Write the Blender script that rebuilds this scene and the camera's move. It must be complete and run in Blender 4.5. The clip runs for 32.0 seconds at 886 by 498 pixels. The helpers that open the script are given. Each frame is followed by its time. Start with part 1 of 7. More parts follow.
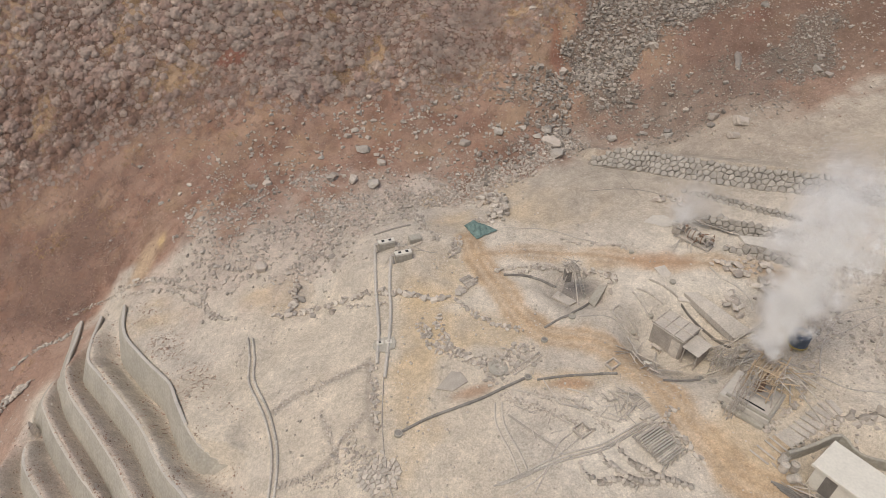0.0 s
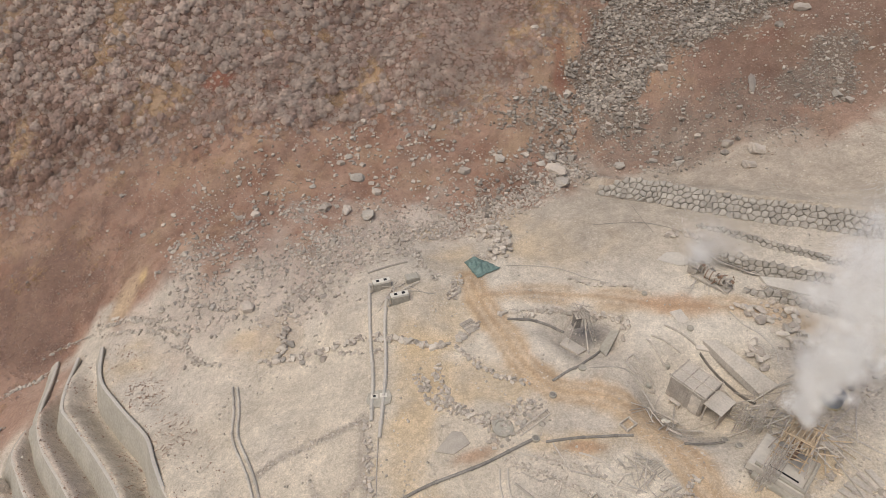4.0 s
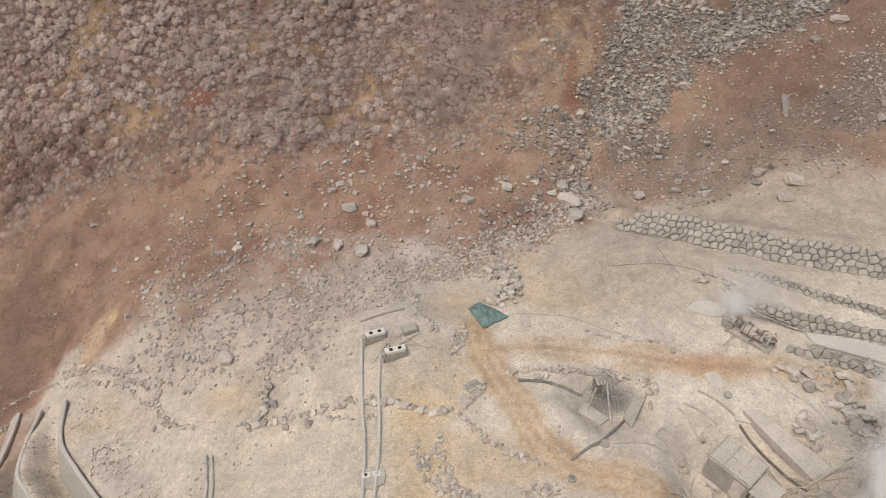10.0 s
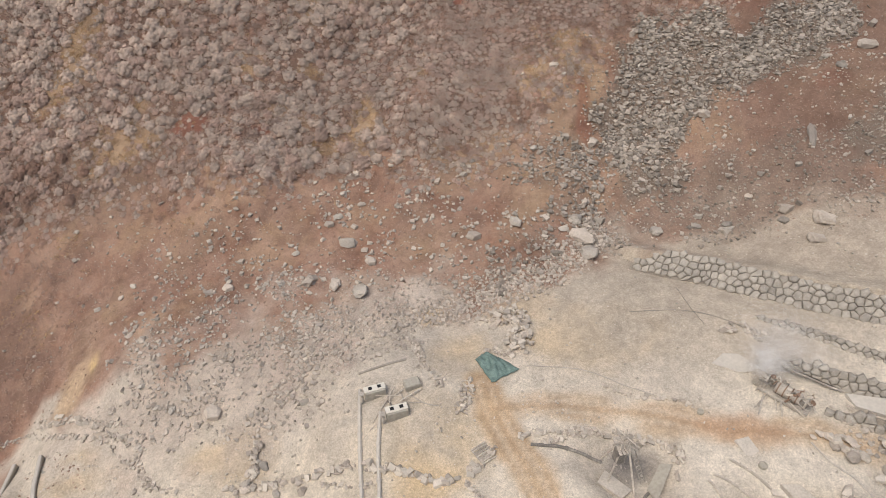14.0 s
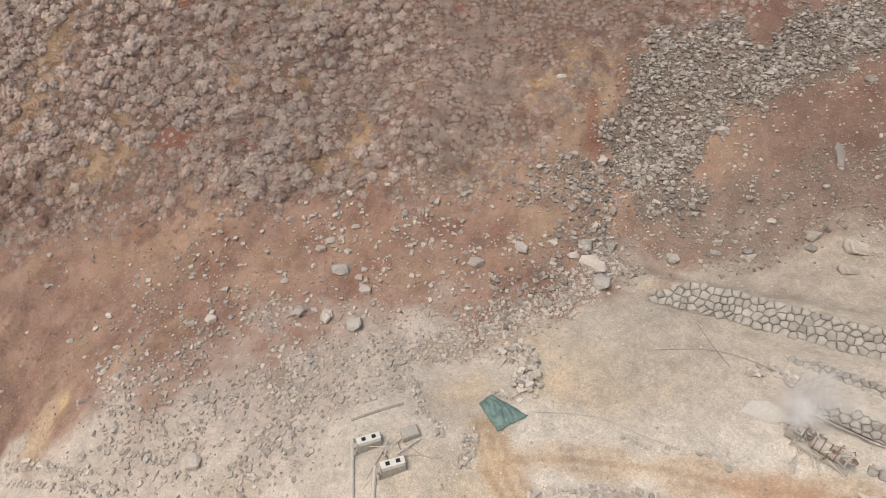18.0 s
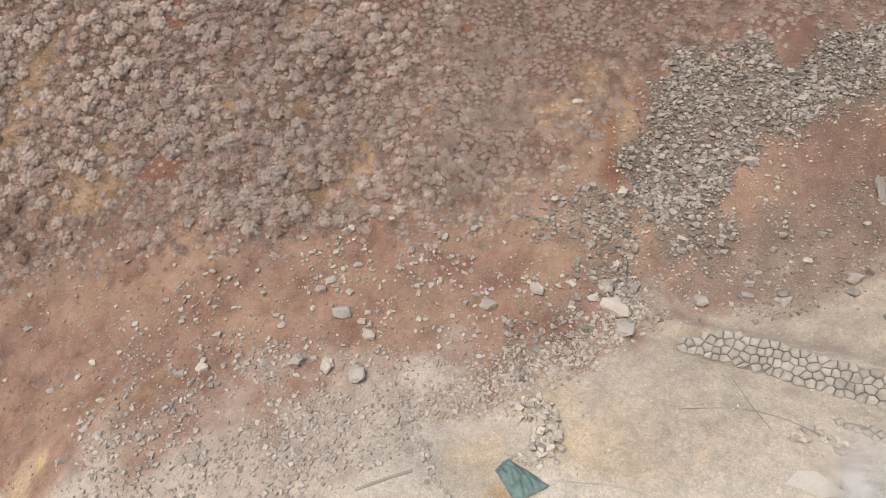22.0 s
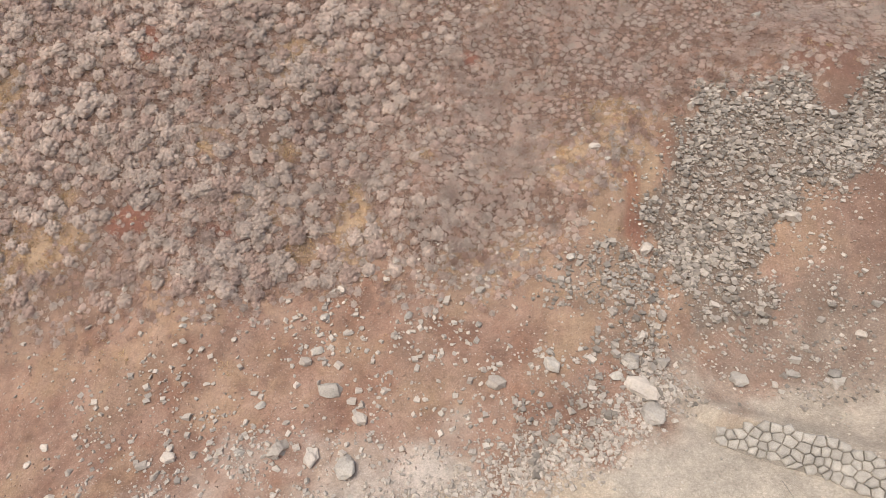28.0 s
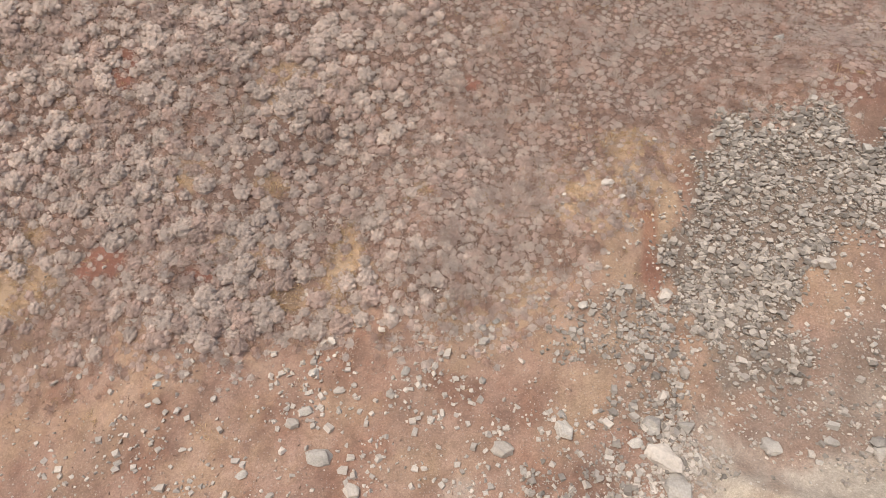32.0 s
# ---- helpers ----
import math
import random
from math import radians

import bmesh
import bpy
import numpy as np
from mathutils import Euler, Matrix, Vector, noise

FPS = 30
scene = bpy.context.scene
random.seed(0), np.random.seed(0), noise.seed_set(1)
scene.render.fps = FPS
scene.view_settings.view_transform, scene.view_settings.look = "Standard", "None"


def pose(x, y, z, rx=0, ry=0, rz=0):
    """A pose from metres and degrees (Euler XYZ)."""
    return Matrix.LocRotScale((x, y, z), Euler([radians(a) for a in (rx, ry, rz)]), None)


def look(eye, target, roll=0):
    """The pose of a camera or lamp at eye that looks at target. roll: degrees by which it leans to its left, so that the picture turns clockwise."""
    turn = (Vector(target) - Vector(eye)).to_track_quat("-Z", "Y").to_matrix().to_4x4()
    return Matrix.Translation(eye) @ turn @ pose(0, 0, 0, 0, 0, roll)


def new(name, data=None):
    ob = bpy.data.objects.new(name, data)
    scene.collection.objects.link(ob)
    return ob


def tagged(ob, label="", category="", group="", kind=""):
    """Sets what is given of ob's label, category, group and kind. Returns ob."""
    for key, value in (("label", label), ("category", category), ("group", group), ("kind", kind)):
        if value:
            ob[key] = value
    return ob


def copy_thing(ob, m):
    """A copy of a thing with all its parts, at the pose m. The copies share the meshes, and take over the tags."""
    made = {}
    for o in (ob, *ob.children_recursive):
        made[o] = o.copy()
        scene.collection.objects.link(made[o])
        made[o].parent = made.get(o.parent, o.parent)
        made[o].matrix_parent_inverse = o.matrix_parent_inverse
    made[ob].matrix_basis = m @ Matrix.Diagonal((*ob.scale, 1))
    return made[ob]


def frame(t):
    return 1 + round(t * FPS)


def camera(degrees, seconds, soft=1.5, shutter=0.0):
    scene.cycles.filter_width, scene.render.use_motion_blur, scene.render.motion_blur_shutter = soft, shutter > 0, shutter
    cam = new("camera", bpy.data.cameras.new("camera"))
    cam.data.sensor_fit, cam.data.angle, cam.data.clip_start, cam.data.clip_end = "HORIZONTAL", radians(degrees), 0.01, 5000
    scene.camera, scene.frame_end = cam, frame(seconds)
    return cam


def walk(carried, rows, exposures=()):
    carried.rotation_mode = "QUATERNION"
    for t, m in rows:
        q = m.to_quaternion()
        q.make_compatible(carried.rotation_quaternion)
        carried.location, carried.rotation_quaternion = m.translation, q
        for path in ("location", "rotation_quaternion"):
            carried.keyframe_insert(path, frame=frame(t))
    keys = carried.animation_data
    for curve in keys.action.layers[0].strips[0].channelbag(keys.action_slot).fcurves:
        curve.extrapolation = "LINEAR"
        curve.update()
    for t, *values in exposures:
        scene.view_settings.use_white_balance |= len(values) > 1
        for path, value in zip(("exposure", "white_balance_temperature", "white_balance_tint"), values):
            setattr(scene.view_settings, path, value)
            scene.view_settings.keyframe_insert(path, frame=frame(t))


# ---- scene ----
cam = camera(73.0, 32.0, 0.4)
PATH = [
    (0, (-0.0, -34.8, 39.98), (-0.01, -11.05, 21.66), 0.02),
    (0.5, (0.05, -34.19, 39.78), (0.17, -10.31, 21.62), 0.18),
    (1, (0.07, -33.47, 39.83), (0.2, -9.65, 21.59), 0.17),
    (1.5, (-0.0, -32.88, 39.83), (0.22, -8.98, 21.71), 0.27),
    (2, (-0.04, -32.23, 39.85), (0.19, -8.28, 21.79), 0.14),
    (2.5, (-0.02, -31.56, 39.84), (0.11, -7.59, 21.8), -0.15),
    (3, (-0.05, -30.89, 39.93), (0.07, -6.91, 21.9), -0.11),
    (3.5, (-0.08, -30.17, 40.09), (0.02, -6.25, 21.98), -0.05),
    (5.5, (-0.15, -27.47, 40.16), (-0.06, -3.46, 22.18), -0.01),
    (6, (-0.16, -26.82, 40.09), (-0.13, -2.81, 22.11), -0.08),
    (6.5, (-0.23, -26.19, 39.97), (-0.1, -2.14, 22.03), 0.24),
    (7, (-0.21, -25.56, 39.96), (-0.05, -1.52, 22.02), 0.34),
    (7.5, (-0.14, -24.87, 39.84), (0.05, -0.83, 21.9), 0.34),
    (8, (-0.19, -24.18, 39.78), (-0.03, -0.18, 21.78), 0.21),
    (8.5, (-0.2, -23.5, 39.77), (-0.09, 0.45, 21.71), 0.05),
    (9, (-0.26, -22.86, 39.69), (-0.14, 1.09, 21.63), 0.04),
    (9.5, (-0.21, -22.14, 39.71), (-0.11, 1.75, 21.57), -0.05),
    (10, (-0.18, -21.53, 39.61), (-0.1, 2.34, 21.43), -0.03),
    (10.5, (-0.2, -20.85, 39.64), (-0.1, 3.02, 21.45), 0.09),
    (11, (-0.2, -20.28, 39.61), (-0.14, 3.65, 21.52), 0.03),
    (11.5, (-0.29, -19.57, 39.76), (-0.25, 4.36, 21.66), 0.02),
    (12, (-0.38, -18.87, 39.88), (-0.38, 5.07, 21.79), -0.13),
    (12.5, (-0.51, -18.11, 39.96), (-0.54, 5.78, 21.82), -0.23),
    (13, (-0.56, -17.43, 39.9), (-0.56, 6.52, 21.84), -0.15),
    (13.5, (-0.57, -16.86, 39.8), (-0.55, 7.16, 21.83), -0.10),
    (14, (-0.63, -16.21, 39.87), (-0.53, 7.83, 21.92), 0.05),
    (14.5, (-0.7, -15.58, 39.83), (-0.58, 8.47, 21.89), 0.16),
    (16.5, (-0.98, -13.04, 39.47), (-0.79, 11.03, 21.56), 0.18),
    (17, (-0.99, -12.4, 39.42), (-0.75, 11.64, 21.47), 0.30),
    (17.5, (-0.94, -11.67, 39.42), (-0.66, 12.34, 21.44), 0.44),
    (18, (-0.96, -11.05, 39.42), (-0.69, 12.96, 21.44), 0.41),
    (18.5, (-1.12, -10.38, 39.41), (-0.84, 13.68, 21.49), 0.32),
    (19, (-1.22, -9.72, 39.45), (-0.96, 14.36, 21.55), 0.24),
    (19.5, (-1.28, -9.07, 39.42), (-1.06, 15.0, 21.51), 0.22),
    (20, (-1.3, -8.35, 39.48), (-1.08, 15.72, 21.57), 0.26),
    (20.5, (-1.37, -7.69, 39.56), (-1.11, 16.4, 21.69), 0.47),
    (21, (-1.45, -7.04, 39.5), (-1.13, 17.11, 21.71), 0.49),
    (21.5, (-1.63, -6.3, 39.54), (-1.33, 17.84, 21.73), 0.35),
    (22, (-1.78, -5.66, 39.64), (-1.5, 18.45, 21.8), 0.26),
    (22.5, (-1.76, -4.93, 39.64), (-1.53, 19.21, 21.83), 0.17),
    (23, (-1.65, -4.25, 39.63), (-1.38, 19.94, 21.91), 0.36),
    (23.5, (-1.67, -3.63, 39.62), (-1.31, 20.62, 21.97), 0.57),
    (24, (-1.62, -2.93, 39.56), (-1.24, 21.36, 21.97), 0.60),
    (24.5, (-1.8, -2.29, 39.55), (-1.44, 22.04, 22.0), 0.60),
    (25, (-1.99, -1.69, 39.5), (-1.6, 22.68, 22.02), 0.51),
    (25.5, (-2.01, -0.92, 39.55), (-1.67, 23.37, 21.95), 0.44),
    (27.5, (-1.96, 1.81, 39.62), (-1.58, 26.1, 22.01), 0.58),
    (28, (-1.97, 2.5, 39.72), (-1.6, 26.83, 22.17), 0.37),
    (28.5, (-2.05, 3.24, 39.82), (-1.7, 27.55, 22.24), 0.27),
    (29, (-2.0, 3.98, 39.95), (-1.66, 28.29, 22.38), 0.38),
    (29.5, (-1.93, 4.72, 39.99), (-1.54, 29.07, 22.47), 0.60),
    (30, (-1.81, 5.48, 40.11), (-1.41, 29.82, 22.58), 0.61),
    (30.5, (-1.84, 6.25, 40.23), (-1.45, 30.55, 22.63), 0.52),
    (31, (-2.03, 6.89, 40.15), (-1.66, 31.2, 22.58), 0.43),
    (31.5, (-2.1, 7.54, 40.08), (-1.7, 31.89, 22.57), 0.43),
    (32, (-2.1, 8.14, 39.98), (-1.62, 32.57, 22.56), 0.49),
]

walk(cam, [(t, look(eye, target, roll)) for t, eye, target, roll in PATH],
     exposures=[(0, -0.45), (10, -0.32), (20, -0.11), (32, 0.17)])

# ---- hazy daylight: bright veiled sky, weak wide sun ----
world = bpy.data.worlds.new("world")
scene.world = world
world.use_nodes = True
wn = world.node_tree.nodes
sky = wn.new("ShaderNodeTexSky")
sky.sky_type, sky.sun_disc = "NISHITA", False
sky.sun_elevation, sky.sun_rotation = radians(61), radians(227)
sky.air_density, sky.dust_density, sky.ozone_density = 1.0, 4.0, 1.0
wn["Background"].inputs[1].default_value = 0.16
world.node_tree.links.new(sky.outputs[0], wn["Background"].inputs[0])
sun = new("sun", bpy.data.lights.new("sun", "SUN"))
sun.data.energy, sun.data.angle, sun.data.color = 1.9, radians(36), (1.0, 0.94, 0.86)
sun.matrix_world = look((-24, -22, 60), (0, 0, 0))

# ---- the lie of the land: a smooth spline sheet with worked-in steps ----
HILL = [
    [-46.7, -36.5, -26.6, -17.2, -8.6, -0.9, 5.4, 10.6, 15.5],
    [-45.2, -34.0, -23.1, -13.0, -4.3, 1.9, 6.5, 11.2, 16.1],
    [-43.1, -31.4, -19.8, -8.8, 0.1, 3.3, 7.0, 12.1, 17.8],
    [-38.6, -28.1, -16.8, -4.9, 1.6, 2.0, 7.4, 14.2, 21.0],
    [-29.6, -21.8, -12.8, -2.1, 0.9, 4.7, 11.5, 18.3, 25.3],
    [-15.1, -10.1, -4.7, 1.1, 2.3, 6.4, 15.5, 22.9, 29.3],
    [3.2, 5.9, 8.4, 9.5, 11.3, 15.7, 21.6, 26.4, 30.9],
    [22.4, 23.4, 23.9, 20.9, 19.3, 22.4, 25.5, 27.9, 30.3],
    [40.8, 38.7, 35.8, 31.5, 28.3, 27.8, 28.0, 28.1, 28.1],
    [58.1, 53.1, 47.8, 42.4, 37.5, 33.7, 30.6, 27.7, 25.0],
    [74.9, 67.4, 60.0, 53.1, 46.4, 39.8, 33.4, 27.4, 21.4],
]
# knolls (plus) and hollows (minus) on the sheet: centre and height
KNOLLS = ((19, 46, -2.9), (-29, 25, 2.1), (-11, 59, -2.0), (7, 36, 0.6), (-44, 19, -2.2), (13, 51, 1.8), (28, 33, -2.1), (-23, 40, 1.4), (33, 58, 1.7), (-1, 47, 2.8), (2, 43, -2.4), (19, 33, -1.7), (2, 28, -1.6), (-29, 6, -1.5), (-25, 46, 1.7), (-15, 10, -1.2))

HX, HY, HSX, HSY = -75.0, -25.0, 25.0, 15.0


def spline_base(u, n):
    u = np.clip(u, 0.0, n - 3.0001)
    i = np.floor(u).astype(int)
    f = u - i
    return i, np.stack([(1 - f) ** 3, 3 * f**3 - 6 * f**2 + 4, -3 * f**3 + 3 * f**2 + 3 * f + 1, f**3], -1) / 6


def slope(x, y):
    c = np.array(HILL)
    i, bx = spline_base((x - HX) / HSX, c.shape[1])
    j, by = spline_base((y - HY) / HSY, c.shape[0])
    z = np.zeros_like(x)
    for a in range(4):
        for b in range(4):
            z = z + c[j + b, i + a] * bx[..., a] * by[..., b]
    return z


def lattice(i, j, seed):
    h = (i * 374761393 + j * 668265263 + seed * 974634777) & 0x7FFFFFFF
    h = ((h ^ (h >> 13)) * 1274126177) & 0x7FFFFFFF
    return ((h ^ (h >> 16)) & 0xFFFF) / 65535.0


def ripple(x, y, size, seed=0):
    """Value noise of 0 to 1 with lumps about size metres across."""
    u, v = np.asarray(x, float) / size, np.asarray(y, float) / size
    i, j = np.floor(u).astype(np.int64), np.floor(v).astype(np.int64)
    f, g = u - i, v - j
    f, g = f * f * (3 - 2 * f), g * g * (3 - 2 * g)
    a, b = lattice(i, j, seed), lattice(i + 1, j, seed)
    c, d = lattice(i, j + 1, seed), lattice(i + 1, j + 1, seed)
    return (a * (1 - f) + b * f) * (1 - g) + (c * (1 - f) + d * f) * g


def fractal(x, y, size, octaves=4, seed=0):
    total, weight, w = 0, 0, 1.0
    for k in range(octaves):
        total = total + w * ripple(x, y, size / 2**k, seed + 17 * k)
        weight, w = weight + w, w * 0.55
    return total / weight


def smooth(a, b, v):
    t = np.clip((v - a) / (b - a), 0, 1)
    return t * t * (3 - 2 * t)


def curve(points, step=0.5):
    """A Catmull-Rom line through plan points, resampled."""
    p = [np.array(q, float) for q in points]
    p = [2 * p[0] - p[1]] + p + [2 * p[-1] - p[-2]]
    out = []
    for a, b, c, d in zip(p, p[1:], p[2:], p[3:]):
        n = max(2, int(np.linalg.norm(c - b) / step))
        for k in range(n):
            t = k / n
            out.append(0.5 * (2 * b + (c - a) * t + (2 * a - 5 * b + 4 * c - d) * t * t + (3 * b - a - 3 * c + d) * t**3))
    out.append(p[-2])
    return np.array(out)


def line_distance(x, y, line):
    """Distance to a plan line, and the side (plus: to the right of its run)."""
    x, y = np.asarray(x, float), np.asarray(y, float)
    best, side = np.full(x.shape, 1e9), np.ones(x.shape)
    for (ax, ay), (bx, by) in zip(line, line[1:]):
        dx, dy = bx - ax, by - ay
        t = np.clip(((x - ax) * dx + (y - ay) * dy) / (dx * dx + dy * dy + 1e-9), 0, 1)
        d = np.hypot(x - ax - t * dx, y - ay - t * dy)
        s = np.sign((x - ax) * dy - (y - ay) * dx)
        near = d < best
        best, side = np.where(near, d, best), np.where(near, s, side)
    return best, side


# retaining walls of the terraces, upper to lower, each from the gully down the valley
TERRACES = [curve(p, 0.8) for p in (
    [(-37.0, 16.2), (-34.8, 11.3), (-31.8, 8.2), (-27.2, 4.0), (-24.7, 0.4), (-22.5, -2.6), (-20.6, -4.0), (-17.0, -5.1)],
    [(-40.9, 17.0), (-39.9, 13.0), (-38.7, 9.5), (-36.9, 7.7), (-33.2, 4.3), (-28.6, -0.3), (-25.5, -4.1), (-23.3, -6.5), (-21.5, -8.1), (-16.5, -13.5)],
    [(-44.6, 18.2), (-43.0, 12.7), (-41.4, 8.8), (-39.0, 5.4), (-34.7, 1.2), (-29.9, -3.6), (-26.8, -7.1), (-20.5, -14)],
    [(-43.2, 9.3), (-43.0, 6.2), (-40.9, 3.5), (-38.3, 0.7), (-33.6, -3.8), (-30.7, -6.3), (-25, -12)],
    [(-42.6, 1.3), (-41.7, -0.7), (-38.9, -3.5), (-37.4, -4.8), (-30, -11.5)],
)]
WALL_DROP = 2.7


def terraced(x, y):
    """The step that the terraces add to the slope."""
    x, y = np.asarray(x, float), np.asarray(y, float)
    dist = []
    for line in TERRACES:
        d, s = line_distance(x, y, line)
        dist.append(d * s)
    step = np.zeros(x.shape)
    for k in range(5):
        inside = dist[k] > 0
        gap = -dist[k + 1] if k < 4 else 3.2 - dist[k]
        inside &= gap > 0
        part_way = dist[k] / (dist[k] + np.abs(gap) + 1e-6)
        step = np.where(inside, WALL_DROP * (smooth(0.3, 1.0, part_way) - 0.55), step)
    above = dist[0] <= 0
    step = np.where(above, 0.5 * WALL_DROP * smooth(-5, 0, dist[0]), step)
    near = smooth(26, 20, np.hypot(x + 33, y - 1)) * smooth(18.0, 12.0, y) * smooth(-16.5, -19, x + 0.35 * np.minimum(y + 5, 0))
    return step * near * smooth(-47, -44, x - 0.3 * y)


def ground_z(x, y):
    x, y = np.asarray(x, float), np.asarray(y, float)
    z = slope(x, y) + terraced(x, y)
    hill = smooth(29, 42, y)
    z = z + (fractal(x, y, 6.0, 4, 3) - 0.5) * (0.6 + 0.7 * hill)
    for cx, cy, rise in KNOLLS:
        z = z + rise * np.exp(-((x - cx) ** 2 + (y - cy) ** 2) / 36.0)
    # sunken bay round the timber tower
    z = z - 1.1 * smooth(4.2, 1.2, np.hypot((x - 12.6) / 1.25, y - 8.8) + (fractal(x, y, 2.5, 3, 8) - 0.5) * 2)
    z = z - 1.5 * smooth(5.5, 2.5, np.hypot(x - 28.0, y + 13.2))
    # level yard by the shed, raised bench under the pump boxes
    z = z - 2.0 * smooth(6.0, 2.5, np.hypot((x - 20.8) / 1.1, y - 1.8))
    z = z + 1.3 * smooth(8.0, 2.0, np.hypot((x + 5.5) / 1.2, y - 16.0))
    # shoulder of made ground in front of the long stone wall
    d, s = line_distance(x, y, STONE_WALL)
    z = z + np.where(s < 0, 1.0, -0.35) * smooth(3.0, 0.0, d)
    return z


def gz(x, y):
    return float(ground_z(np.array([x]), np.array([y]))[0])


STONE_WALL = curve([(18.6, 30.4), (20.3, 29.2), (22.0, 28.0), (24.4, 26.6), (26.4, 25.0), (29.0, 23.4), (31.9, 21.5), (37.3, 18.6), (41.5, 16.3), (46.5, 13.5)], 0.5)

# ---- materials ----
def material(name, color, rough=0.85, size=1.0, vary=0.25, bump=0.3, spread=0.0, metal=0.0, second=None, coverage=0.5, attribute=""):
    """A procedural surface: grain and blotches at two sizes, relief, and a change of tone from piece to piece."""
    m = bpy.data.materials.new(name)
    m.use_nodes = True
    nt = m.node_tree
    n, l = nt.nodes, nt.links
    b = n["Principled BSDF"]
    b.inputs["Roughness"].default_value, b.inputs["Metallic"].default_value = rough, metal
    b.inputs["Specular IOR Level"].default_value = 0.25
    pos = n.new("ShaderNodeTexCoord")
    coarse, fine = n.new("ShaderNodeTexNoise"), n.new("ShaderNodeTexNoise")
    coarse.inputs["Scale"].default_value, coarse.inputs["Detail"].default_value = 1.0 / size, 5
    fine.inputs["Scale"].default_value, fine.inputs["Detail"].default_value = 9.0 / size, 4
    for t in (coarse, fine):
        l.new(pos.outputs["Object"], t.inputs["Vector"])
    ramp = n.new("ShaderNodeMapRange")
    ramp.inputs[1].default_value, ramp.inputs[2].default_value = coverage - 0.12, coverage + 0.12
    l.new(coarse.outputs["Fac"], ramp.inputs[0])
    base = n.new("ShaderNodeMix")
    base.data_type = "RGBA"
    other = second or tuple(c * (1 - vary) for c in color)
    base.inputs[6].default_value, base.inputs[7].default_value = (*color, 1), (*other, 1)
    l.new(ramp.outputs[0], base.inputs[0])
    out = base.outputs[2]
    if attribute:
        at = n.new("ShaderNodeAttribute")
        at.attribute_name = attribute
        out = at.outputs["Color"]
    grain = n.new("ShaderNodeMapRange")
    grain.inputs[1].default_value, grain.inputs[2].default_value = 0.3, 0.7
    grain.inputs[3].default_value, grain.inputs[4].default_value = 1 - vary, 1 + vary
    l.new(fine.outputs["Fac"], grain.inputs[0])
    tone = grain.outputs[0]
    if spread:
        info = n.new("ShaderNodeObjectInfo")
        island = n.new("ShaderNodeNewGeometry")
        add = n.new("ShaderNodeMath")
        add.operation = "ADD"
        l.new(info.outputs["Random"], add.inputs[0])
        l.new(island.outputs["Random Per Island"], add.inputs[1])
        wrap = n.new("ShaderNodeMath")
        wrap.operation = "FRACT"
        l.new(add.outputs[0], wrap.inputs[0])
        one = n.new("ShaderNodeMapRange")
        one.inputs[3].default_value, one.inputs[4].default_value = 1 - spread, 1 + spread
        l.new(wrap.outputs[0], one.inputs[0])
        mul = n.new("ShaderNodeMath")
        mul.operation = "MULTIPLY"
        l.new(tone, mul.inputs[0])
        l.new(one.outputs[0], mul.inputs[1])
        tone = mul.outputs[0]
    scale = n.new("ShaderNodeVectorMath")
    scale.operation = "SCALE"
    l.new(out, scale.inputs[0])
    l.new(tone, scale.inputs["Scale"])
    l.new(scale.outputs[0], b.inputs["Base Color"])
    if bump:
        bm = n.new("ShaderNodeBump")
        bm.inputs["Strength"].default_value, bm.inputs["Distance"].default_value = bump, 0.03 * size
        l.new(fine.outputs["Fac"], bm.inputs["Height"])
        l.new(bm.outputs[0], b.inputs["Normal"])
    return m


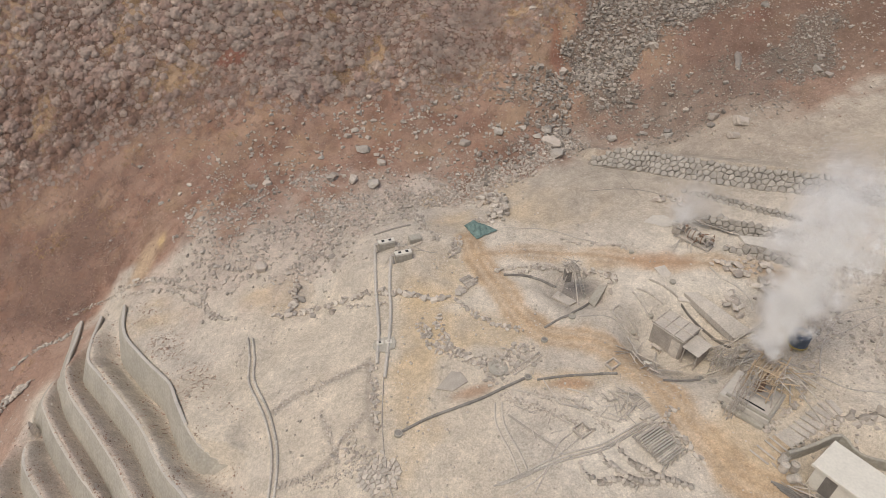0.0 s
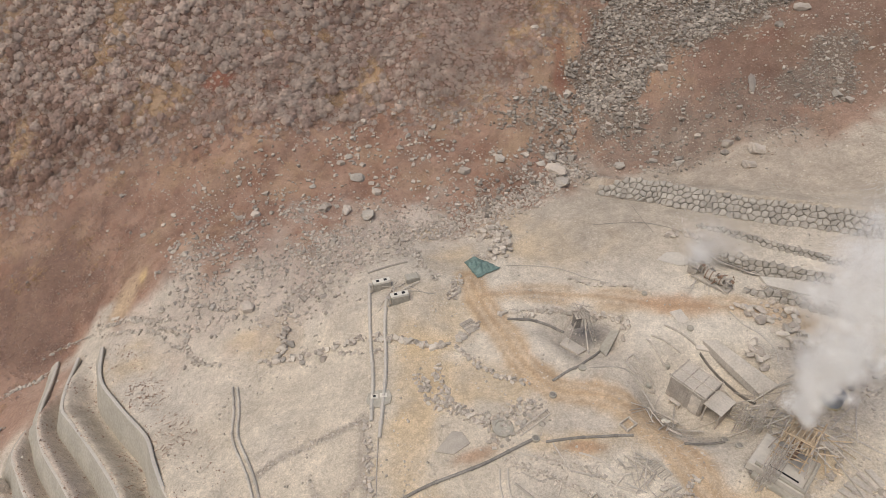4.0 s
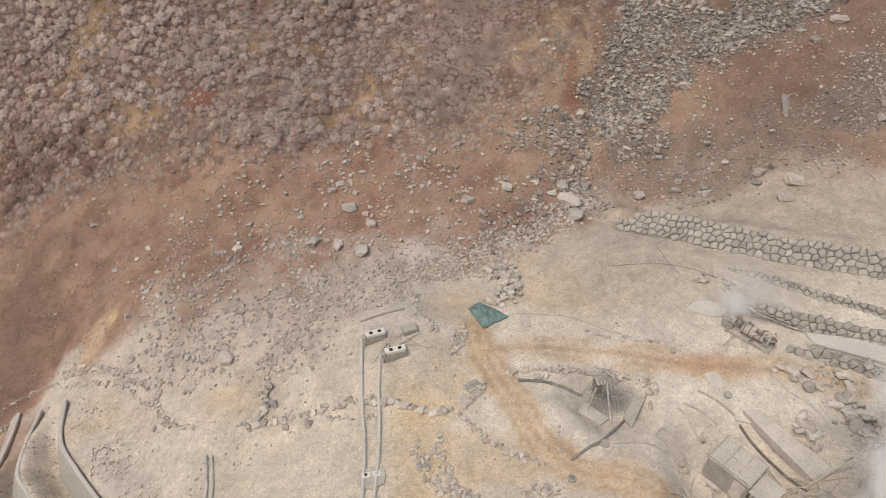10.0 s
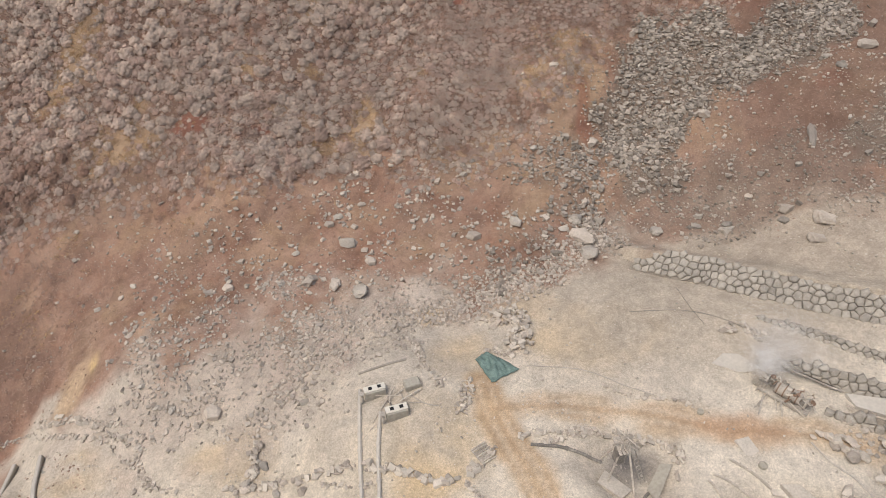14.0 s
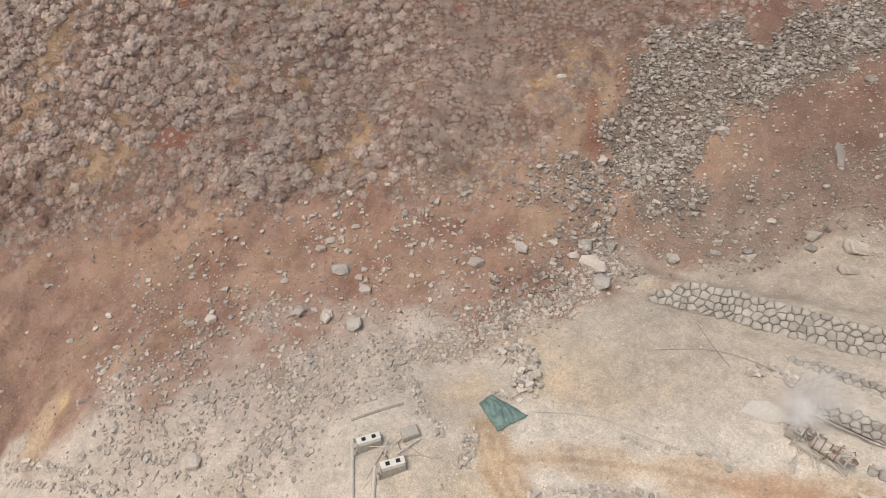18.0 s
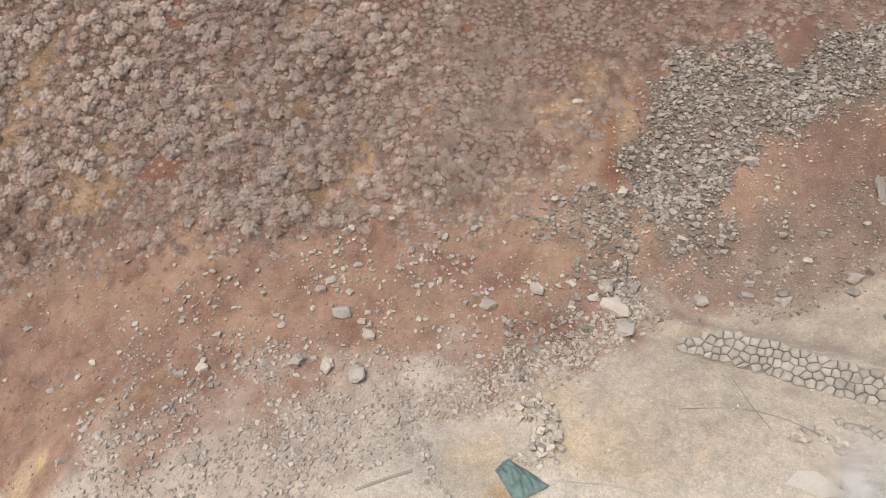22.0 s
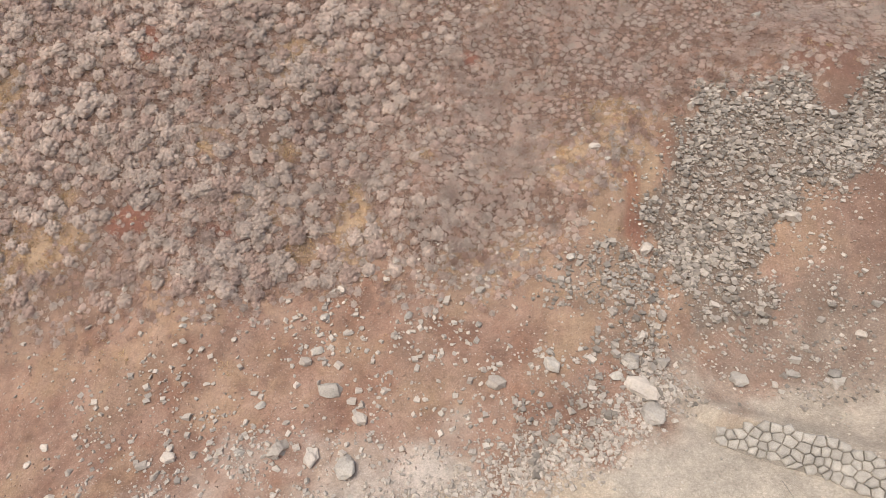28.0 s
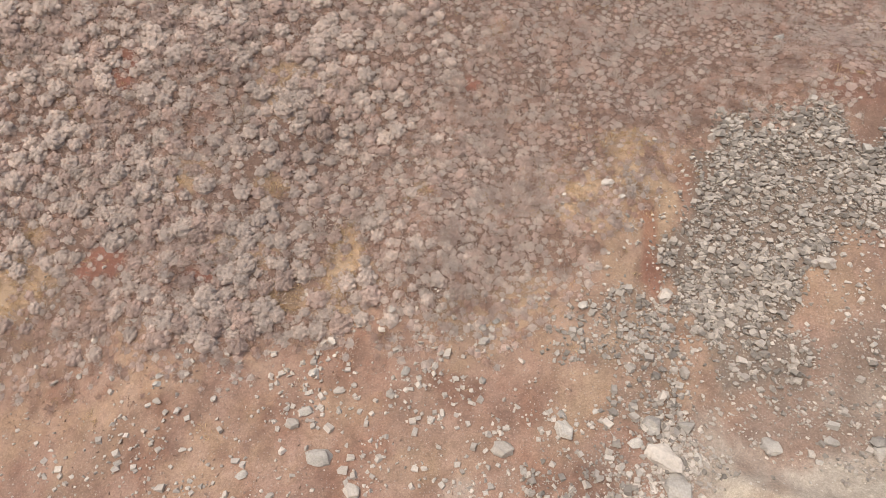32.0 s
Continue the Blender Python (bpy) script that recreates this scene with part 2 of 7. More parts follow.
def soil_material():
    """Ground: soil colours with some shade painted in, broken by clods, grit and pebbles at four sizes."""
    m = bpy.data.materials.new("soil")
    m.use_nodes = True
    n, l = m.node_tree.nodes, m.node_tree.links
    b = n["Principled BSDF"]
    b.inputs["Roughness"].default_value, b.inputs["Specular IOR Level"].default_value = 0.95, 0.15
    pos, at = n.new("ShaderNodeTexCoord"), n.new("ShaderNodeAttribute")
    at.attribute_name = "soil"
    tone = None
    for scale, reach, low in ((0.5, 0.08, 0.3), (2.2, 0.16, 0.3), (6.5, 0.22, 0.3), (16.0, 0.19, 0.32), (34.0, 0.12, 0.32)):
        t, r = n.new("ShaderNodeTexNoise"), n.new("ShaderNodeMapRange")
        t.inputs["Scale"].default_value, t.inputs["Detail"].default_value, t.inputs["Roughness"].default_value = scale, 6, 0.65
        r.inputs[1].default_value, r.inputs[2].default_value = low, 1 - low
        r.inputs[3].default_value, r.inputs[4].default_value = 1 - reach, 1 + reach
        l.new(pos.outputs["Object"], t.inputs["Vector"])
        l.new(t.outputs["Fac"], r.inputs[0])
        if tone is None:
            tone = r.outputs[0]
        else:
            mul = n.new("ShaderNodeMath")
            mul.operation = "MULTIPLY"
            l.new(tone, mul.inputs[0])
            l.new(r.outputs[0], mul.inputs[1])
            tone = mul.outputs[0]
    pebble, cut = n.new("ShaderNodeTexVoronoi"), n.new("ShaderNodeMapRange")
    pebble.inputs["Scale"].default_value = 4.6
    cut.inputs[1].default_value, cut.inputs[2].default_value = 0.1, 0.3
    cut.inputs[3].default_value, cut.inputs[4].default_value = 1.0, 0.0
    l.new(pos.outputs["Object"], pebble.inputs["Vector"])
    l.new(pebble.outputs["Distance"], cut.inputs[0])
    sel = n.new("ShaderNodeSeparateColor")
    l.new(pebble.outputs["Color"], sel.inputs[0])
    some = n.new("ShaderNodeMapRange")
    some.inputs[1].default_value, some.inputs[2].default_value = 0.5, 0.62
    l.new(sel.outputs[0], some.inputs[0])
    amount = n.new("ShaderNodeMath")
    amount.operation = "MULTIPLY"
    l.new(cut.outputs[0], amount.inputs[0])
    l.new(some.outputs[0], amount.inputs[1])
    scale = n.new("ShaderNodeVectorMath")
    scale.operation = "SCALE"
    l.new(at.outputs["Color"], scale.inputs[0])
    l.new(tone, scale.inputs["Scale"])
    mix = n.new("ShaderNodeMix")
    mix.data_type = "RGBA"
    mix.inputs[7].default_value = (0.43, 0.37, 0.31, 1)
    half = n.new("ShaderNodeMath")
    half.operation = "MULTIPLY"
    half.inputs[1].default_value = 0.55
    l.new(amount.outputs[0], half.inputs[0])
    l.new(half.outputs[0], mix.inputs[0])
    l.new(scale.outputs[0], mix.inputs[6])
    l.new(mix.outputs[2], b.inputs["Base Color"])
    relief = n.new("ShaderNodeMath")
    relief.operation = "MULTIPLY_ADD"
    relief.inputs[1].default_value = 0.6
    l.new(amount.outputs[0], relief.inputs[0])
    l.new(tone, relief.inputs[2])
    bump = n.new("ShaderNodeBump")
    bump.inputs["Strength"].default_value, bump.inputs["Distance"].default_value = 0.5, 0.07
    l.new(relief.outputs[0], bump.inputs["Height"])
    l.new(bump.outputs[0], b.inputs["Normal"])
    return m


SOIL = soil_material()
GREY_ROCK = material("grey_rock", (0.42, 0.375, 0.315), 0.9, 0.6, 0.16, 0.2, 0.3)
SCREE_ROCK = material("scree_rock", (0.355, 0.308, 0.254), 0.9, 0.5, 0.16, 0.2, 0.4)
RUBBLE_ROCK = material("rubble_rock", (0.47, 0.41, 0.34), 0.9, 0.5, 0.14, 0.15, 0.28)
PALE_CONCRETE = material("pale_concrete", (0.53, 0.485, 0.415), 0.85, 2.0, 0.08, 0.1)
WALL_ROCK = material("wall_rock", (0.41, 0.37, 0.31), 0.9, 0.5, 0.2, 0.5, 0.14)
PALE_ROCK = material("pale_rock", (0.48, 0.415, 0.342), 0.9, 0.8, 0.14, 0.2, 0.24)
VALLEY_ROCK = material("valley_rock", (0.52, 0.46, 0.38), 0.9, 0.8, 0.12, 0.15, 0.26)
DARK_ROCK = material("dark_rock", (0.24, 0.21, 0.178), 0.9, 0.6, 0.16, 0.2, 0.3)
RED_ROCK = material("red_rock", (0.35, 0.24, 0.18), 0.92, 0.6, 0.2, 0.4, 0.3)
JOINT_EARTH = material("joint_earth", (0.30, 0.26, 0.21), 0.95, 0.5, 0.25, 0.4)
CONCRETE = material("concrete", (0.42, 0.385, 0.315), 0.85, 2.2, 0.14, 0.15, 0.04)
DUSTY_WOOD = material("dusty_wood", (0.54, 0.48, 0.40), 0.85, 0.5, 0.25, 0.3, 0.25)
STAINED_WOOD = material("stained_wood", (0.55, 0.43, 0.29), 0.85, 0.5, 0.22, 0.3, 0.2)
DARK_PIPE = material("dark_pipe", (0.27, 0.245, 0.21), 0.6, 0.8, 0.3, 0.1, 0.15)
GREY_PIPE = material("grey_pipe", (0.50, 0.45, 0.38), 0.7, 0.8, 0.2, 0.1, 0.15)
ROOF_SHEET = material("roof_sheet", (0.52, 0.465, 0.39), 0.75, 1.2, 0.14, 0.1, 0.06)
SHED_WALL = material("shed_wall", (0.42, 0.37, 0.31), 0.85, 0.9, 0.2, 0.2, 0.08)
WHITE_PAINT = material("white_paint", (0.7, 0.655, 0.555), 0.6, 1.5, 0.06, 0.05)
DARK_HOLE = material("dark_hole", (0.03, 0.03, 0.03), 0.9, 0.5, 0.2, 0.0)
TARP = material("green_tarp", (0.17, 0.245, 0.215), 0.6, 0.7, 0.25, 0.5)
BLUE_TANK = material("blue_tank", (0.09, 0.11, 0.14), 0.5, 0.6, 0.25, 0.05)
YELLOW_BAND = material("yellow_band", (0.45, 0.34, 0.12), 0.6, 0.6, 0.25, 0.05)
RUST = material("rusty_steel", (0.30, 0.20, 0.14), 0.75, 0.5, 0.3, 0.1, 0.2)
def twig_material(name, color, spread=0.25):
    """Dry twigs: dull, a little light passes through the sprays; tone changes from plant to plant."""
    m = bpy.data.materials.new(name)
    m.use_nodes = True
    n, l = m.node_tree.nodes, m.node_tree.links
    n.remove(n["Principled BSDF"])
    face, back, both = n.new("ShaderNodeBsdfDiffuse"), n.new("ShaderNodeBsdfTranslucent"), n.new("ShaderNodeMixShader")
    both.inputs[0].default_value = 0.45
    pos, tex, low = n.new("ShaderNodeNewGeometry"), n.new("ShaderNodeTexNoise"), n.new("ShaderNodeMapRange")
    tex.inputs["Scale"].default_value, tex.inputs["Detail"].default_value = 0.55, 4
    l.new(pos.outputs["Position"], tex.inputs["Vector"])
    l.new(tex.outputs["Fac"], low.inputs[0])
    low.inputs[1].default_value, low.inputs[2].default_value = 0.35, 0.65
    low.inputs[3].default_value, low.inputs[4].default_value = 1 - spread, 1 + spread
    one = n.new("ShaderNodeMapRange")
    one.inputs[3].default_value, one.inputs[4].default_value = 0.86, 1.14
    l.new(pos.outputs["Random Per Island"], one.inputs[0])
    mul, scale = n.new("ShaderNodeMath"), n.new("ShaderNodeVectorMath")
    mul.operation, scale.operation = "MULTIPLY", "SCALE"
    info, plant, both_tones = n.new("ShaderNodeObjectInfo"), n.new("ShaderNodeMapRange"), n.new("ShaderNodeMath")
    plant.inputs[3].default_value, plant.inputs[4].default_value = 0.92, 1.1
    both_tones.operation = "MULTIPLY"
    l.new(info.outputs["Random"], plant.inputs[0])
    l.new(plant.outputs[0], both_tones.inputs[0])
    l.new(low.outputs[0], both_tones.inputs[1])
    l.new(both_tones.outputs[0], mul.inputs[0])
    l.new(one.outputs[0], mul.inputs[1])
    scale.inputs[0].default_value = color
    l.new(mul.outputs[0], scale.inputs["Scale"])
    for s in (face, back):
        l.new(scale.outputs[0], s.inputs[0])
    l.new(face.outputs[0], both.inputs[1])
    l.new(back.outputs[0], both.inputs[2])
    l.new(both.outputs[0], n["Material Output"].inputs[0])
    return m


GREY_TWIG = twig_material("grey_twig", (0.61, 0.51, 0.43), 0.12)
ROSE_TWIG = twig_material("rose_twig", (0.53, 0.41, 0.34), 0.14)
BROWN_TWIG = twig_material("brown_twig", (0.42, 0.29, 0.225), 0.2)
DRY_GRASS = twig_material("dry_grass", (0.56, 0.41, 0.245))


# ---- mesh tools ----
class Shape:
    """Points and faces that grow into one mesh."""

    def __init__(self):
        self.v, self.f = [], []

    def add(self, verts, faces, m=None):
        k = len(self.v)
        self.v += [tuple(m @ Vector(p)) for p in verts] if m is not None else [tuple(p) for p in verts]
        self.f += [[i + k for i in f] for f in faces]
        return self

    def box(self, sx, sy, sz, m=None, bevel=0.0):
        """A box on its base, centred in plan; bevel cuts the upper edges."""
        x, y, e = sx / 2, sy / 2, min(bevel, sx / 3, sy / 3, sz / 3)
        rings = [(x, y, 0), (x, y, sz - e), (x - e, y - e, sz)] if e else [(x, y, 0), (x, y, sz)]
        v = [(sx_ * a, sy_ * b, c) for a, b, c in rings for sx_, sy_ in ((-1, -1), (1, -1), (1, 1), (-1, 1))]
        f = [[3, 2, 1, 0], [4 * len(rings) - 4 + i for i in range(4)]]
        f += [[4 * r + i, 4 * r + (i + 1) % 4, 4 * r + 4 + (i + 1) % 4, 4 * r + 4 + i] for r in range(len(rings) - 1) for i in range(4)]
        return self.add(v, f, m)

    def tube(self, points, radius, sides=7, caps=True):
        """A round bar along points; radius may be one number or one for each point."""
        p = [Vector(q) for q in points]
        r = radius if isinstance(radius, (list, tuple)) else [radius] * len(p)
        v, f = [], []
        for i, q in enumerate(p):
            way = (p[min(i + 1, len(p) - 1)] - p[max(i - 1, 0)]).normalized()
            side = way.cross(Vector((0, 0, 1)) if abs(way.z) < 0.95 else Vector((1, 0, 0))).normalized()
            up = side.cross(way)
            v += [q + r[i] * (math.cos(2 * math.pi * k / sides) * side + math.sin(2 * math.pi * k / sides) * up) for k in range(sides)]
        for i in range(len(p) - 1):
            f += [[i * sides + k, i * sides + (k + 1) % sides, (i + 1) * sides + (k + 1) % sides, (i + 1) * sides + k] for k in range(sides)]
        if caps:
            f += [list(range(sides))[::-1], [(len(p) - 1) * sides + k for k in range(sides)]]
        return self.add(v, f)

    def lathe(self, profile, sides=20, m=None):
        """A turned body from (radius, height) pairs, closed at both ends."""
        v = [(r * math.cos(2 * math.pi * k / sides), r * math.sin(2 * math.pi * k / sides), z) for r, z in profile for k in range(sides)]
        f = [[i * sides + k, i * sides + (k + 1) % sides, (i + 1) * sides + (k + 1) % sides, (i + 1) * sides + k] for i in range(len(profile) - 1) for k in range(sides)]
        f += [list(range(sides))[::-1], [(len(profile) - 1) * sides + k for k in range(sides)]]
        return self.add(v, f, m)

    def mesh(self, name, mat):
        me = bpy.data.meshes.new(name)
        me.from_pydata(self.v, [], self.f)
        me.materials.append(mat)
        return me


def part(name, shape, mat, parent=None, label="", m=None):
    ob = new(name, shape.mesh(name, mat) if isinstance(shape, Shape) else shape)
    if parent is not None:
        ob.parent = parent
    if m is not None:
        ob.matrix_basis = m
    if label:
        tagged(ob, label)
    return ob


def thing(name, m, label, category, group="", kind=""):
    ob = new(name)
    ob.empty_display_size = 0.3
    ob.matrix_basis = m
    return tagged(ob, label, category, group, kind)


def on_ground(x, y, turn=0.0, lift=0.0, tilt=0.0):
    return pose(x, y, gz(x, y) + lift, tilt, 0, turn)


def joined(name, mat, verts, faces, corners, label, category, kind="stuff"):
    """One mesh object out of arrays: verts (n, 3), faces (m, corners)."""
    me = bpy.data.meshes.new(name)
    verts, faces = np.ascontiguousarray(verts, np.float32), np.ascontiguousarray(faces, np.int32)
    me.vertices.add(len(verts))
    me.vertices.foreach_set("co", verts.ravel())
    me.loops.add(faces.size)
    me.loops.foreach_set("vertex_index", faces.ravel())
    me.polygons.add(len(faces))
    me.polygons.foreach_set("loop_start", np.arange(len(faces), dtype=np.int32) * corners)
    me.polygons.foreach_set("use_smooth", np.zeros(len(faces), bool))
    me.update(calc_edges=True)
    me.materials.append(mat)
    return tagged(new(name, me), label, category, kind=kind)


rng = np.random.default_rng(7)


def scatter(shapes, places, sizes, squash=0.75, sink=0.3, spin=True, lean=None):
    """Copies of shapes (verts, triangles) set down at places (n, 3) with sizes (n,): arrays for joined()."""
    vs, fs, k = [], [], 0
    pick = rng.integers(0, len(shapes), len(places))
    for s, (sv, sf) in enumerate(shapes):
        at = places[pick == s]
        size = sizes[pick == s]
        n = len(at)
        if not n:
            continue
        a = rng.uniform(0, 2 * np.pi, n)
        t = rng.uniform(-0.9, 0.9, n) if spin else np.zeros(n)
        ca, sa, ct, st = np.cos(a), np.sin(a), np.cos(t), np.sin(t)
        p = np.repeat(sv[None], n, 0) * size[:, None, None]
        p[..., 2] *= squash
        y, z = p[..., 1] * ct[:, None] - p[..., 2] * st[:, None], p[..., 1] * st[:, None] + p[..., 2] * ct[:, None]
        q = np.stack([p[..., 0] * ca[:, None] - y * sa[:, None], p[..., 0] * sa[:, None] + y * ca[:, None], z], -1)
        if lean is not None:
            gx, gy = lean[0][pick == s], lean[1][pick == s]
            n1 = np.sqrt(1 + gx**2)
            ex = np.stack([1 / n1, 0 * gx, gx / n1], -1)
            up = np.stack([-gx, -gy, 1 + 0 * gx], -1)
            up /= np.linalg.norm(up, axis=1)[:, None]
            ey = np.cross(up, ex)
            q = q[..., :1] * ex[:, None] + q[..., 1:2] * ey[:, None] + q[..., 2:] * up[:, None]
        q += at[:, None]
        q[..., 2] += (size * squash * (0.5 - sink))[:, None]
        vs.append(q.reshape(-1, 3))
        fs.append((sf[None] + (np.arange(n) * len(sv))[:, None, None]).reshape(-1, 3) + k)
        k += n * len(sv)
    return np.concatenate(vs), np.concatenate(fs)


def hull_rock(seed, count=13, flat=0.8, rough=0.0, low=0.8):
    """A broken stone about one metre across: the hull of uneven points."""
    r = np.random.default_rng(seed)
    d = r.normal(size=(count, 3))
    d /= np.linalg.norm(d, axis=1)[:, None]
    d *= r.uniform(low, 1.05, (count, 1)) * np.array([0.58, 0.46 + 0.1 * r.random(), 0.46 * flat])
    bm = bmesh.new()
    for p in d:
        bm.verts.new(p)
    bmesh.ops.convex_hull(bm, input=bm.verts)
    loose = [v for v in bm.verts if not v.link_faces]
    bmesh.ops.delete(bm, geom=loose, context="VERTS")
    if rough:
        bmesh.ops.subdivide_edges(bm, edges=bm.edges, cuts=2, use_grid_fill=True)
        for v in bm.verts:
            v.co += v.co.normalized() * (noise.noise(v.co * 4 + Vector((seed, 0, 0))) * rough)
    bmesh.ops.triangulate(bm, faces=bm.faces)
    bm.verts.index_update()
    v = np.array([p.co[:] for p in bm.verts])
    f = np.array([[q.index for q in t.verts] for t in bm.faces])
    bm.free()
    return v, f



BIG_STONES = [hull_rock(40 + s, 24, 0.85, 0.09, 0.72) for s in range(8)]


def block_rock(seed):
    """A broken angular stone about one metre across: the hull of a box with its corners knocked about."""
    r = np.random.default_rng(seed)
    bm = bmesh.new()
    for a in (-1, 1):
        for b in (-1, 1):
            for c in (-1, 1):
                bm.verts.new((a * r.uniform(0.28, 0.55), b * r.uniform(0.22, 0.45), c * r.uniform(0.2, 0.42)))
    bmesh.ops.convex_hull(bm, input=bm.verts)
    bmesh.ops.delete(bm, geom=[v for v in bm.verts if not v.link_faces], context="VERTS")
    bmesh.ops.triangulate(bm, faces=bm.faces)
    bm.verts.index_update()
    v, f = np.array([p.co[:] for p in bm.verts]), np.array([[q.index for q in t.verts] for t in bm.faces])
    bm.free()
    return v, f


STONES = [block_rock(s) if s % 2 else hull_rock(s, 12, 0.85, 0.0, 0.8) for s in range(10)]


def stone_mesh(k, mat, big=False):
    v, f = (BIG_STONES if big else STONES)[k % (8 if big else 10)]
    me = bpy.data.meshes.new("stone")
    me.from_pydata(v.tolist(), [], f.tolist())
    me.materials.append(mat)
    return me

# ---- the ground: one sheet, fine in the valley, coarse to the horizon ----
def blob(x, y, cx, cy, rx, ry, turn=0.0):
    """A soft-edged patch of ground, 0 to 1."""
    c, s = math.cos(radians(turn)), math.sin(radians(turn))
    u, v = (x - cx) * c + (y - cy) * s, -(x - cx) * s + (y - cy) * c
    d = np.hypot(u / rx, v / ry) + (fractal(x, y, 3.0, 4, 11) - 0.5) * 1.9
    return smooth(1.3, 0.35, d)


def patch(x, y, cx, cy, rx, ry, turn=0.0):
    """A clearing with a firmer edge, 0 to 1."""
    c, s = math.cos(radians(turn)), math.sin(radians(turn))
    u, v = (x - cx) * c + (y - cy) * s, -(x - cx) * s + (y - cy) * c
    return smooth(1.15, 0.7, np.hypot(u / rx, v / ry) + (fractal(x, y, 2.4, 3, 13) - 0.5) * 0.9)


CLEARINGS = ((-46.0, 55.0, 1.7, 7.5, -26), (-38.2, 47.7, 4.4, 2.6, 15), (-9.6, 48.2, 1.8, 3.4, -10), (-57.5, 44.7, 1.2, 3.5, -15), (-23.5, 55.2, 1.5, 1.0),
             (14.8, 55.5, 2.6, 1.7), (10.0, 51.4, 1.7, 1.3), (-16.5, 55.0, 1.6, 1.2), (-16.6, 65.2, 2.0, 1.4), (-36.6, 51.4, 1.6, 1.2), (4.4, 69.9, 1.2, 0.8), (-3.4, 53.2, 1.6, 1.0), (-14.0, 46.0, 2.2, 1.1))
BARE_RED = ((34.8, 58.4, 3.2, 5.0, -8), (-30.0, 48.8, 2.4, 1.5), (15.6, 47.6, 1.1, 3.2), (-31.0, 63.7, 1.3, 1.9), (40.2, 44.5, 2.0, 1.3), (-21.0, 47.0, 2.0, 1.0), (1.4, 63.9, 1.3, 1.0))
SCREE = ((22.6, 58.2), (19.5, 53.5), (18.2, 49.3), (16.8, 46.0), (18.6, 42.0), (19.3, 38.0), (22.2, 35.4), (24.7, 37.0), (24.9, 40.2), (28.1, 43.6), (29.5, 46.2),
         (32.7, 46.4), (37.7, 47.5), (46.0, 50.0), (46.0, 57.0), (41.1, 56.2), (35.9, 54.0), (33.0, 52.4), (30.9, 55.8), (26.6, 56.3))
TONGUE = ((40.6, 40.1), (38.8, 36.1), (40.4, 33.0), (46.0, 33.0), (50.0, 41.3), (44.9, 43.1))
STONE_BELT = ((9.3, 45.3), (7.5, 42.4), (10.3, 37.1), (11.1, 33.3), (3.0, 33.0), (0.6, 29.4), (-1.7, 28.0), (1.3, 26.7), (6.0, 27.3), (12.2, 29.8), (17.4, 32.5), (18.1, 40.1), (15.5, 45.0))
RIGHT_BANK = ((18.6, 38.1), (18.6, 33.6), (25.7, 31.5), (31.5, 30.5), (40.0, 30.5), (40.0, 36.0), (34.6, 40.0), (28.0, 41.5), (25.0, 38.0))
RUBBLE = ((-31.9, 23.3), (-31.6, 18.4), (-21.5, 12.3), (-14.3, 9.9), (-10.4, 12.0), (-8.5, 18.5), (-4.7, 21.6), (-1.4, 25.0), (-5.2, 29.0), (-13.9, 27.5), (-24.1, 30.5), (-29.7, 26.0))
RUBBLE_CORE = ((-22.0, 23.7), (-18.1, 18.8), (-13.4, 18.1), (-9.6, 20.2), (-8.0, 24.2), (-12.7, 26.7), (-17.2, 24.0))
STONY_RED = ((-21, 43), (-6, 43), (6, 44), (11, 37), (3, 33), (-2, 30), (-12, 29.5), (-30, 30), (-34, 35), (-26, 39))


def region(x, y, outline, soft=1.2, rough=2.6, seed=19):
    """How far inside an outline of the plan, 0 to 1, with a ragged edge."""
    x, y = np.asarray(x, float), np.asarray(y, float)
    inside, best = np.zeros(x.shape, bool), np.full(x.shape, 1e9)
    for (ax, ay), (bx, by) in zip(outline, outline[1:] + outline[:1]):
        cross = (ay > y) != (by > y)
        inside ^= cross & (x < (bx - ax) * (y - ay) / (by - ay if by != ay else 1e-9) + ax)
        dx, dy = bx - ax, by - ay
        t = np.clip(((x - ax) * dx + (y - ay) * dy) / (dx * dx + dy * dy), 0, 1)
        best = np.minimum(best, np.hypot(x - ax - t * dx, y - ay - t * dy))
    d = np.where(inside, best, -best) + (fractal(x, y, 2.4, 4, seed) - 0.5) * 2 * rough
    return smooth(-soft, soft, d)


TRENCHES = [curve(p, 1.0) for p in ([(-15.2, -1.7), (-13.3, -0.6), (-11.1, 0.0), (-8.5, 0.9), (-6.7, 1.7)], [(-13.3, -8.3), (-11.5, -8.1), (-9.9, -7.5), (-9.0, -6.8), (-8.5, -5.7), (-7.1, -4.1), (-6.3, -3.5)], [(-10.6, -2.7), (-9.7, -4.3), (-8.9, -6.3), (-8.3, -7.5)], [(-6.7, 1.3), (-6.2, -2.6), (-5.7, -5.7)])]
RED, PINK, BROWN = (0.24, 0.136, 0.092), (0.285, 0.183, 0.132), (0.235, 0.16, 0.11)
GREY, PALE, SAND = (0.45, 0.395, 0.32), (0.52, 0.465, 0.38), (0.48, 0.41, 0.31)
DUST = (0.29, 0.212, 0.157)
OCHRE, STRAW, YELLOW = (0.46, 0.35, 0.215), (0.365, 0.255, 0.16), (0.42, 0.3, 0.15)
DEEP_RED, DARK_GREY = (0.235, 0.085, 0.055), (0.17, 0.15, 0.13)

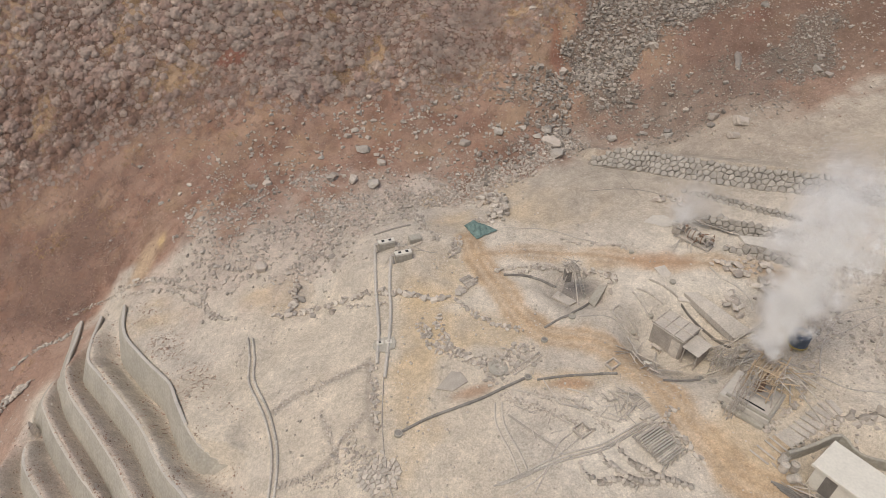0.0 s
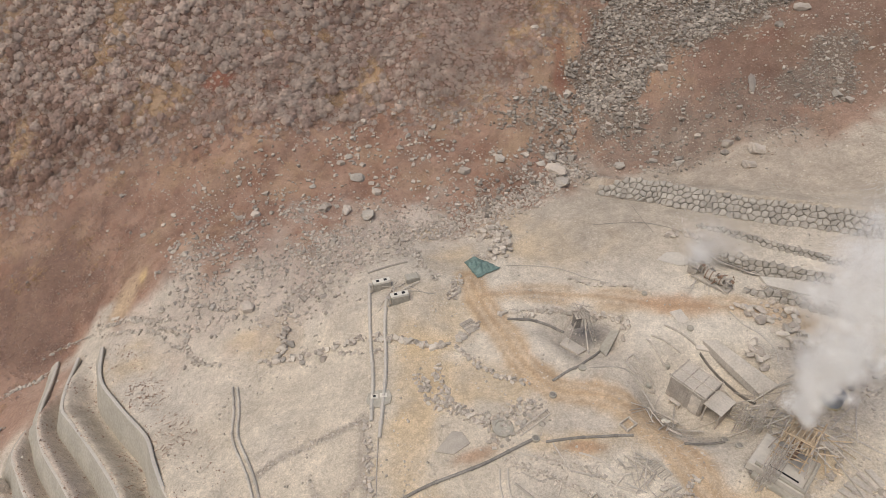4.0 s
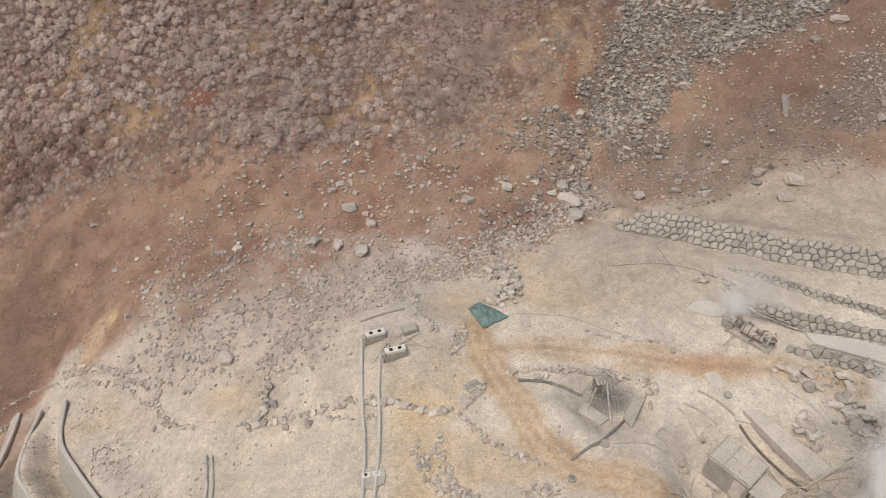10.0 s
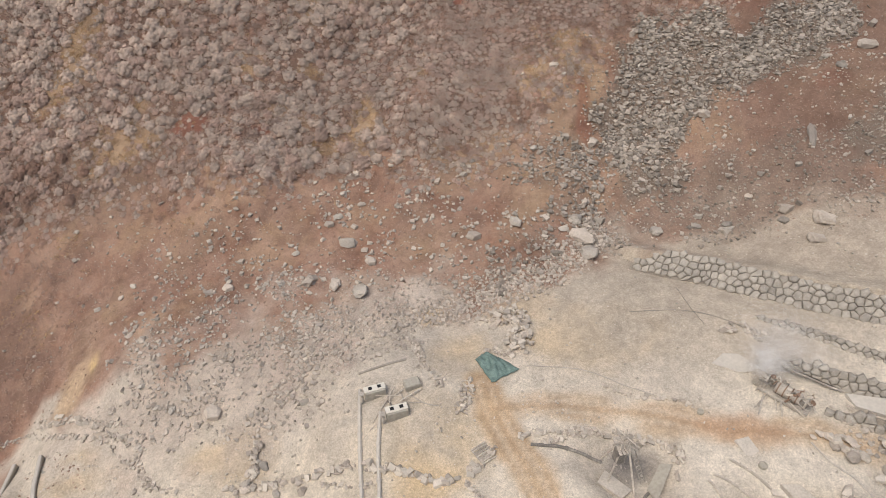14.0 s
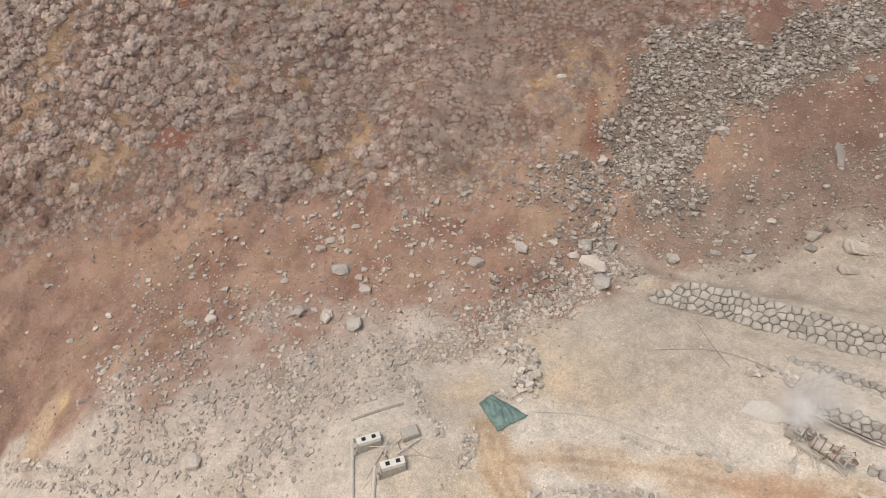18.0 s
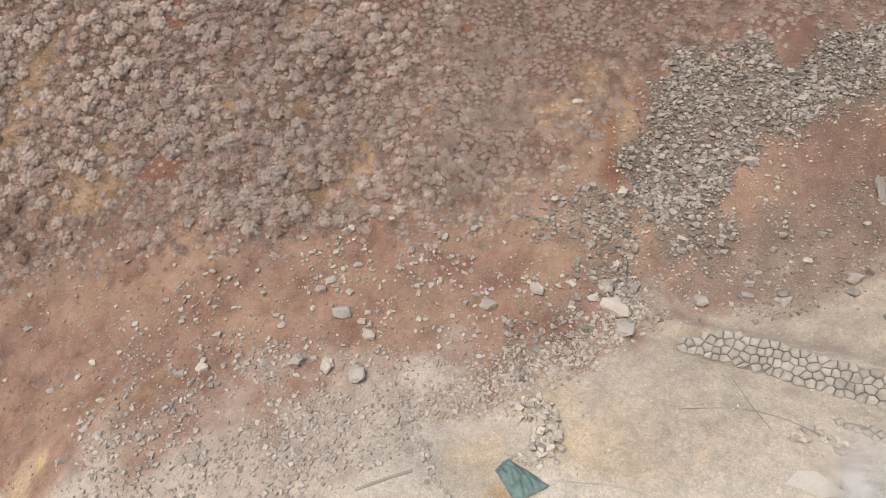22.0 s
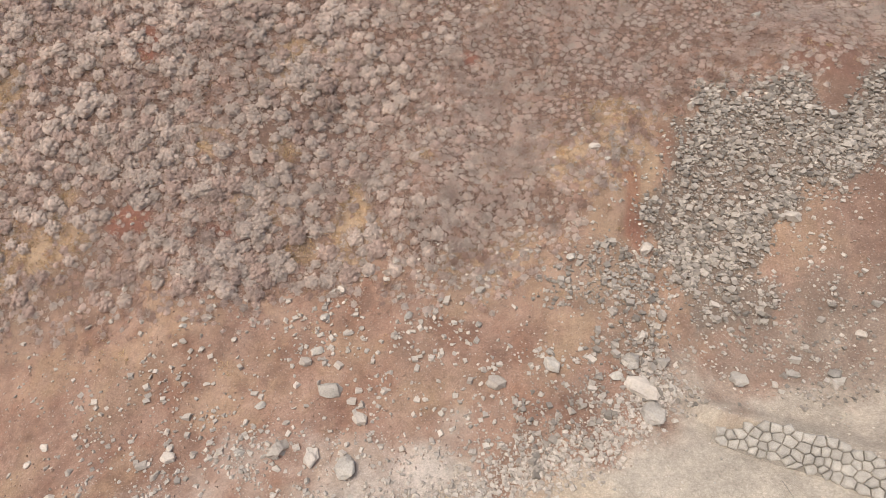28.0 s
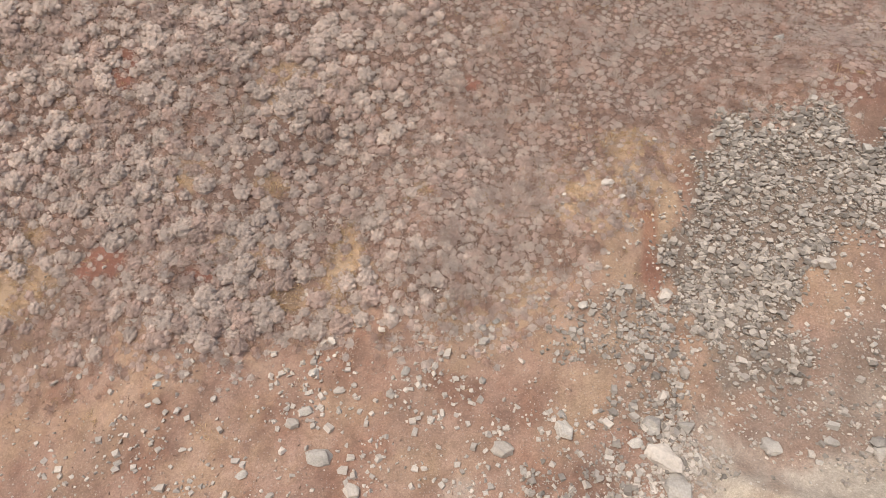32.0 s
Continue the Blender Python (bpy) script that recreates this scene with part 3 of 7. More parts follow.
# foot of the red slope, from the gully to the right-hand scree
FOOT = [(-80, -12), (-48, 4.6), (-47.7, 11.6), (-44.0, 17.4), (-40.7, 21.6), (-33.2, 21.8), (-26.4, 23.0), (-18.8, 26.0), (-10.0, 26.4),
        (-1.7, 28.7), (3.1, 27.1), (9.1, 27.7), (14.8, 29.9), (19.6, 33.2), (28.4, 30.2), (34.1, 28.8), (39.8, 27.3), (46.0, 27.7), (80, 36)]
ROADS = [curve(p, 1.0) for p in (
    [(27, -15), (21.2, -12.0), (19.3, -8.6), (17.5, -4.6), (15.9, -1.2), (13.4, 1.4), (9.3, 2.6), (7.1, 5.2), (5.3, 9.5), (3.8, 13.1), (2.8, 16.4)],
    [(3.2, 14.1), (6.8, 14.1), (11.3, 13.5), (15.6, 12.4), (19.9, 10.9), (25.3, 9.9), (30.7, 7.7)],
)]
LOW_EDGE = ([-80, -62, -57, -51, -47, -39, -30, -21.5, -14, -8, -4, 2, 6, 9, 12, 18, 30, 40, 60],
            [34, 36.6, 36.8, 38, 41.3, 43.2, 42.4, 41.4, 42.6, 43.5, 42.4, 43.5, 44.6, 46, 49, 55.6, 58, 60, 56])


def above_foot(x, y):
    fx, fy = np.array(FOOT).T
    return y - np.interp(x, fx, fy)


def scree_amount(x, y):
    """How thickly broken grey rock lies, 0 to 1."""
    a = np.maximum.reduce([region(x, y, SCREE, 1.6, 3.0), 0.3 * region(x, y, SCREE, 4.0, 4.0), 0.72 * region(x, y, TONGUE), 0.5 * region(x, y, STONE_BELT, 1.6, 3.5), 0.45 * region(x, y, RIGHT_BANK, 1.8, 3.5)])
    b = np.maximum.reduce([
        0.34 * region(x, y, RUBBLE, 2.5, 4.5), 0.75 * region(x, y, RUBBLE_CORE, 1.8, 3.6),
        blob(x, y, 6.0, 28.6, 8, 1.9, 15), 0.85 * blob(x, y, 1.0, 30.4, 4, 2.4), 0.5 * blob(x, y, -14.0, 29.6, 8, 2)])
    return a, b


def soil_colour(x, y):
    up = above_foot(x, y) + (fractal(x, y, 5.0, 4, 5) - 0.5) * 12
    hill = smooth(-2.6, 2.4, up)
    n4 = fractal(x, y, 0.9, 2, 33)
    n1, n2, n3 = fractal(x, y, 7.0, 4, 21), fractal(x, y, 2.2, 4, 31), fractal(x, y, 14.0, 3, 41)

    def mix(a, b, w):
        return a + (np.array(b) - a) * w[..., None]

    col = np.broadcast_to(np.array(GREY), x.shape + (3,)).copy()
    col = mix(col, PALE, smooth(0.42, 0.66, n1) * 0.8)
    col = mix(col, SAND, smooth(0.5, 0.7, n3) * 0.6)
    for a in ((-1.0, 11.8, 3.6, 4.5), (-2.4, 5.4, 2.6, 4.5), (-2.9, -2.4, 2.2, 6), (1.0, 20.3, 3.0, 3.6), (3.4, 3.6, 4.5, 2.4, -20), (10.9, 20.3, 6, 3),
              (-36.5, 23.1, 2.6, 3.2, 30), (-20.2, 13.4, 2.2, 1.4), (-32.7, 15.4, 2.4, 1.4), (-1.0, 19.8, 1.5, 1.5), (-16.8, 13.2, 3, 2.2), (9.7, -2.4, 5, 1.2), (21.8, -9.8, 2.5, 3.5), (6.1, 25.4, 4, 2.2), (-32.4, 13.0, 4, 2.5), (26.4, -4.6, 1.4, 3)):
        col = mix(col, OCHRE, blob(x, y, *a) * (0.4 + 0.5 * n2))
    col = mix(col, (0.385, 0.32, 0.26), blob(x, y, -22.9, 20.4, 18, 8, 18) * 0.75)
    col = mix(col, (0.35, 0.275, 0.22), blob(x, y, -8.0, 26.4, 15, 4, 3) * 0.8)
    col = mix(col, (0.39, 0.345, 0.285), blob(x, y, -6.0, 19.1, 9, 7) * 0.7)
    for line, width in zip(ROADS, (1.35, 1.0)):
        d, _ = line_distance(x, y, line)
        ruts = 0.6 + 0.4 * np.cos(np.minimum(d, 2.2) * 5.5)
        worn = smooth(0.42, 0.7, fractal(x * 0.8 + y * 0.35, y, 2.2, 4, 73) + 0.22 * np.cos(d * 7.0))
        col = mix(col, (0.43, 0.31, 0.19), smooth(width + 0.7, width - 0.4, d + (n2 - 0.5) * 1.9) * (0.65 + 0.3 * ruts) * (0.95 if width > 1.2 else 0.7))
        col = mix(col, (0.29, 0.19, 0.112), smooth(width, width - 0.5, d + (n2 - 0.5) * 0.6) * worn * 0.45)
    col = mix(col, (0.36, 0.23, 0.14), blob(x, y, 19.9, 11.1, 4.5, 1.1, -15) * 0.7)
    col = mix(col, (0.33, 0.2, 0.12), np.maximum(blob(x, y, 2.3, -2.6, 2.2, 0.7, 15), blob(x, y, 10.2, -2.7, 2.4, 0.6, -5)) * 0.7)
    for line in TRENCHES:
        col = mix(col, (0.31, 0.265, 0.215), smooth(0.5, 0.15, line_distance(x, y, line)[0] + (n2 - 0.5) * 0.5) * 0.7)
    # darker grey patch in the sunken bay round the timber tower
    col = mix(col, DARK_GREY, blob(x, y, 12.5, 8.7, 2.2, 1.8) * 0.75)
    col = mix(col, (0.45, 0.37, 0.3), np.where(np.abs(terraced(x, y)) > 0.02, 1.0, 0.0) * smooth(-30, -33, x + y * 0.9) * (0.3 + 0.6 * n2))
    red = np.broadcast_to(np.array(RED), x.shape + (3,)).copy()
    red = mix(red, PINK, smooth(0.35, 0.62, n2) * 0.75)
    red = mix(red, BROWN, smooth(0.5, 0.68, n1) * 0.7)
    streak = fractal(x * 1.1 + 0.5 * y + 4 * n3, y * 0.6 - 0.3 * x, 3.4, 5, 57)
    red = mix(red, (0.155, 0.095, 0.072), smooth(0.52, 0.7, streak) * 0.35)
    red = mix(red, (0.34, 0.24, 0.172), smooth(0.48, 0.3, streak) * 0.3)
    red = mix(red, (0.36, 0.25, 0.155), smooth(0.5, 0.68, fractal(x, y, 4.2, 4, 63)) * 0.45)
    red = mix(red, (0.31, 0.205, 0.15), smooth(0.45, 0.62, fractal(x, y, 1.3, 3, 64)) * 0.5)
    red = mix(red, (0.165, 0.098, 0.07), smooth(0.56, 0.7, fractal(x, y, 1.6, 3, 65)) * 0.5)
    # gully side: shadow of the steep slope painted in with its dark brown
    red = mix(red, (0.17, 0.105, 0.078), blob(x, y, -50.5, 23.6, 10, 13, -20) * 0.8)
    red = mix(red, DUST, smooth(12, 16, x + 0.3 * (y - 32)) * smooth(5, 0, above_foot(x, y)) * 0.4)
    red = mix(red, DUST, blob(x, y, 45.1, 31.8, 10, 5, 15) * 0.4)
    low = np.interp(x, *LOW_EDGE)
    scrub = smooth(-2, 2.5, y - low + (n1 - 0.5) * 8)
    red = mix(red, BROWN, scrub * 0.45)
    # under the scrub: shaded gaps between bushes painted onto the brown soil
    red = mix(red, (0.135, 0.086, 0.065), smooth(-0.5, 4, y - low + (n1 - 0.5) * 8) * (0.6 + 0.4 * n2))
    for a in ((-45.9, 52.9, 2.4, 9, -18), (-38.2, 46.8, 5, 3.2, 15), (-10.0, 46.5, 2.6, 4, -10), (-57.4, 42.6, 1.8, 4, -15), (16.1, 53.3, 2.4, 5), (-14.9, 63.8, 5, 2.4, 20),
              (-24.5, 55.9, 2.2, 1.6), (4.0, 44.6, 5, 1.6, 10), (9.9, 51.3, 6, 3), (-61.8, 57.7, 3, 8, -20), (-19.0, 49.9, 3, 2)):
        red = mix(red, STRAW, np.clip(blob(x, y, *a) * 1.4, 0, 1) * (0.5 + 0.4 * n2))
    for a in CLEARINGS:
        red = mix(red, STRAW, patch(x, y, *a) * 0.5)
    for a in BARE_RED:
        red = mix(red, DEEP_RED, patch(x, y, *a) * (0.8 if a[0] > 30 else 0.5))
    red = mix(red, (0.165, 0.108, 0.08), smooth(26, 35, x + (n1 - 0.5) * 8) * smooth(31, 38, y) * 0.75)
    red = mix(red, (0.2, 0.145, 0.112), region(x, y, RIGHT_BANK, 2.0, 3.0) * 0.6)
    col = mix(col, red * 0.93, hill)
    col = mix(col, (0.42, 0.31, 0.2), blob(x, y, -36.5, 22.8, 2.4, 3.2, -25) * 0.9)
    col = mix(col, YELLOW, blob(x, y, -34.6, 24.0, 0.8, 1.7, 10) * 0.8)
    # duller dust on the upper benches, red earth spilling past the terrace ends
    col = mix(col, (0.335, 0.285, 0.222), smooth(13, 21, y + (n1 - 0.5) * 6) * smooth(2, 14, x + (n3 - 0.5) * 8) * (1 - hill) * 0.8)
    col = mix(col, PINK, smooth(-43.6, -46, x + (n1 - 0.5) * 3) * smooth(16, 12, y) * 0.85)
    col = mix(col, PINK, smooth(-40.0, -42.5, x + (n1 - 0.5) * 3) * smooth(19, 16, y) * smooth(7, 11, y) * 0.85)
    # dull trampled ground behind the long stone wall
    col = mix(col, (0.33, 0.275, 0.215), blob(x, y, 36.3, 27.5, 15, 5.5, -22) * 0.75)
    col = mix(col, (0.49, 0.43, 0.36), blob(x, y, -2.6, 28.4, 2.6, 2.2) * 0.5)
    col = mix(col, OCHRE, blob(x, y, -1.6, 25.6, 1.8, 1.4) * 0.8)
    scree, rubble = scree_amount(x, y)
    # dark gaps between the scree stones: shade painted into the ground colour
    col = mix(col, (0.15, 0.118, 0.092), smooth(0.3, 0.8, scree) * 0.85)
    col = mix(col, (0.355, 0.285, 0.232), smooth(0.1, 0.7, rubble) * (0.35 + 0.5 * smooth(0.4, 0.6, n2)) * smooth(2, -4, x))
    return np.clip(col * (0.84 + 0.32 * n2 + 0.3 * n4)[..., None], 0.01, 0.9)


def build_ground():
    fine_x = np.concatenate([np.arange(-80, -45, 0.6), np.arange(-45, 45, 0.28), np.arange(45, 72.4, 0.6)])
    fine_y = np.concatenate([np.arange(-26, -15, 0.6), np.arange(-15, 34, 0.28), np.arange(34, 96.4, 0.5)])
    far = np.array([4, 10, 20, 40, 80, 160, 320, 640, 1300.0])
    xs = np.concatenate([-80 - far[::-1], fine_x, 72 + far])
    ys = np.concatenate([-26 - far[::-1], fine_y, 96 + far])
    gx, gy = np.meshgrid(xs, ys)
    z = ground_z(gx, gy)
    v = np.stack([gx, gy, z], -1).reshape(-1, 3)
    w, h = len(xs), len(ys)
    k = (np.arange(h - 1)[:, None] * w + np.arange(w - 1)[None]).ravel()
    ob = joined("ground", SOIL, v, np.stack([k, k + 1, k + w + 1, k + w], -1), 4,
                "stony valley floor and steep red-brown slope, dusty grey, ochre and rust soil", "ground", "structure")
    col = np.ones((len(v), 4), np.float32)
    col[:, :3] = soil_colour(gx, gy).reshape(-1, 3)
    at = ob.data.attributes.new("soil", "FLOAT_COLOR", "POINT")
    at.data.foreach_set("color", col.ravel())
    ob.data.polygons.foreach_set("use_smooth", np.ones(len(ob.data.polygons), bool))
    return ob


build_ground()


def wall_strip(line, top, bottom, thick, lean=0.0):
    """A wall along a plan line; top and bottom are heights for each point."""
    s = Shape()
    p = np.array(line)
    way = np.gradient(p, axis=0)
    way /= np.linalg.norm(way, axis=1)[:, None] + 1e-9
    side = np.stack([way[:, 1], -way[:, 0]], -1)
    rings = []
    for q, n, t, b in zip(p, side, top, bottom):
        a, c = q + n * thick / 2, q - n * thick / 2
        foot = a + n * lean
        rings.append([(*c, b), (*foot, b), (*(a), t - 0.05), (*(a - n * 0.05), t), (*(c + n * 0.05), t), (*c, t - 0.05)])
    v = [r for ring in rings for r in ring]
    f = [[i * 6 + k, i * 6 + (k + 1) % 6, i * 6 + 6 + (k + 1) % 6, i * 6 + 6 + k] for i in range(len(rings) - 1) for k in range(6)]
    f += [[5, 4, 3, 2, 1, 0], [len(v) - 6 + k for k in range(6)]]
    return s.add(v, f)


for number, line in enumerate(TERRACES):
    right = np.stack([np.gradient(line[:, 1]), -np.gradient(line[:, 0])], -1)
    right /= np.linalg.norm(right, axis=1)[:, None] + 1e-9
    back = ground_z(line[:, 0] - right[:, 0] * 0.7, line[:, 1] - right[:, 1] * 0.7)
    front = ground_z(line[:, 0] + right[:, 0] * 1.5, line[:, 1] + right[:, 1] * 1.5)
    top = np.convolve(np.pad(np.maximum(back, front) + 0.12, 2, "edge"), np.ones(5) / 5, "valid")
    if number == 0:
        fade = smooth(0, 9, np.arange(len(line))[::-1])
        top = (front + 0.05) + (top - front - 0.05) * fade
    wall = part(f"wall_{number + 1}", wall_strip(line, top, np.minimum(front, back) - 0.35, 0.4, 1.3), CONCRETE)
    tagged(wall, "curved pale concrete retaining wall holding up a terrace", "retaining wall", "terrace walls", "structure")
    cap = wall_strip(line - right * 0.02, top + 0.05, top - 0.06, 0.3)
    part("coping", cap, PALE_CONCRETE, wall, "pale concrete coping")

# ---- loose rock ----
BOULDERS_SLOPE = [
    (-10.3, 34.7, 1.9), (-7.8, 32.3, 1.4), (-11.2, 29.5, 1.8), (-13.9, 30.3, 2.0), (-16.8, 30.3, 0.9), (-33.1, 32.3, 0.8), (-22.3, 30.9, 0.8), (-20.4, 30.4, 0.8), (-11.7, 37.9, 1.1),
    (-12.6, 37.0, 1.2), (-13.7, 36.7, 0.6), (-21.2, 37.7, 0.8), (-22.9, 39.2, 0.7), (-22.7, 38.2, 0.7), (-18.7, 38.6, 0.7), (-29.9, 41.0, 0.7), (-15.8, 33.8, 0.9), (-13.5, 32.3, 0.6),
    (-6.2, 43.0, 0.8), (-5.5, 44.2, 1.1), (-11.4, 40.5, 1.0), (-9.3, 39.2, 0.9), (-8.2, 39.5, 0.6), (-5.4, 38.7, 1.0), (-4.3, 40.2, 0.9), (-2.3, 36.7, 0.7), (-2.8, 33.6, 0.6),
]
BOULDERS_FOOT = [
    (16.3, 44.8, 1.9), (27.6, 44.0, 1.6), (13.7, 33.0, 2.6), (14.0, 31.0, 2.4), (13.3, 35.2, 1.9), (11.9, 34.0, 1.1), (2.8, 34.4, 1.7), (7.1, 35.0, 1.8), (7.0, 36.2, 0.8),
    (27.9, 33.0, 1.3), (25.1, 33.5, 1.0), (21.2, 33.6, 1.6), (1.8, 43.3, 0.9), (2.9, 43.8, 0.7), (1.9, 42.5, 1.0), (-0.4, 39.8, 0.7), (1.6, 39.7, 0.8), (9.7, 43.8, 1.1),
    (12.4, 51.8, 1.1), (13.4, 50.6, 0.7), (8.3, 51.5, 0.6), (27.2, 48.2, 1.0), (30.7, 65.5, 1.2), (33.5, 49.0, 1.2), (14.3, 40.3, 0.6), (14.7, 42.5, 0.6), (9.5, 36.2, 0.6),
]
BOULDERS_FLOOR = [
    (-33.2, 32.3, 0.8), (-34.2, 31.2, 0.8), (-29.8, 29.7, 0.8), (-36.7, 30.6, 0.8), (-22.2, 30.2, 1.3), (-20.4, 30.4, 0.7), (-16.9, 30.3, 0.9), (-13.8, 30.2, 1.4), (-13.7, 28.9, 0.7),
    (-8.6, 28.6, 2.2), (-29.1, 24.4, 1.1), (-30.8, 25.4, 0.8), (-12.1, 24.7, 0.9), (33.3, 27.7, 1.8), (30.4, 35.3, 1.0),
]
BOULDERS_VALLEY = [
    (-20.3, 16.8, 1.9), (-24.4, 17.7, 1.0), (-26.0, 18.2, 0.8), (-30.4, 27.8, 0.8), (-14.8, 11.9, 1.0), (-15.4, 10.3, 0.8), (-11.2, 9.2, 1.0), (-12.1, 16.6, 0.9), (-12.4, 18.0, 0.6),
    (34.7, 29.6, 2.4), (32.1, 31.2, 1.3), (34.9, 36.3, 0.9), (44.8, 47.9, 2.0), (40.7, 47.6, 1.0), (41.6, 45.9, 1.4), (4.3, 23.7, 1.2), (27.9, 32.5, 1.2), (-13.3, 9.4, 0.9),
    (-25.9, 11.4, 0.7), (-28.0, 20.2, 0.8),
]
UPRIGHT = [
    (16.4, 38.5, 1.0), (14.4, 37.0, 1.0), (21.9, 55.5, 0.7), (-10.1, 42.6, 0.8),
]


def boulder(x, y, size, mat, k, label, tall=1.0):
    ob = part("boulder", stone_mesh(k, mat, True), mat)
    h = size * (0.5 if tall == 1 else tall)
    ob.matrix_basis = Matrix.LocRotScale((x, y, gz(x, y) + 0.14 * h), Euler((0.25 * math.sin(3.1 * k), 0.2 * math.cos(2.3 * k), 2.4 * k)), (size, size * 0.82, size * 0.85 * tall))
    return tagged(ob, label, "boulder", "boulders on the slope")


for k, (x, y, size) in enumerate(BOULDERS_SLOPE):
    boulder(x, y, size, PALE_ROCK if k % 4 else GREY_ROCK, k, "pale angular boulder lying on bare red soil")
for k, (x, y, size) in enumerate(BOULDERS_FOOT):
    boulder(x, y, size, PALE_ROCK if k in (0, 1, 2, 6, 18) else GREY_ROCK, k + 3, "large pale grey boulder among broken scree" if size > 1.6 else "grey broken boulder among scree")
for k, (x, y, size) in enumerate(BOULDERS_FLOOR):
    boulder(x, y, size, PALE_ROCK if k % 3 else GREY_ROCK, k + 5, "dusty pale boulder at the foot of the red slope")
for k, (x, y, size) in enumerate(BOULDERS_VALLEY):
    boulder(x, y, size, GREY_ROCK if k % 3 else PALE_ROCK, k + 1, "dusty grey boulder half sunk in valley gravel")
for k, (x, y, size) in enumerate(UPRIGHT):
    boulder(x, y, size, PALE_ROCK, k + 2, "upright pale rock slab standing in scree", 1.9)
long_rock = boulder(36.3, 37.4, 1.0, DARK_ROCK, 4, "long narrow grey rock lying down the red slope")
long_rock.matrix_basis = Matrix.LocRotScale((36.9, 38.9, gz(36.9, 38.9) + 0.1), Euler((radians(30), 0, radians(-12))), (0.9, 3.4, 0.8))
boulder(32.6, 32.2, 1.3, PALE_ROCK, 9, "pale split rock at the foot of the slope", 1.5)


def strewn(count, x0, x1, y0, y1, chance, low, high, power=2.5):
    """Random places kept by chance(x, y), with sizes that favour the small."""
    x, y = rng.uniform(x0, x1, count), rng.uniform(y0, y1, count)
    keep = rng.random(count) < chance(x, y)
    x, y = x[keep], y[keep]
    size = low + (high - low) * rng.random(len(x)) ** power
    return np.stack([x, y, ground_z(x, y)], -1), size


PEBBLES = [block_rock(400 + k) if k % 3 == 0 else hull_rock(400 + k, 9 + k % 3, 0.95, 0.0, 0.72) for k in range(21)]


def lay(name, mat, places, sizes, label, sink=0.3):
    v, f = scatter(PEBBLES, places, sizes * 0.75, sink=sink)
    return joined(name, mat, v, f, 3, label, "rubble")


def clumped(x, y, seed, a=0.42, b=0.62):
    return smooth(a, b, fractal(x, y, 3.2, 3, seed))


# single stones that can be picked out on the red slope
p, s = strewn(2600, -42, 34, 29, 44, lambda x, y: smooth(0, 2, above_foot(x, y)) * (0.05 + 0.16 * clumped(x, y, 77, 0.45, 0.66)), 0.25, 0.85, 3)
red_stones = [stone_mesh(k, PALE_ROCK) for k in range(10)]
for k in range(min(150, len(p))):
    ob = part("rock", red_stones[k % 10], PALE_ROCK)
    ob.matrix_basis = Matrix.LocRotScale((p[k][0], p[k][1], p[k][2] + 0.1 * s[k]), Euler((0.3 * math.sin(k), 0.3 * math.cos(k), k * 1.7)), (s[k], s[k] * 0.85, s[k] * 0.7))
    tagged(ob, "small pale rock lying loose on red soil", "rock", "rocks on the red slope")

p, s = strewn(9000, 12, 50, 31, 61, lambda x, y: scree_amount(x, y)[0] ** 1.5 * 0.2 + 0.004, 0.4, 1.0, 2.5)
scree_stones = [stone_mesh(k, SCREE_ROCK if k % 3 else GREY_ROCK) for k in range(10)]
for k in range(min(150, len(p))):
    ob = part("rock", scree_stones[k % 10], GREY_ROCK)
    ob.matrix_basis = Matrix.LocRotScale((p[k][0], p[k][1], p[k][2] + 0.22 * s[k]), Euler((0.4 * math.sin(k), 0.4 * math.cos(1.3 * k), k * 1.9)), (s[k], s[k] * 0.85, s[k] * 0.75))
    tagged(ob, "broken grey rock lying on top of the scree", "rock", "rocks in the scree")
p, s = strewn(200000, 4, 56, 26, 62, lambda x, y: np.minimum(1, scree_amount(x, y)[0] ** 1.3 * (0.4 + 0.6 * clumped(x, y, 55, 0.3, 0.6))) * 0.5, 0.15, 0.95, 4.4)
s *= 0.55 + 0.45 * np.maximum(region(p[:, 0], p[:, 1], SCREE), region(p[:, 0], p[:, 1], STONE_BELT))
lay("scree", SCREE_ROCK, p, s, "thick scree of broken grey stones running down the slope", 0.2)
p, s = strewn(5200, -36, 12, 28, 46, lambda x, y: region(x, y, STONY_RED, 2.0, 3.0) * (0.12 + 0.6 * clumped(x, y, 52, 0.45, 0.68)), 0.2, 0.8, 2.4)
lay("slope_stones", PALE_ROCK, p, s, "pale angular stones strewn over bare red soil")
p, s = strewn(9000, -14, 34, 40, 62, lambda x, y: (0.05 + 0.2 * clumped(x, y, 53, 0.5, 0.7)) * smooth(30, 14, np.abs(x - 8)), 0.16, 0.6, 3.0)
lay("scrub_stones", PALE_ROCK, p, s, "pale stones lying between thin bushes on the slope")
p, s = strewn(110000, -40, 18, 14, 36, lambda x, y: scree_amount(x, y)[1] * (0.25 + 0.75 * clumped(x, y, 51)), 0.08, 0.7, 6.0)
lay("rubble_field", RUBBLE_ROCK, p, s, "field of grey rubble at the foot of the red slope")
belt = curve([(-3.0, 25.6), (3.1, 27.6), (8.0, 28.4), (11.8, 30.4), (15.6, 34.7)], 0.8)
p, s = strewn(60000, -6, 18, 23, 37, lambda x, y: smooth(2.8, 0.3, line_distance(x, y, belt)[0] + (fractal(x, y, 2.5, 3, 58) - 0.5) * 3.2) * 0.3, 0.08, 0.62, 3.2)
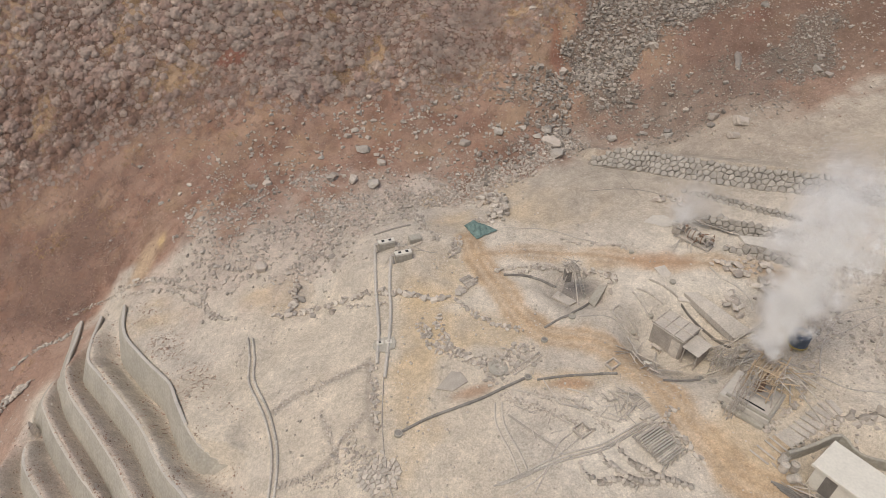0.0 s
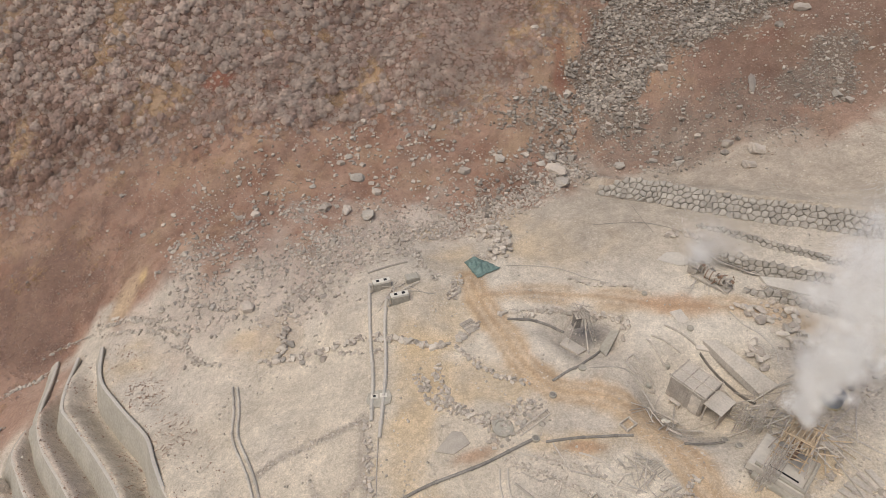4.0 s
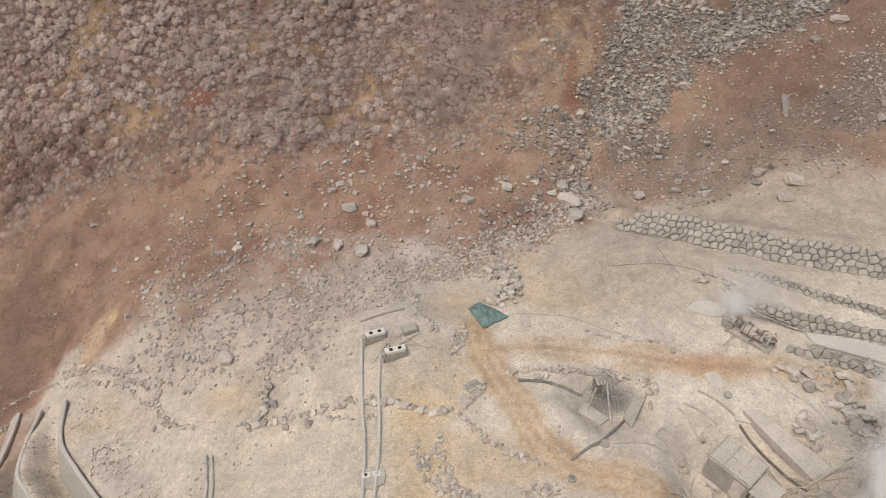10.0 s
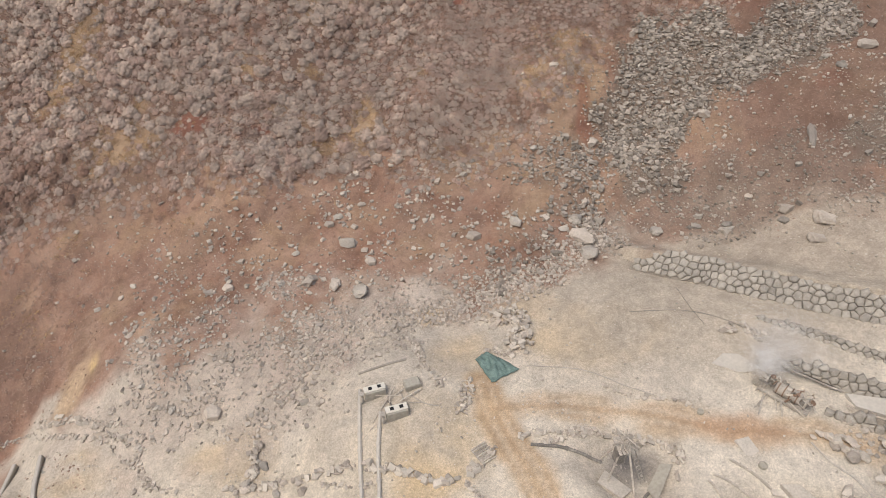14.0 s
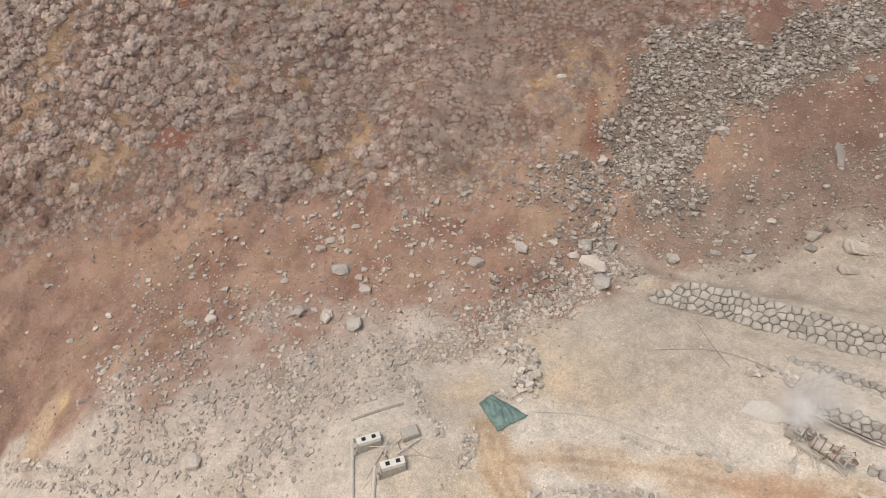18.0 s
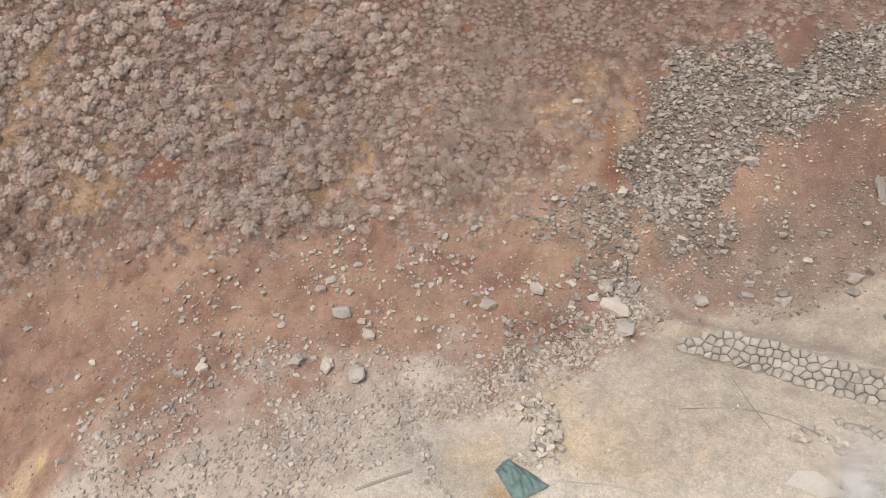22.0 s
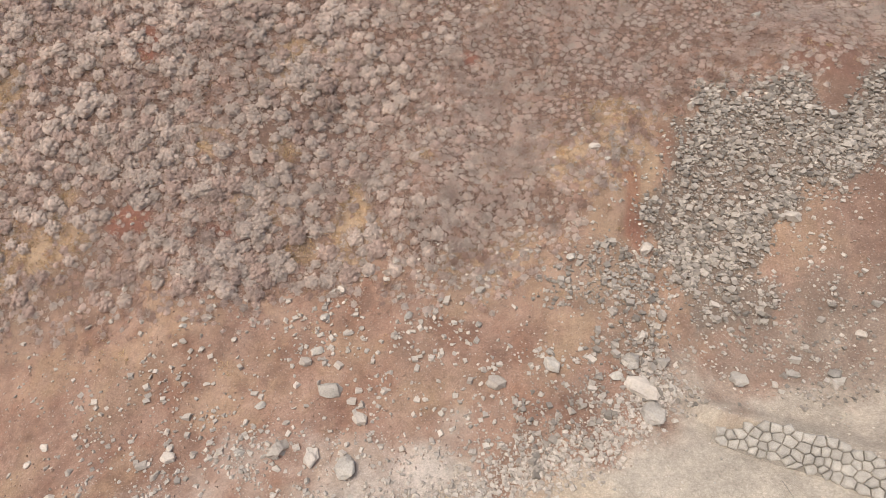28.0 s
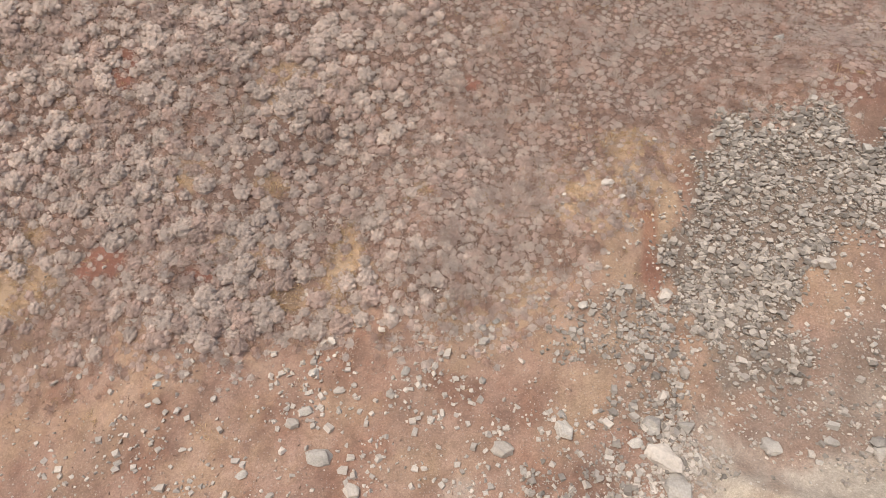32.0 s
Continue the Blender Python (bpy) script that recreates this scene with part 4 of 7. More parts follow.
lay("rubble_belt", PALE_ROCK, p, s, "belt of pale broken stone along the foot of the slope")
p, s = strewn(52000, -60, 56, 26, 60, lambda x, y: smooth(-1, 1, above_foot(x, y)) * (0.12 + 0.5 * clumped(x, y, 61, 0.45, 0.7)) * (0.35 + 1.4 * smooth(4, 16, x)) * smooth(60, 46, y), 0.06, 0.55, 4.0)
lay("loose_stones", PALE_ROCK, p, s, "small loose stones strewn over red soil")
p, s = strewn(60000, -48, 44, -14, 31, lambda x, y: smooth(1, -1, above_foot(x, y)) * (0.12 + 0.6 * clumped(x, y, 71, 0.48, 0.7)), 0.05, 0.34, 5.0)
lay("valley_gravel", VALLEY_ROCK, p, s, "pale gravel and small stones over the dusty valley floor")
p, s = strewn(14000, 26, 44, -11, 12, lambda x, y: smooth(0, 3, x - 26.5 + (fractal(x, y, 3.0, 3, 83) - 0.5) * 5) * (0.05 + 0.5 * clumped(x, y, 84, 0.46, 0.66)), 0.1, 0.75, 4.0)
lay("bank_rubble", RUBBLE_ROCK, p, s, "grey broken stones over the bank behind the drill rig")
p, s = strewn(50000, -70, 50, 6, 48, lambda x, y: smooth(-2, 2, above_foot(x, y)) * (0.25 + 0.75 * clumped(x, y, 64, 0.4, 0.65)) * (1 - scree_amount(x, y)[0]), 0.06, 0.32, 3.5)
v, f = scatter([hull_rock(440 + k, 6, 1.0) for k in range(8)], p, s, sink=0.4)
joined("soil_clods", RED_ROCK, v, f, 3, "small reddish clods and crumbs of bare earth", "soil")
p, s = strewn(30000, -48, -16, -14, 16, lambda x, y: np.where(np.abs(terraced(x, y)) > 0.15, 0.06 + 0.4 * clumped(x, y, 66), 0.0), 0.06, 0.3, 4.0)
lay("bench_rubble", RED_ROCK, p, s, "reddish rubble strewn along the terrace benches")


def stone_row(name, line, width, size, count, label, mat=VALLEY_ROCK, high=0.0):
    """A rough row of stones laid along a plan line, each stone a part."""
    line = curve(line, 0.4)
    base = line[len(line) // 2]
    row = thing(name, pose(base[0], base[1], gz(*base)), label, "stone row", "stone rows", "")
    meshes = [stone_mesh(k, mat if k % 2 else PALE_ROCK, size > 0.65) for k in range(10)]
    for k in range(int(count * 2.2)):
        q = line[int(rng.random() * (len(line) - 1))] + rng.uniform(-width, width, 2)
        z = gz(*q) + rng.random() * high
        d = size * rng.uniform(0.4, 1.2)
        part("stone", meshes[k % 10], mat, row, m=Matrix.LocRotScale(Vector((q[0], q[1], z + 0.18 * d)) - row.location, Euler((rng.normal() * 0.3, rng.normal() * 0.3, rng.random() * 6.3)), (d, d * rng.uniform(0.7, 1.0), d * 0.7)))
    return row


stone_row("stone_row", [(-17.5, 10.4), (-14.3, 10.3), (-11.5, 10.1), (-8.7, 10.3), (-4.1, 9.7), (-0.2, 8.4), (2.8, 9.9), (3.5, 11.3)], 0.28, 0.62, 75, "rough row of dusty grey stones edging a valley terrace")
stone_row("stone_row", [(-15.9, 13.9), (-15.7, 11.8), (-16.5, 9.6)], 0.5, 0.7, 24, "heap of dusty grey blocks at the end of a stone row", high=0.2)
stone_row("stone_row", [(-39.8, 20.5), (-34.9, 19.1), (-31.6, 17.5), (-27.5, 15.4), (-25.8, 12.9), (-23.6, 10.7)], 0.35, 0.5, 60, "broken line of stones round the upper terrace edge")
stone_row("stone_heap", [(5.1, 24.6), (6.2, 23.9), (6.4, 22.3), (6.2, 20.9), (5.6, 20.1)], 1.0, 0.62, 85, "heap of pale quarry blocks piled on ochre ground", high=0.35)
stone_row("stone_row", [(2.7, 24.8), (3.9, 24.6), (4.9, 24.1)], 0.3, 0.5, 12, "short row of pale blocks beside a heap")
stone_row("stone_row", [(3.6, 20.4), (4.6, 19.7), (5.8, 19.3)], 0.3, 0.5, 14, "short row of pale blocks above the tarpaulin")
stone_row("stone_row", [(-2.9, 21.0), (-2.4, 19.6), (-2.2, 18.3), (-1.6, 17.5), (-0.4, 16.0)], 0.4, 0.4, 34, "loose row of pale blocks beside the pump boxes")
stone_row("stone_row", [(-47.1, 19.1), (-44.8, 20.1), (-41.9, 20.2), (-38.8, 19.9), (-34.8, 19.1), (-32.2, 18.2), (-28.1, 16.9)], 0.22, 0.34, 64, "line of stones along the upper edge of a path")
stone_row("stone_row", [(-38.4, 18.8), (-34.4, 17.4), (-30.6, 16.3), (-29.0, 15.0), (-26.6, 13.3), (-24.9, 11.8), (-21.6, 10.4)], 0.25, 0.36, 60, "line of stones along the lower edge of a path")
stone_row("stone_row", [(-2.2, 5.2), (-1.7, 4.2), (-0.9, 2.7), (-0.0, 1.4)], 0.45, 0.42, 36, "thick row of grey stones beside the ochre track")
stone_row("stone_row", [(-9.5, 9.3), (-7.6, 8.9), (-5.1, 8.6)], 0.2, 0.36, 20, "low row of stones crossing below the lagged pipes")
stone_row("stone_row", [(7.2, 10.9), (9.4, 11.5), (11.8, 11.6), (14.1, 10.8), (16.5, 9.4), (15.1, 7.3)], 0.3, 0.6, 48, "curved row of grey stones above the timber tower bay")
stone_row("stone_row", [(-0.6, 6.0), (0.2, 3.1), (1.6, 1.2), (3.4, -0.2)], 0.35, 0.45, 40, "broken dry stone edging beside the ochre track")
stone_row("stone_row", [(1.2, 8.0), (3.2, 5.7), (5.7, 3.8), (7.5, 3.4)], 0.25, 0.42, 40, "low dry stone kerb along a dusty bank")
stone_row("stone_row", [(0.4, 1.9), (2.0, 1.0), (3.7, 0.3), (5.0, 0.7), (6.6, 1.3), (8.2, 1.1)], 0.6, 0.4, 70, "band of pale yellowish stones above the concrete lid")
stone_row("stone_row", [(4.8, -3.3), (6.1, -4.0), (7.8, -4.9), (9.4, -5.8), (10.5, -6.7), (11.7, -7.5)], 0.3, 0.26, 70, "narrow band of small grey stones along a drain")
stone_row("stone_row", [(6.7, -3.2), (8.1, -3.8), (9.6, -4.2), (11.1, -4.9), (11.8, -5.7), (12.2, -6.5), (13.0, -7.5)], 0.22, 0.28, 60, "curving edge of small grey stones round a bed")
stone_row("stone_row", [(-15.2, -1.7), (-13.3, -0.6), (-11.1, 0.0), (-8.5, 0.9), (-6.7, 1.7)], 0.32, 0.22, 60, "rubble along a shallow trench")
stone_row("stone_row", [(-13.3, -8.3), (-11.5, -8.1), (-9.9, -7.5), (-9.0, -6.8), (-8.5, -5.7), (-7.1, -4.1), (-6.3, -3.5)], 0.28, 0.24, 64, "rubble along a shallow trench")
stone_row("stone_row", [(-10.6, -2.7), (-9.7, -4.3), (-8.9, -6.3), (-8.3, -7.5)], 0.22, 0.24, 36, "broken stones along a buried drain")
stone_row("stone_row", [(-10.7, -8.6), (-8.6, -8.6), (-7.2, -7.9), (-5.3, -6.9)], 0.5, 0.2, 90, "band of fine broken stone crossing the valley floor")
stone_row("stone_row", [(5.4, 11.6), (7.2, 11.7), (9.2, 11.7), (11.0, 11.6)], 0.2, 0.5, 22, "row of dusty blocks behind the tower pit")
stone_row("stone_row", [(23.6, -8.3), (25.1, -7.3), (26.6, -6.2), (27.8, -5.0)], 0.2, 0.42, 26, "low stone kerb beside the drill pad")
stone_row("stone_row", [(26.2, -4.2), (27.3, -3.8), (27.8, -4.5), (26.8, -5.1)], 0.35, 0.9, 9, "cluster of big grey stones behind the drill pad")
stone_row("stone_row", [(17.5, -5.8), (17.0, -7.1), (18.0, -9.3), (18.5, -11.0)], 0.3, 0.4, 26, "pale stones between the log stack and the track")
stone_row("stone_row", [(3.9, -1.6), (6.0, 0.1), (8.2, -0.0)], 0.7, 0.42, 44, "spill of pale stones round a concrete lid")
stone_row("stone_row", [(30.4, 8.9), (29.6, 6.9), (29.1, 5.1), (30.5, 3.3)], 0.7, 0.9, 22, "line of big dusty boulders above the derrick", high=0.3)
stone_row("stone_row", [(1.5, 16.6), (1.2, 14.7), (0.6, 13.8)], 0.5, 0.42, 26, "loose pale stones beside the ochre track")
stone_row("stone_row", [(-8.2, -6.3), (-6.2, -7.4), (-4.3, -9.4), (-5.5, -10.5)], 1.2, 0.34, 60, "patch of broken pale stone beside a trench")
stone_row("stone_row", [(15.5, -6.7), (16.7, -7.5), (17.7, -9.1)], 0.45, 0.42, 30, "pale stones banked beside the timber stack", high=0.3)


def clip_cell(poly, near, far):
    """Cut a cell's outline down to the side nearer to one seed than to another."""
    mid, n = (near + far) / 2, far - near
    out = []
    for a, b in zip(poly, poly[1:] + poly[:1]):
        da, db = np.dot(a - mid, n), np.dot(b - mid, n)
        if da <= 0:
            out.append(a)
        if da * db < 0:
            out.append(a + (b - a) * da / (da - db))
    return out


def dry_stone_wall(name, line, rows, size, label, lean, tall):
    """A pitched wall of fitted many-sided stones, every stone a part of it."""
    line = np.array(line)
    base = line[len(line) // 2]
    wall = thing(name, pose(base[0], base[1], gz(*base)), label, "stone wall", "stone walls")
    way = np.gradient(line, axis=0)
    way /= np.linalg.norm(way, axis=1)[:, None] + 1e-9
    side = np.stack([way[:, 1], -way[:, 0]], -1)
    length = np.concatenate([[0], np.cumsum(np.linalg.norm(np.diff(line, axis=0), axis=1))])
    foot = np.array([gz(*(q + n * (lean + 0.6))) for q, n in zip(line, side)])
    foot = np.convolve(np.pad(foot, 3, "edge"), np.ones(7) / 7, "valid")
    slant = math.hypot(lean, tall)

    def at(s, h, deep):
        """Wall point: s along it, h up its face, deep out of the face."""
        q = np.array([np.interp(s, length, line[:, 0]), np.interp(s, length, line[:, 1])])
        n = np.array([np.interp(s, length, side[:, 0]), np.interp(s, length, side[:, 1])])
        q = q + n * (lean * (1 - h / slant) + deep * tall / slant)
        return Vector((q[0], q[1], np.interp(s, length, foot) + h * tall / slant + deep * lean / slant)) - wall.location

    pitch = slant / rows
    seeds = []
    for r in range(-1, rows + 1):
        for c in range(int(length[-1] / size) + 2):
            s, h = (c + 0.5 * (r % 2) + rng.uniform(-0.34, 0.34)) * size, (r + 0.5 + rng.uniform(-0.3, 0.3)) * pitch
            seeds.append(np.array([s, h]))
    seeds = np.array(seeds)
    for p in seeds:
        grow = min(1.0, 0.3 + p[0] / 4.0)
        if not (0 < p[0] < length[-1] and 0 < p[1] < slant * grow):
            continue
        d = np.linalg.norm(seeds - p, axis=1)
        w = size * 0.85
        cell = [p + np.array(c) * w for c in ((-1, -1), (1, -1), (1, 1), (-1, 1))]
        for q in seeds[(d > 0) & (d < size * 2.2)]:
            cell = clip_cell(cell, p, q)
        cell = [c for c, e in zip(cell, cell[1:] + cell[:1]) if np.linalg.norm(c - e) > 0.06]
        if len(cell) < 4:
            continue
        mid, n = np.mean(cell, 0), len(cell)
        bulge, tip = size * rng.uniform(0.2, 0.4), rng.normal(size=2) * 0.08
        stone = Shape()
        for share, deep in ((0.97, -0.28), (0.965, bulge * 0.1), (0.86, bulge * 0.65), (0.5, bulge)):
            stone.add([at(*(mid + (c - mid) * (share + rng.uniform(-0.03, 0.02))), deep + (np.dot(c - mid, tip) if deep > 0 else 0)) for c in cell], [])
        stone.f = [[k * n + i, k * n + (i + 1) % n, k * n + n + (i + 1) % n, k * n + n + i] for k in range(3) for i in range(n)] + [[3 * n + i for i in range(n)]]
        part("stone", stone, WALL_ROCK if tall > 0.6 else VALLEY_ROCK, wall)
    core, rings, deep = Shape(), [], 0.9 if tall > 1.5 else 0.3
    for s in np.arange(0, length[-1], 0.5):
        h = slant * min(1.0, 0.25 + s / 4.0) * 0.95
        rings += [at(s, -0.3, -0.04), at(s, h, -0.04), at(s, h, -deep), at(s, -0.3, -deep)]
    core.add(rings, [[4 * i + c, 4 * i + (c + 1) % 4, 4 * i + 4 + (c + 1) % 4, 4 * i + 4 + c] for i in range(len(rings) // 4 - 1) for c in range(4)] + [[3, 2, 1, 0], [len(rings) - 4 + c for c in range(4)]])
    part("earth_core", core, JOINT_EARTH, wall, "dark packed earth between the stones")
    return wall


dry_stone_wall("stone_wall", STONE_WALL, 4, 0.64, "long curved dry stone wall of rough grey boulders", 1.9, 1.75)
dry_stone_wall("stone_wall", curve([(25.9, 21.0), (28.0, 19.2), (29.7, 17.8), (34.0, 14.6), (37.4, 12.1)], 0.5), 2, 0.55, "low dry stone wall edging a dusty track", 0.5, 0.7)
dry_stone_wall("stone_wall", curve([(26.2, 16.7), (27.9, 14.9), (29.2, 13.7), (32.2, 12.1), (34.6, 11.0)], 0.5), 3, 0.6, "short dry stone bank behind the pump machinery", 0.8, 1.3)
dry_stone_wall("stone_wall", curve([(22.9, -10.8), (24.7, -9.7), (26.5, -8.6), (27.9, -8.0), (29.0, -7.7), (30.1, -8.1), (33.0, -7.6)], 0.4), 2, 0.7, "curved wall of big dusty boulders beside the log steps", 0.45, 0.6)
dry_stone_wall("stone_wall", curve([(27.4, 11.7), (29.6, 10.2), (31.6, 9.0), (34.7, 6.8)], 0.4), 2, 0.8, "low wall of big stones holding the pale ramp", 0.35, 1.0)
for line in ([(10.2, -9.5), (10.3, -10.3), (11.1, -11.2), (12.5, -11.1), (13.6, -11.9)], [(11.7, -8.7), (11.9, -9.6), (12.6, -10.5), (13.7, -11.4), (15.2, -11.6)], [(13.1, -8.2), (13.2, -9.2), (13.9, -10.2), (15.2, -11.2), (17.3, -12.1)]):
    dry_stone_wall("stone_bank", curve(line, 0.4), 2, 0.36, "low curved bank faced with small dusty stones", 0.25, 0.5)


def paving(x, y, rx, ry, size, label):
    """A patch of flat fitted stones let into the ground, each one a part."""
    ob = thing("stone_paving", on_ground(x, y), label, "paving")
    seeds = np.array([(a * size + rng.uniform(-0.45, 0.45) * size, b * size + rng.uniform(-0.45, 0.45) * size) for a in range(-int(rx / size) - 1, int(rx / size) + 2) for b in range(-int(ry / size) - 1, int(ry / size) + 2)])
    for p in seeds:
        if math.hypot(p[0] / rx, p[1] / ry) > rng.uniform(0.8, 1.05):
            continue
        cell = [p + np.array(c) * size for c in ((-1, -1), (1, -1), (1, 1), (-1, 1))]
        for q in seeds[(np.linalg.norm(seeds - p, axis=1) > 0) & (np.linalg.norm(seeds - p, axis=1) < size * 2.3)]:
            cell = clip_cell(cell, p, q)
        mid, n, rise = np.mean(cell, 0), len(cell), rng.uniform(0.06, 0.14)
        stone = Shape()
        for share, up in ((0.93, -0.2), (0.9, rise * 0.6), (0.7, rise)):
            stone.add([(*(mid + (c - mid) * share), gz(x + c[0], y + c[1]) - gz(x, y) + up) for c in cell], [])
        stone.f = [[k * n + i, k * n + (i + 1) % n, k * n + n + (i + 1) % n, k * n + n + i] for k in range(2) for i in range(n)] + [[2 * n + i for i in range(n)]]
        part("flagstone", stone, VALLEY_ROCK, ob)


paving(-5.0, -8.8, 1.9, 1.4, 0.4, "patch of flat pale stones fitted into dusty ground")

# ---- shrubs: bare, dusty, many-stemmed ----
def stroke(v, f, root, tip, normal, width):
    """One narrow spray of twigs from root to tip, broad side along normal."""
    side = np.cross(tip - root, normal)
    side *= width / (np.linalg.norm(side) + 1e-9)
    k = len(v)
    v += [root, tip + side, tip - side * 0.7]
    f += [[k, k + 1, k + 2]]


def unit(a):
    return a / (np.linalg.norm(a) + 1e-9)


def crown_arrays(seed, lobes, twigs, width):
    """A crown one metre across: a lumpy dome under close rounded tufts, each tuft frayed by short twig ends."""
    r = np.random.default_rng(seed)
    v, f = [], []
    v.append(np.array([0, 0, 0.34]))
    for bend in (0.55, 1.1, 1.6):
        for c in range(10):
            a = c * 0.628 + bend + r.uniform(-0.15, 0.15)
            q = r.uniform(0.8, 1.05)
            v.append(np.array([0.43 * np.cos(a) * np.sin(bend) * q, 0.43 * np.sin(a) * np.sin(bend) * q, 0.34 * np.cos(bend) * q]))
    f += [[0, 1 + c, 1 + (c + 1) % 10] for c in range(10)]
    for j in (1, 11):
        for c in range(10):
            e = (c + 1) % 10
            f += [[j + c, j + 10 + c, j + 10 + e], [j + c, j + 10 + e, j + e]]
    for n in range(lobes):
        az, far = n * 2.4 + r.uniform(-0.35, 0.35), 0.41 * math.sqrt((n + 0.35) / lobes) * r.uniform(0.85, 1.12)
        hub = np.array([np.cos(az) * far, np.sin(az) * far, 0.36 * math.sqrt(max(0.0, 1 - (far / 0.47) ** 2)) + r.uniform(-0.04, 0.03)])
        big = (0.3 / math.sqrt(lobes) + 0.035) * r.uniform(0.7, 1.2)
        axis = unit(np.array([hub[0] * 1.1, hub[1] * 1.1, 0.5]))
        side = unit(np.cross(axis, [0.3, 1, 0.2]))
        over, k = np.cross(axis, side), len(v)
        v.append(hub + axis * big * r.uniform(0.4, 0.6))
        for bend, rim in ((0.85, 0.8), (1.5, 1.0)):
            for c in range(6):
                a = c * 1.047 + bend + r.uniform(-0.25, 0.25)
                v.append(hub + big * rim * r.uniform(0.8, 1.12) * (axis * np.cos(bend) * 0.65 + np.sin(bend) * (side * np.cos(a) + over * np.sin(a))))
        f += [[k, k + 1 + c, k + 1 + (c + 1) % 6] for c in range(6)]
        for c in range(6):
            e = (c + 1) % 6
            f += [[k + 1 + c, k + 7 + c, k + 7 + e], [k + 1 + c, k + 7 + e, k + 1 + e]]
        for _ in range(twigs):
            out = unit(axis + r.normal(size=3) * 0.55)
            along = unit(out - axis * np.dot(out, axis) * 0.35 + np.array([hub[0], hub[1], 0.15]) * 0.9 + r.normal(size=3) * 0.22)
            root = hub + out * big * r.uniform(0.3, 0.55)
            stroke(v, f, root, root + along * big * r.uniform(0.45, 0.85), out + r.normal(size=3) * 0.35, width)
    v = np.array(v)
    v[:, 2] = np.maximum(v[:, 2], -0.05)
    return v, np.array(f)


def bush_arrays(seed, twigs, width):
    """A low twiggy bush one metre across: fine sprays that end all over a shallow uneven dome."""
    r = np.random.default_rng(seed)
    v, f = [np.array([0, 0, 0.16])], []
    for c in range(8):
        a = c * 0.785 + r.uniform(-0.2, 0.2)
        v.append(np.array([0.33 * np.cos(a), 0.33 * np.sin(a), 0.0]) * r.uniform(0.7, 1.15))
    f += [[0, 1 + c, 1 + (c + 1) % 8] for c in range(8)]
    for n in range(twigs):
        az, el = n * 2.4 + r.uniform(-0.4, 0.4), math.asin(0.28 + 0.7 * (n + 0.5) / twigs)
        w = np.array([np.cos(az) * np.cos(el), np.sin(az) * np.cos(el), np.sin(el)])
        tip = w * np.array([0.55, 0.55, 0.42]) * r.uniform(0.6, 1.2) + r.normal(size=3) * 0.05
        root = tip * r.uniform(0.3, 0.6) + r.normal(size=3) * 0.04
        stroke(v, f, root, tip, w + np.array([0, -0.4, 0.3]) + r.normal(size=3) * 0.5, width * r.uniform(0.6, 1.3))
    return np.array(v), np.array(f)


def spray_arrays(seed, twigs, width, low=0.35, high=1.45, longest=0.42):
    """A low open bush: sprays fanning up and out from the root."""
    r = np.random.default_rng(seed)
    v, f = [], []
    for _ in range(twigs):
        az, el = r.uniform(0, 6.283), r.uniform(low, high)
        w = np.array([np.cos(az) * np.cos(el), np.sin(az) * np.cos(el), np.sin(el)])
        a = np.array([r.normal() * 0.16, r.normal() * 0.16, 0]) + w * r.uniform(0.0, 0.12)
        tip = a + unit(w + r.normal(size=3) * 0.2) * r.uniform(0.16, longest)
        stroke(v, f, a, tip, np.array([0, -0.6, 0.8]) + r.normal(size=3) * 0.5, width)
    return np.array(v), np.array(f)


def stem_shape(seed):
    s = Shape()
    r = random.Random(seed)
    for _ in range(6):
        a = r.uniform(0, 6.28)
        s.tube([(0, 0, -0.12), (0.08 * math.cos(a), 0.08 * math.sin(a), 0.1), (0.28 * math.cos(a), 0.28 * math.sin(a), 0.34)], [0.02, 0.016, 0.007], 4, False)
    return s


CROWNS = [crown_arrays(100 + k, 16, 26, 0.0085) for k in range(8)]
COVER = [crown_arrays(160 + k, 13, 14, 0.0105) for k in range(8)]
PUFFS = [bush_arrays(180 + k, 52, 0.024) for k in range(14)]
THIN = [spray_arrays(200 + k, 26, 0.03, 0.35, 1.4, 0.55) for k in range(8)]
SMALL = [spray_arrays(300 + k, 13, 0.045, 0.5, 1.3) for k in range(6)]


def shrub_model(k, mat):
    v, f = CROWNS[k]
    me = bpy.data.meshes.new("crown")
    me.from_pydata(v.tolist(), [], f.tolist())
    me.materials.append(mat)
    ob = thing("shrub", pose(0, 0, -500), "bare rounded grey shrub with dense dusty twigs on the slope", "shrub", "shrubs on the slope")
    part("crown", me, mat, ob)
    part("stem", stem_shape(k), BROWN_TWIG, ob)
    return ob


def scrub_edge(x, y):
    return y - np.interp(x, *LOW_EDGE) + (fractal(x, y, 5.0, 4, 81) - 0.5) * 7




def openness(x, y):
    a = np.zeros_like(x)
    for g in BARE_RED:
        a = np.maximum(a, patch(x, y, *g))
    for g in CLEARINGS:
        a = np.maximum(a, patch(x, y, *g))
    a = np.maximum(a, 0.85 * smooth(0.63, 0.73, fractal(x, y, 4.0, 3, 97)))
    return np.maximum(a, smooth(0.2, 0.6, scree_amount(x, y)[0]))


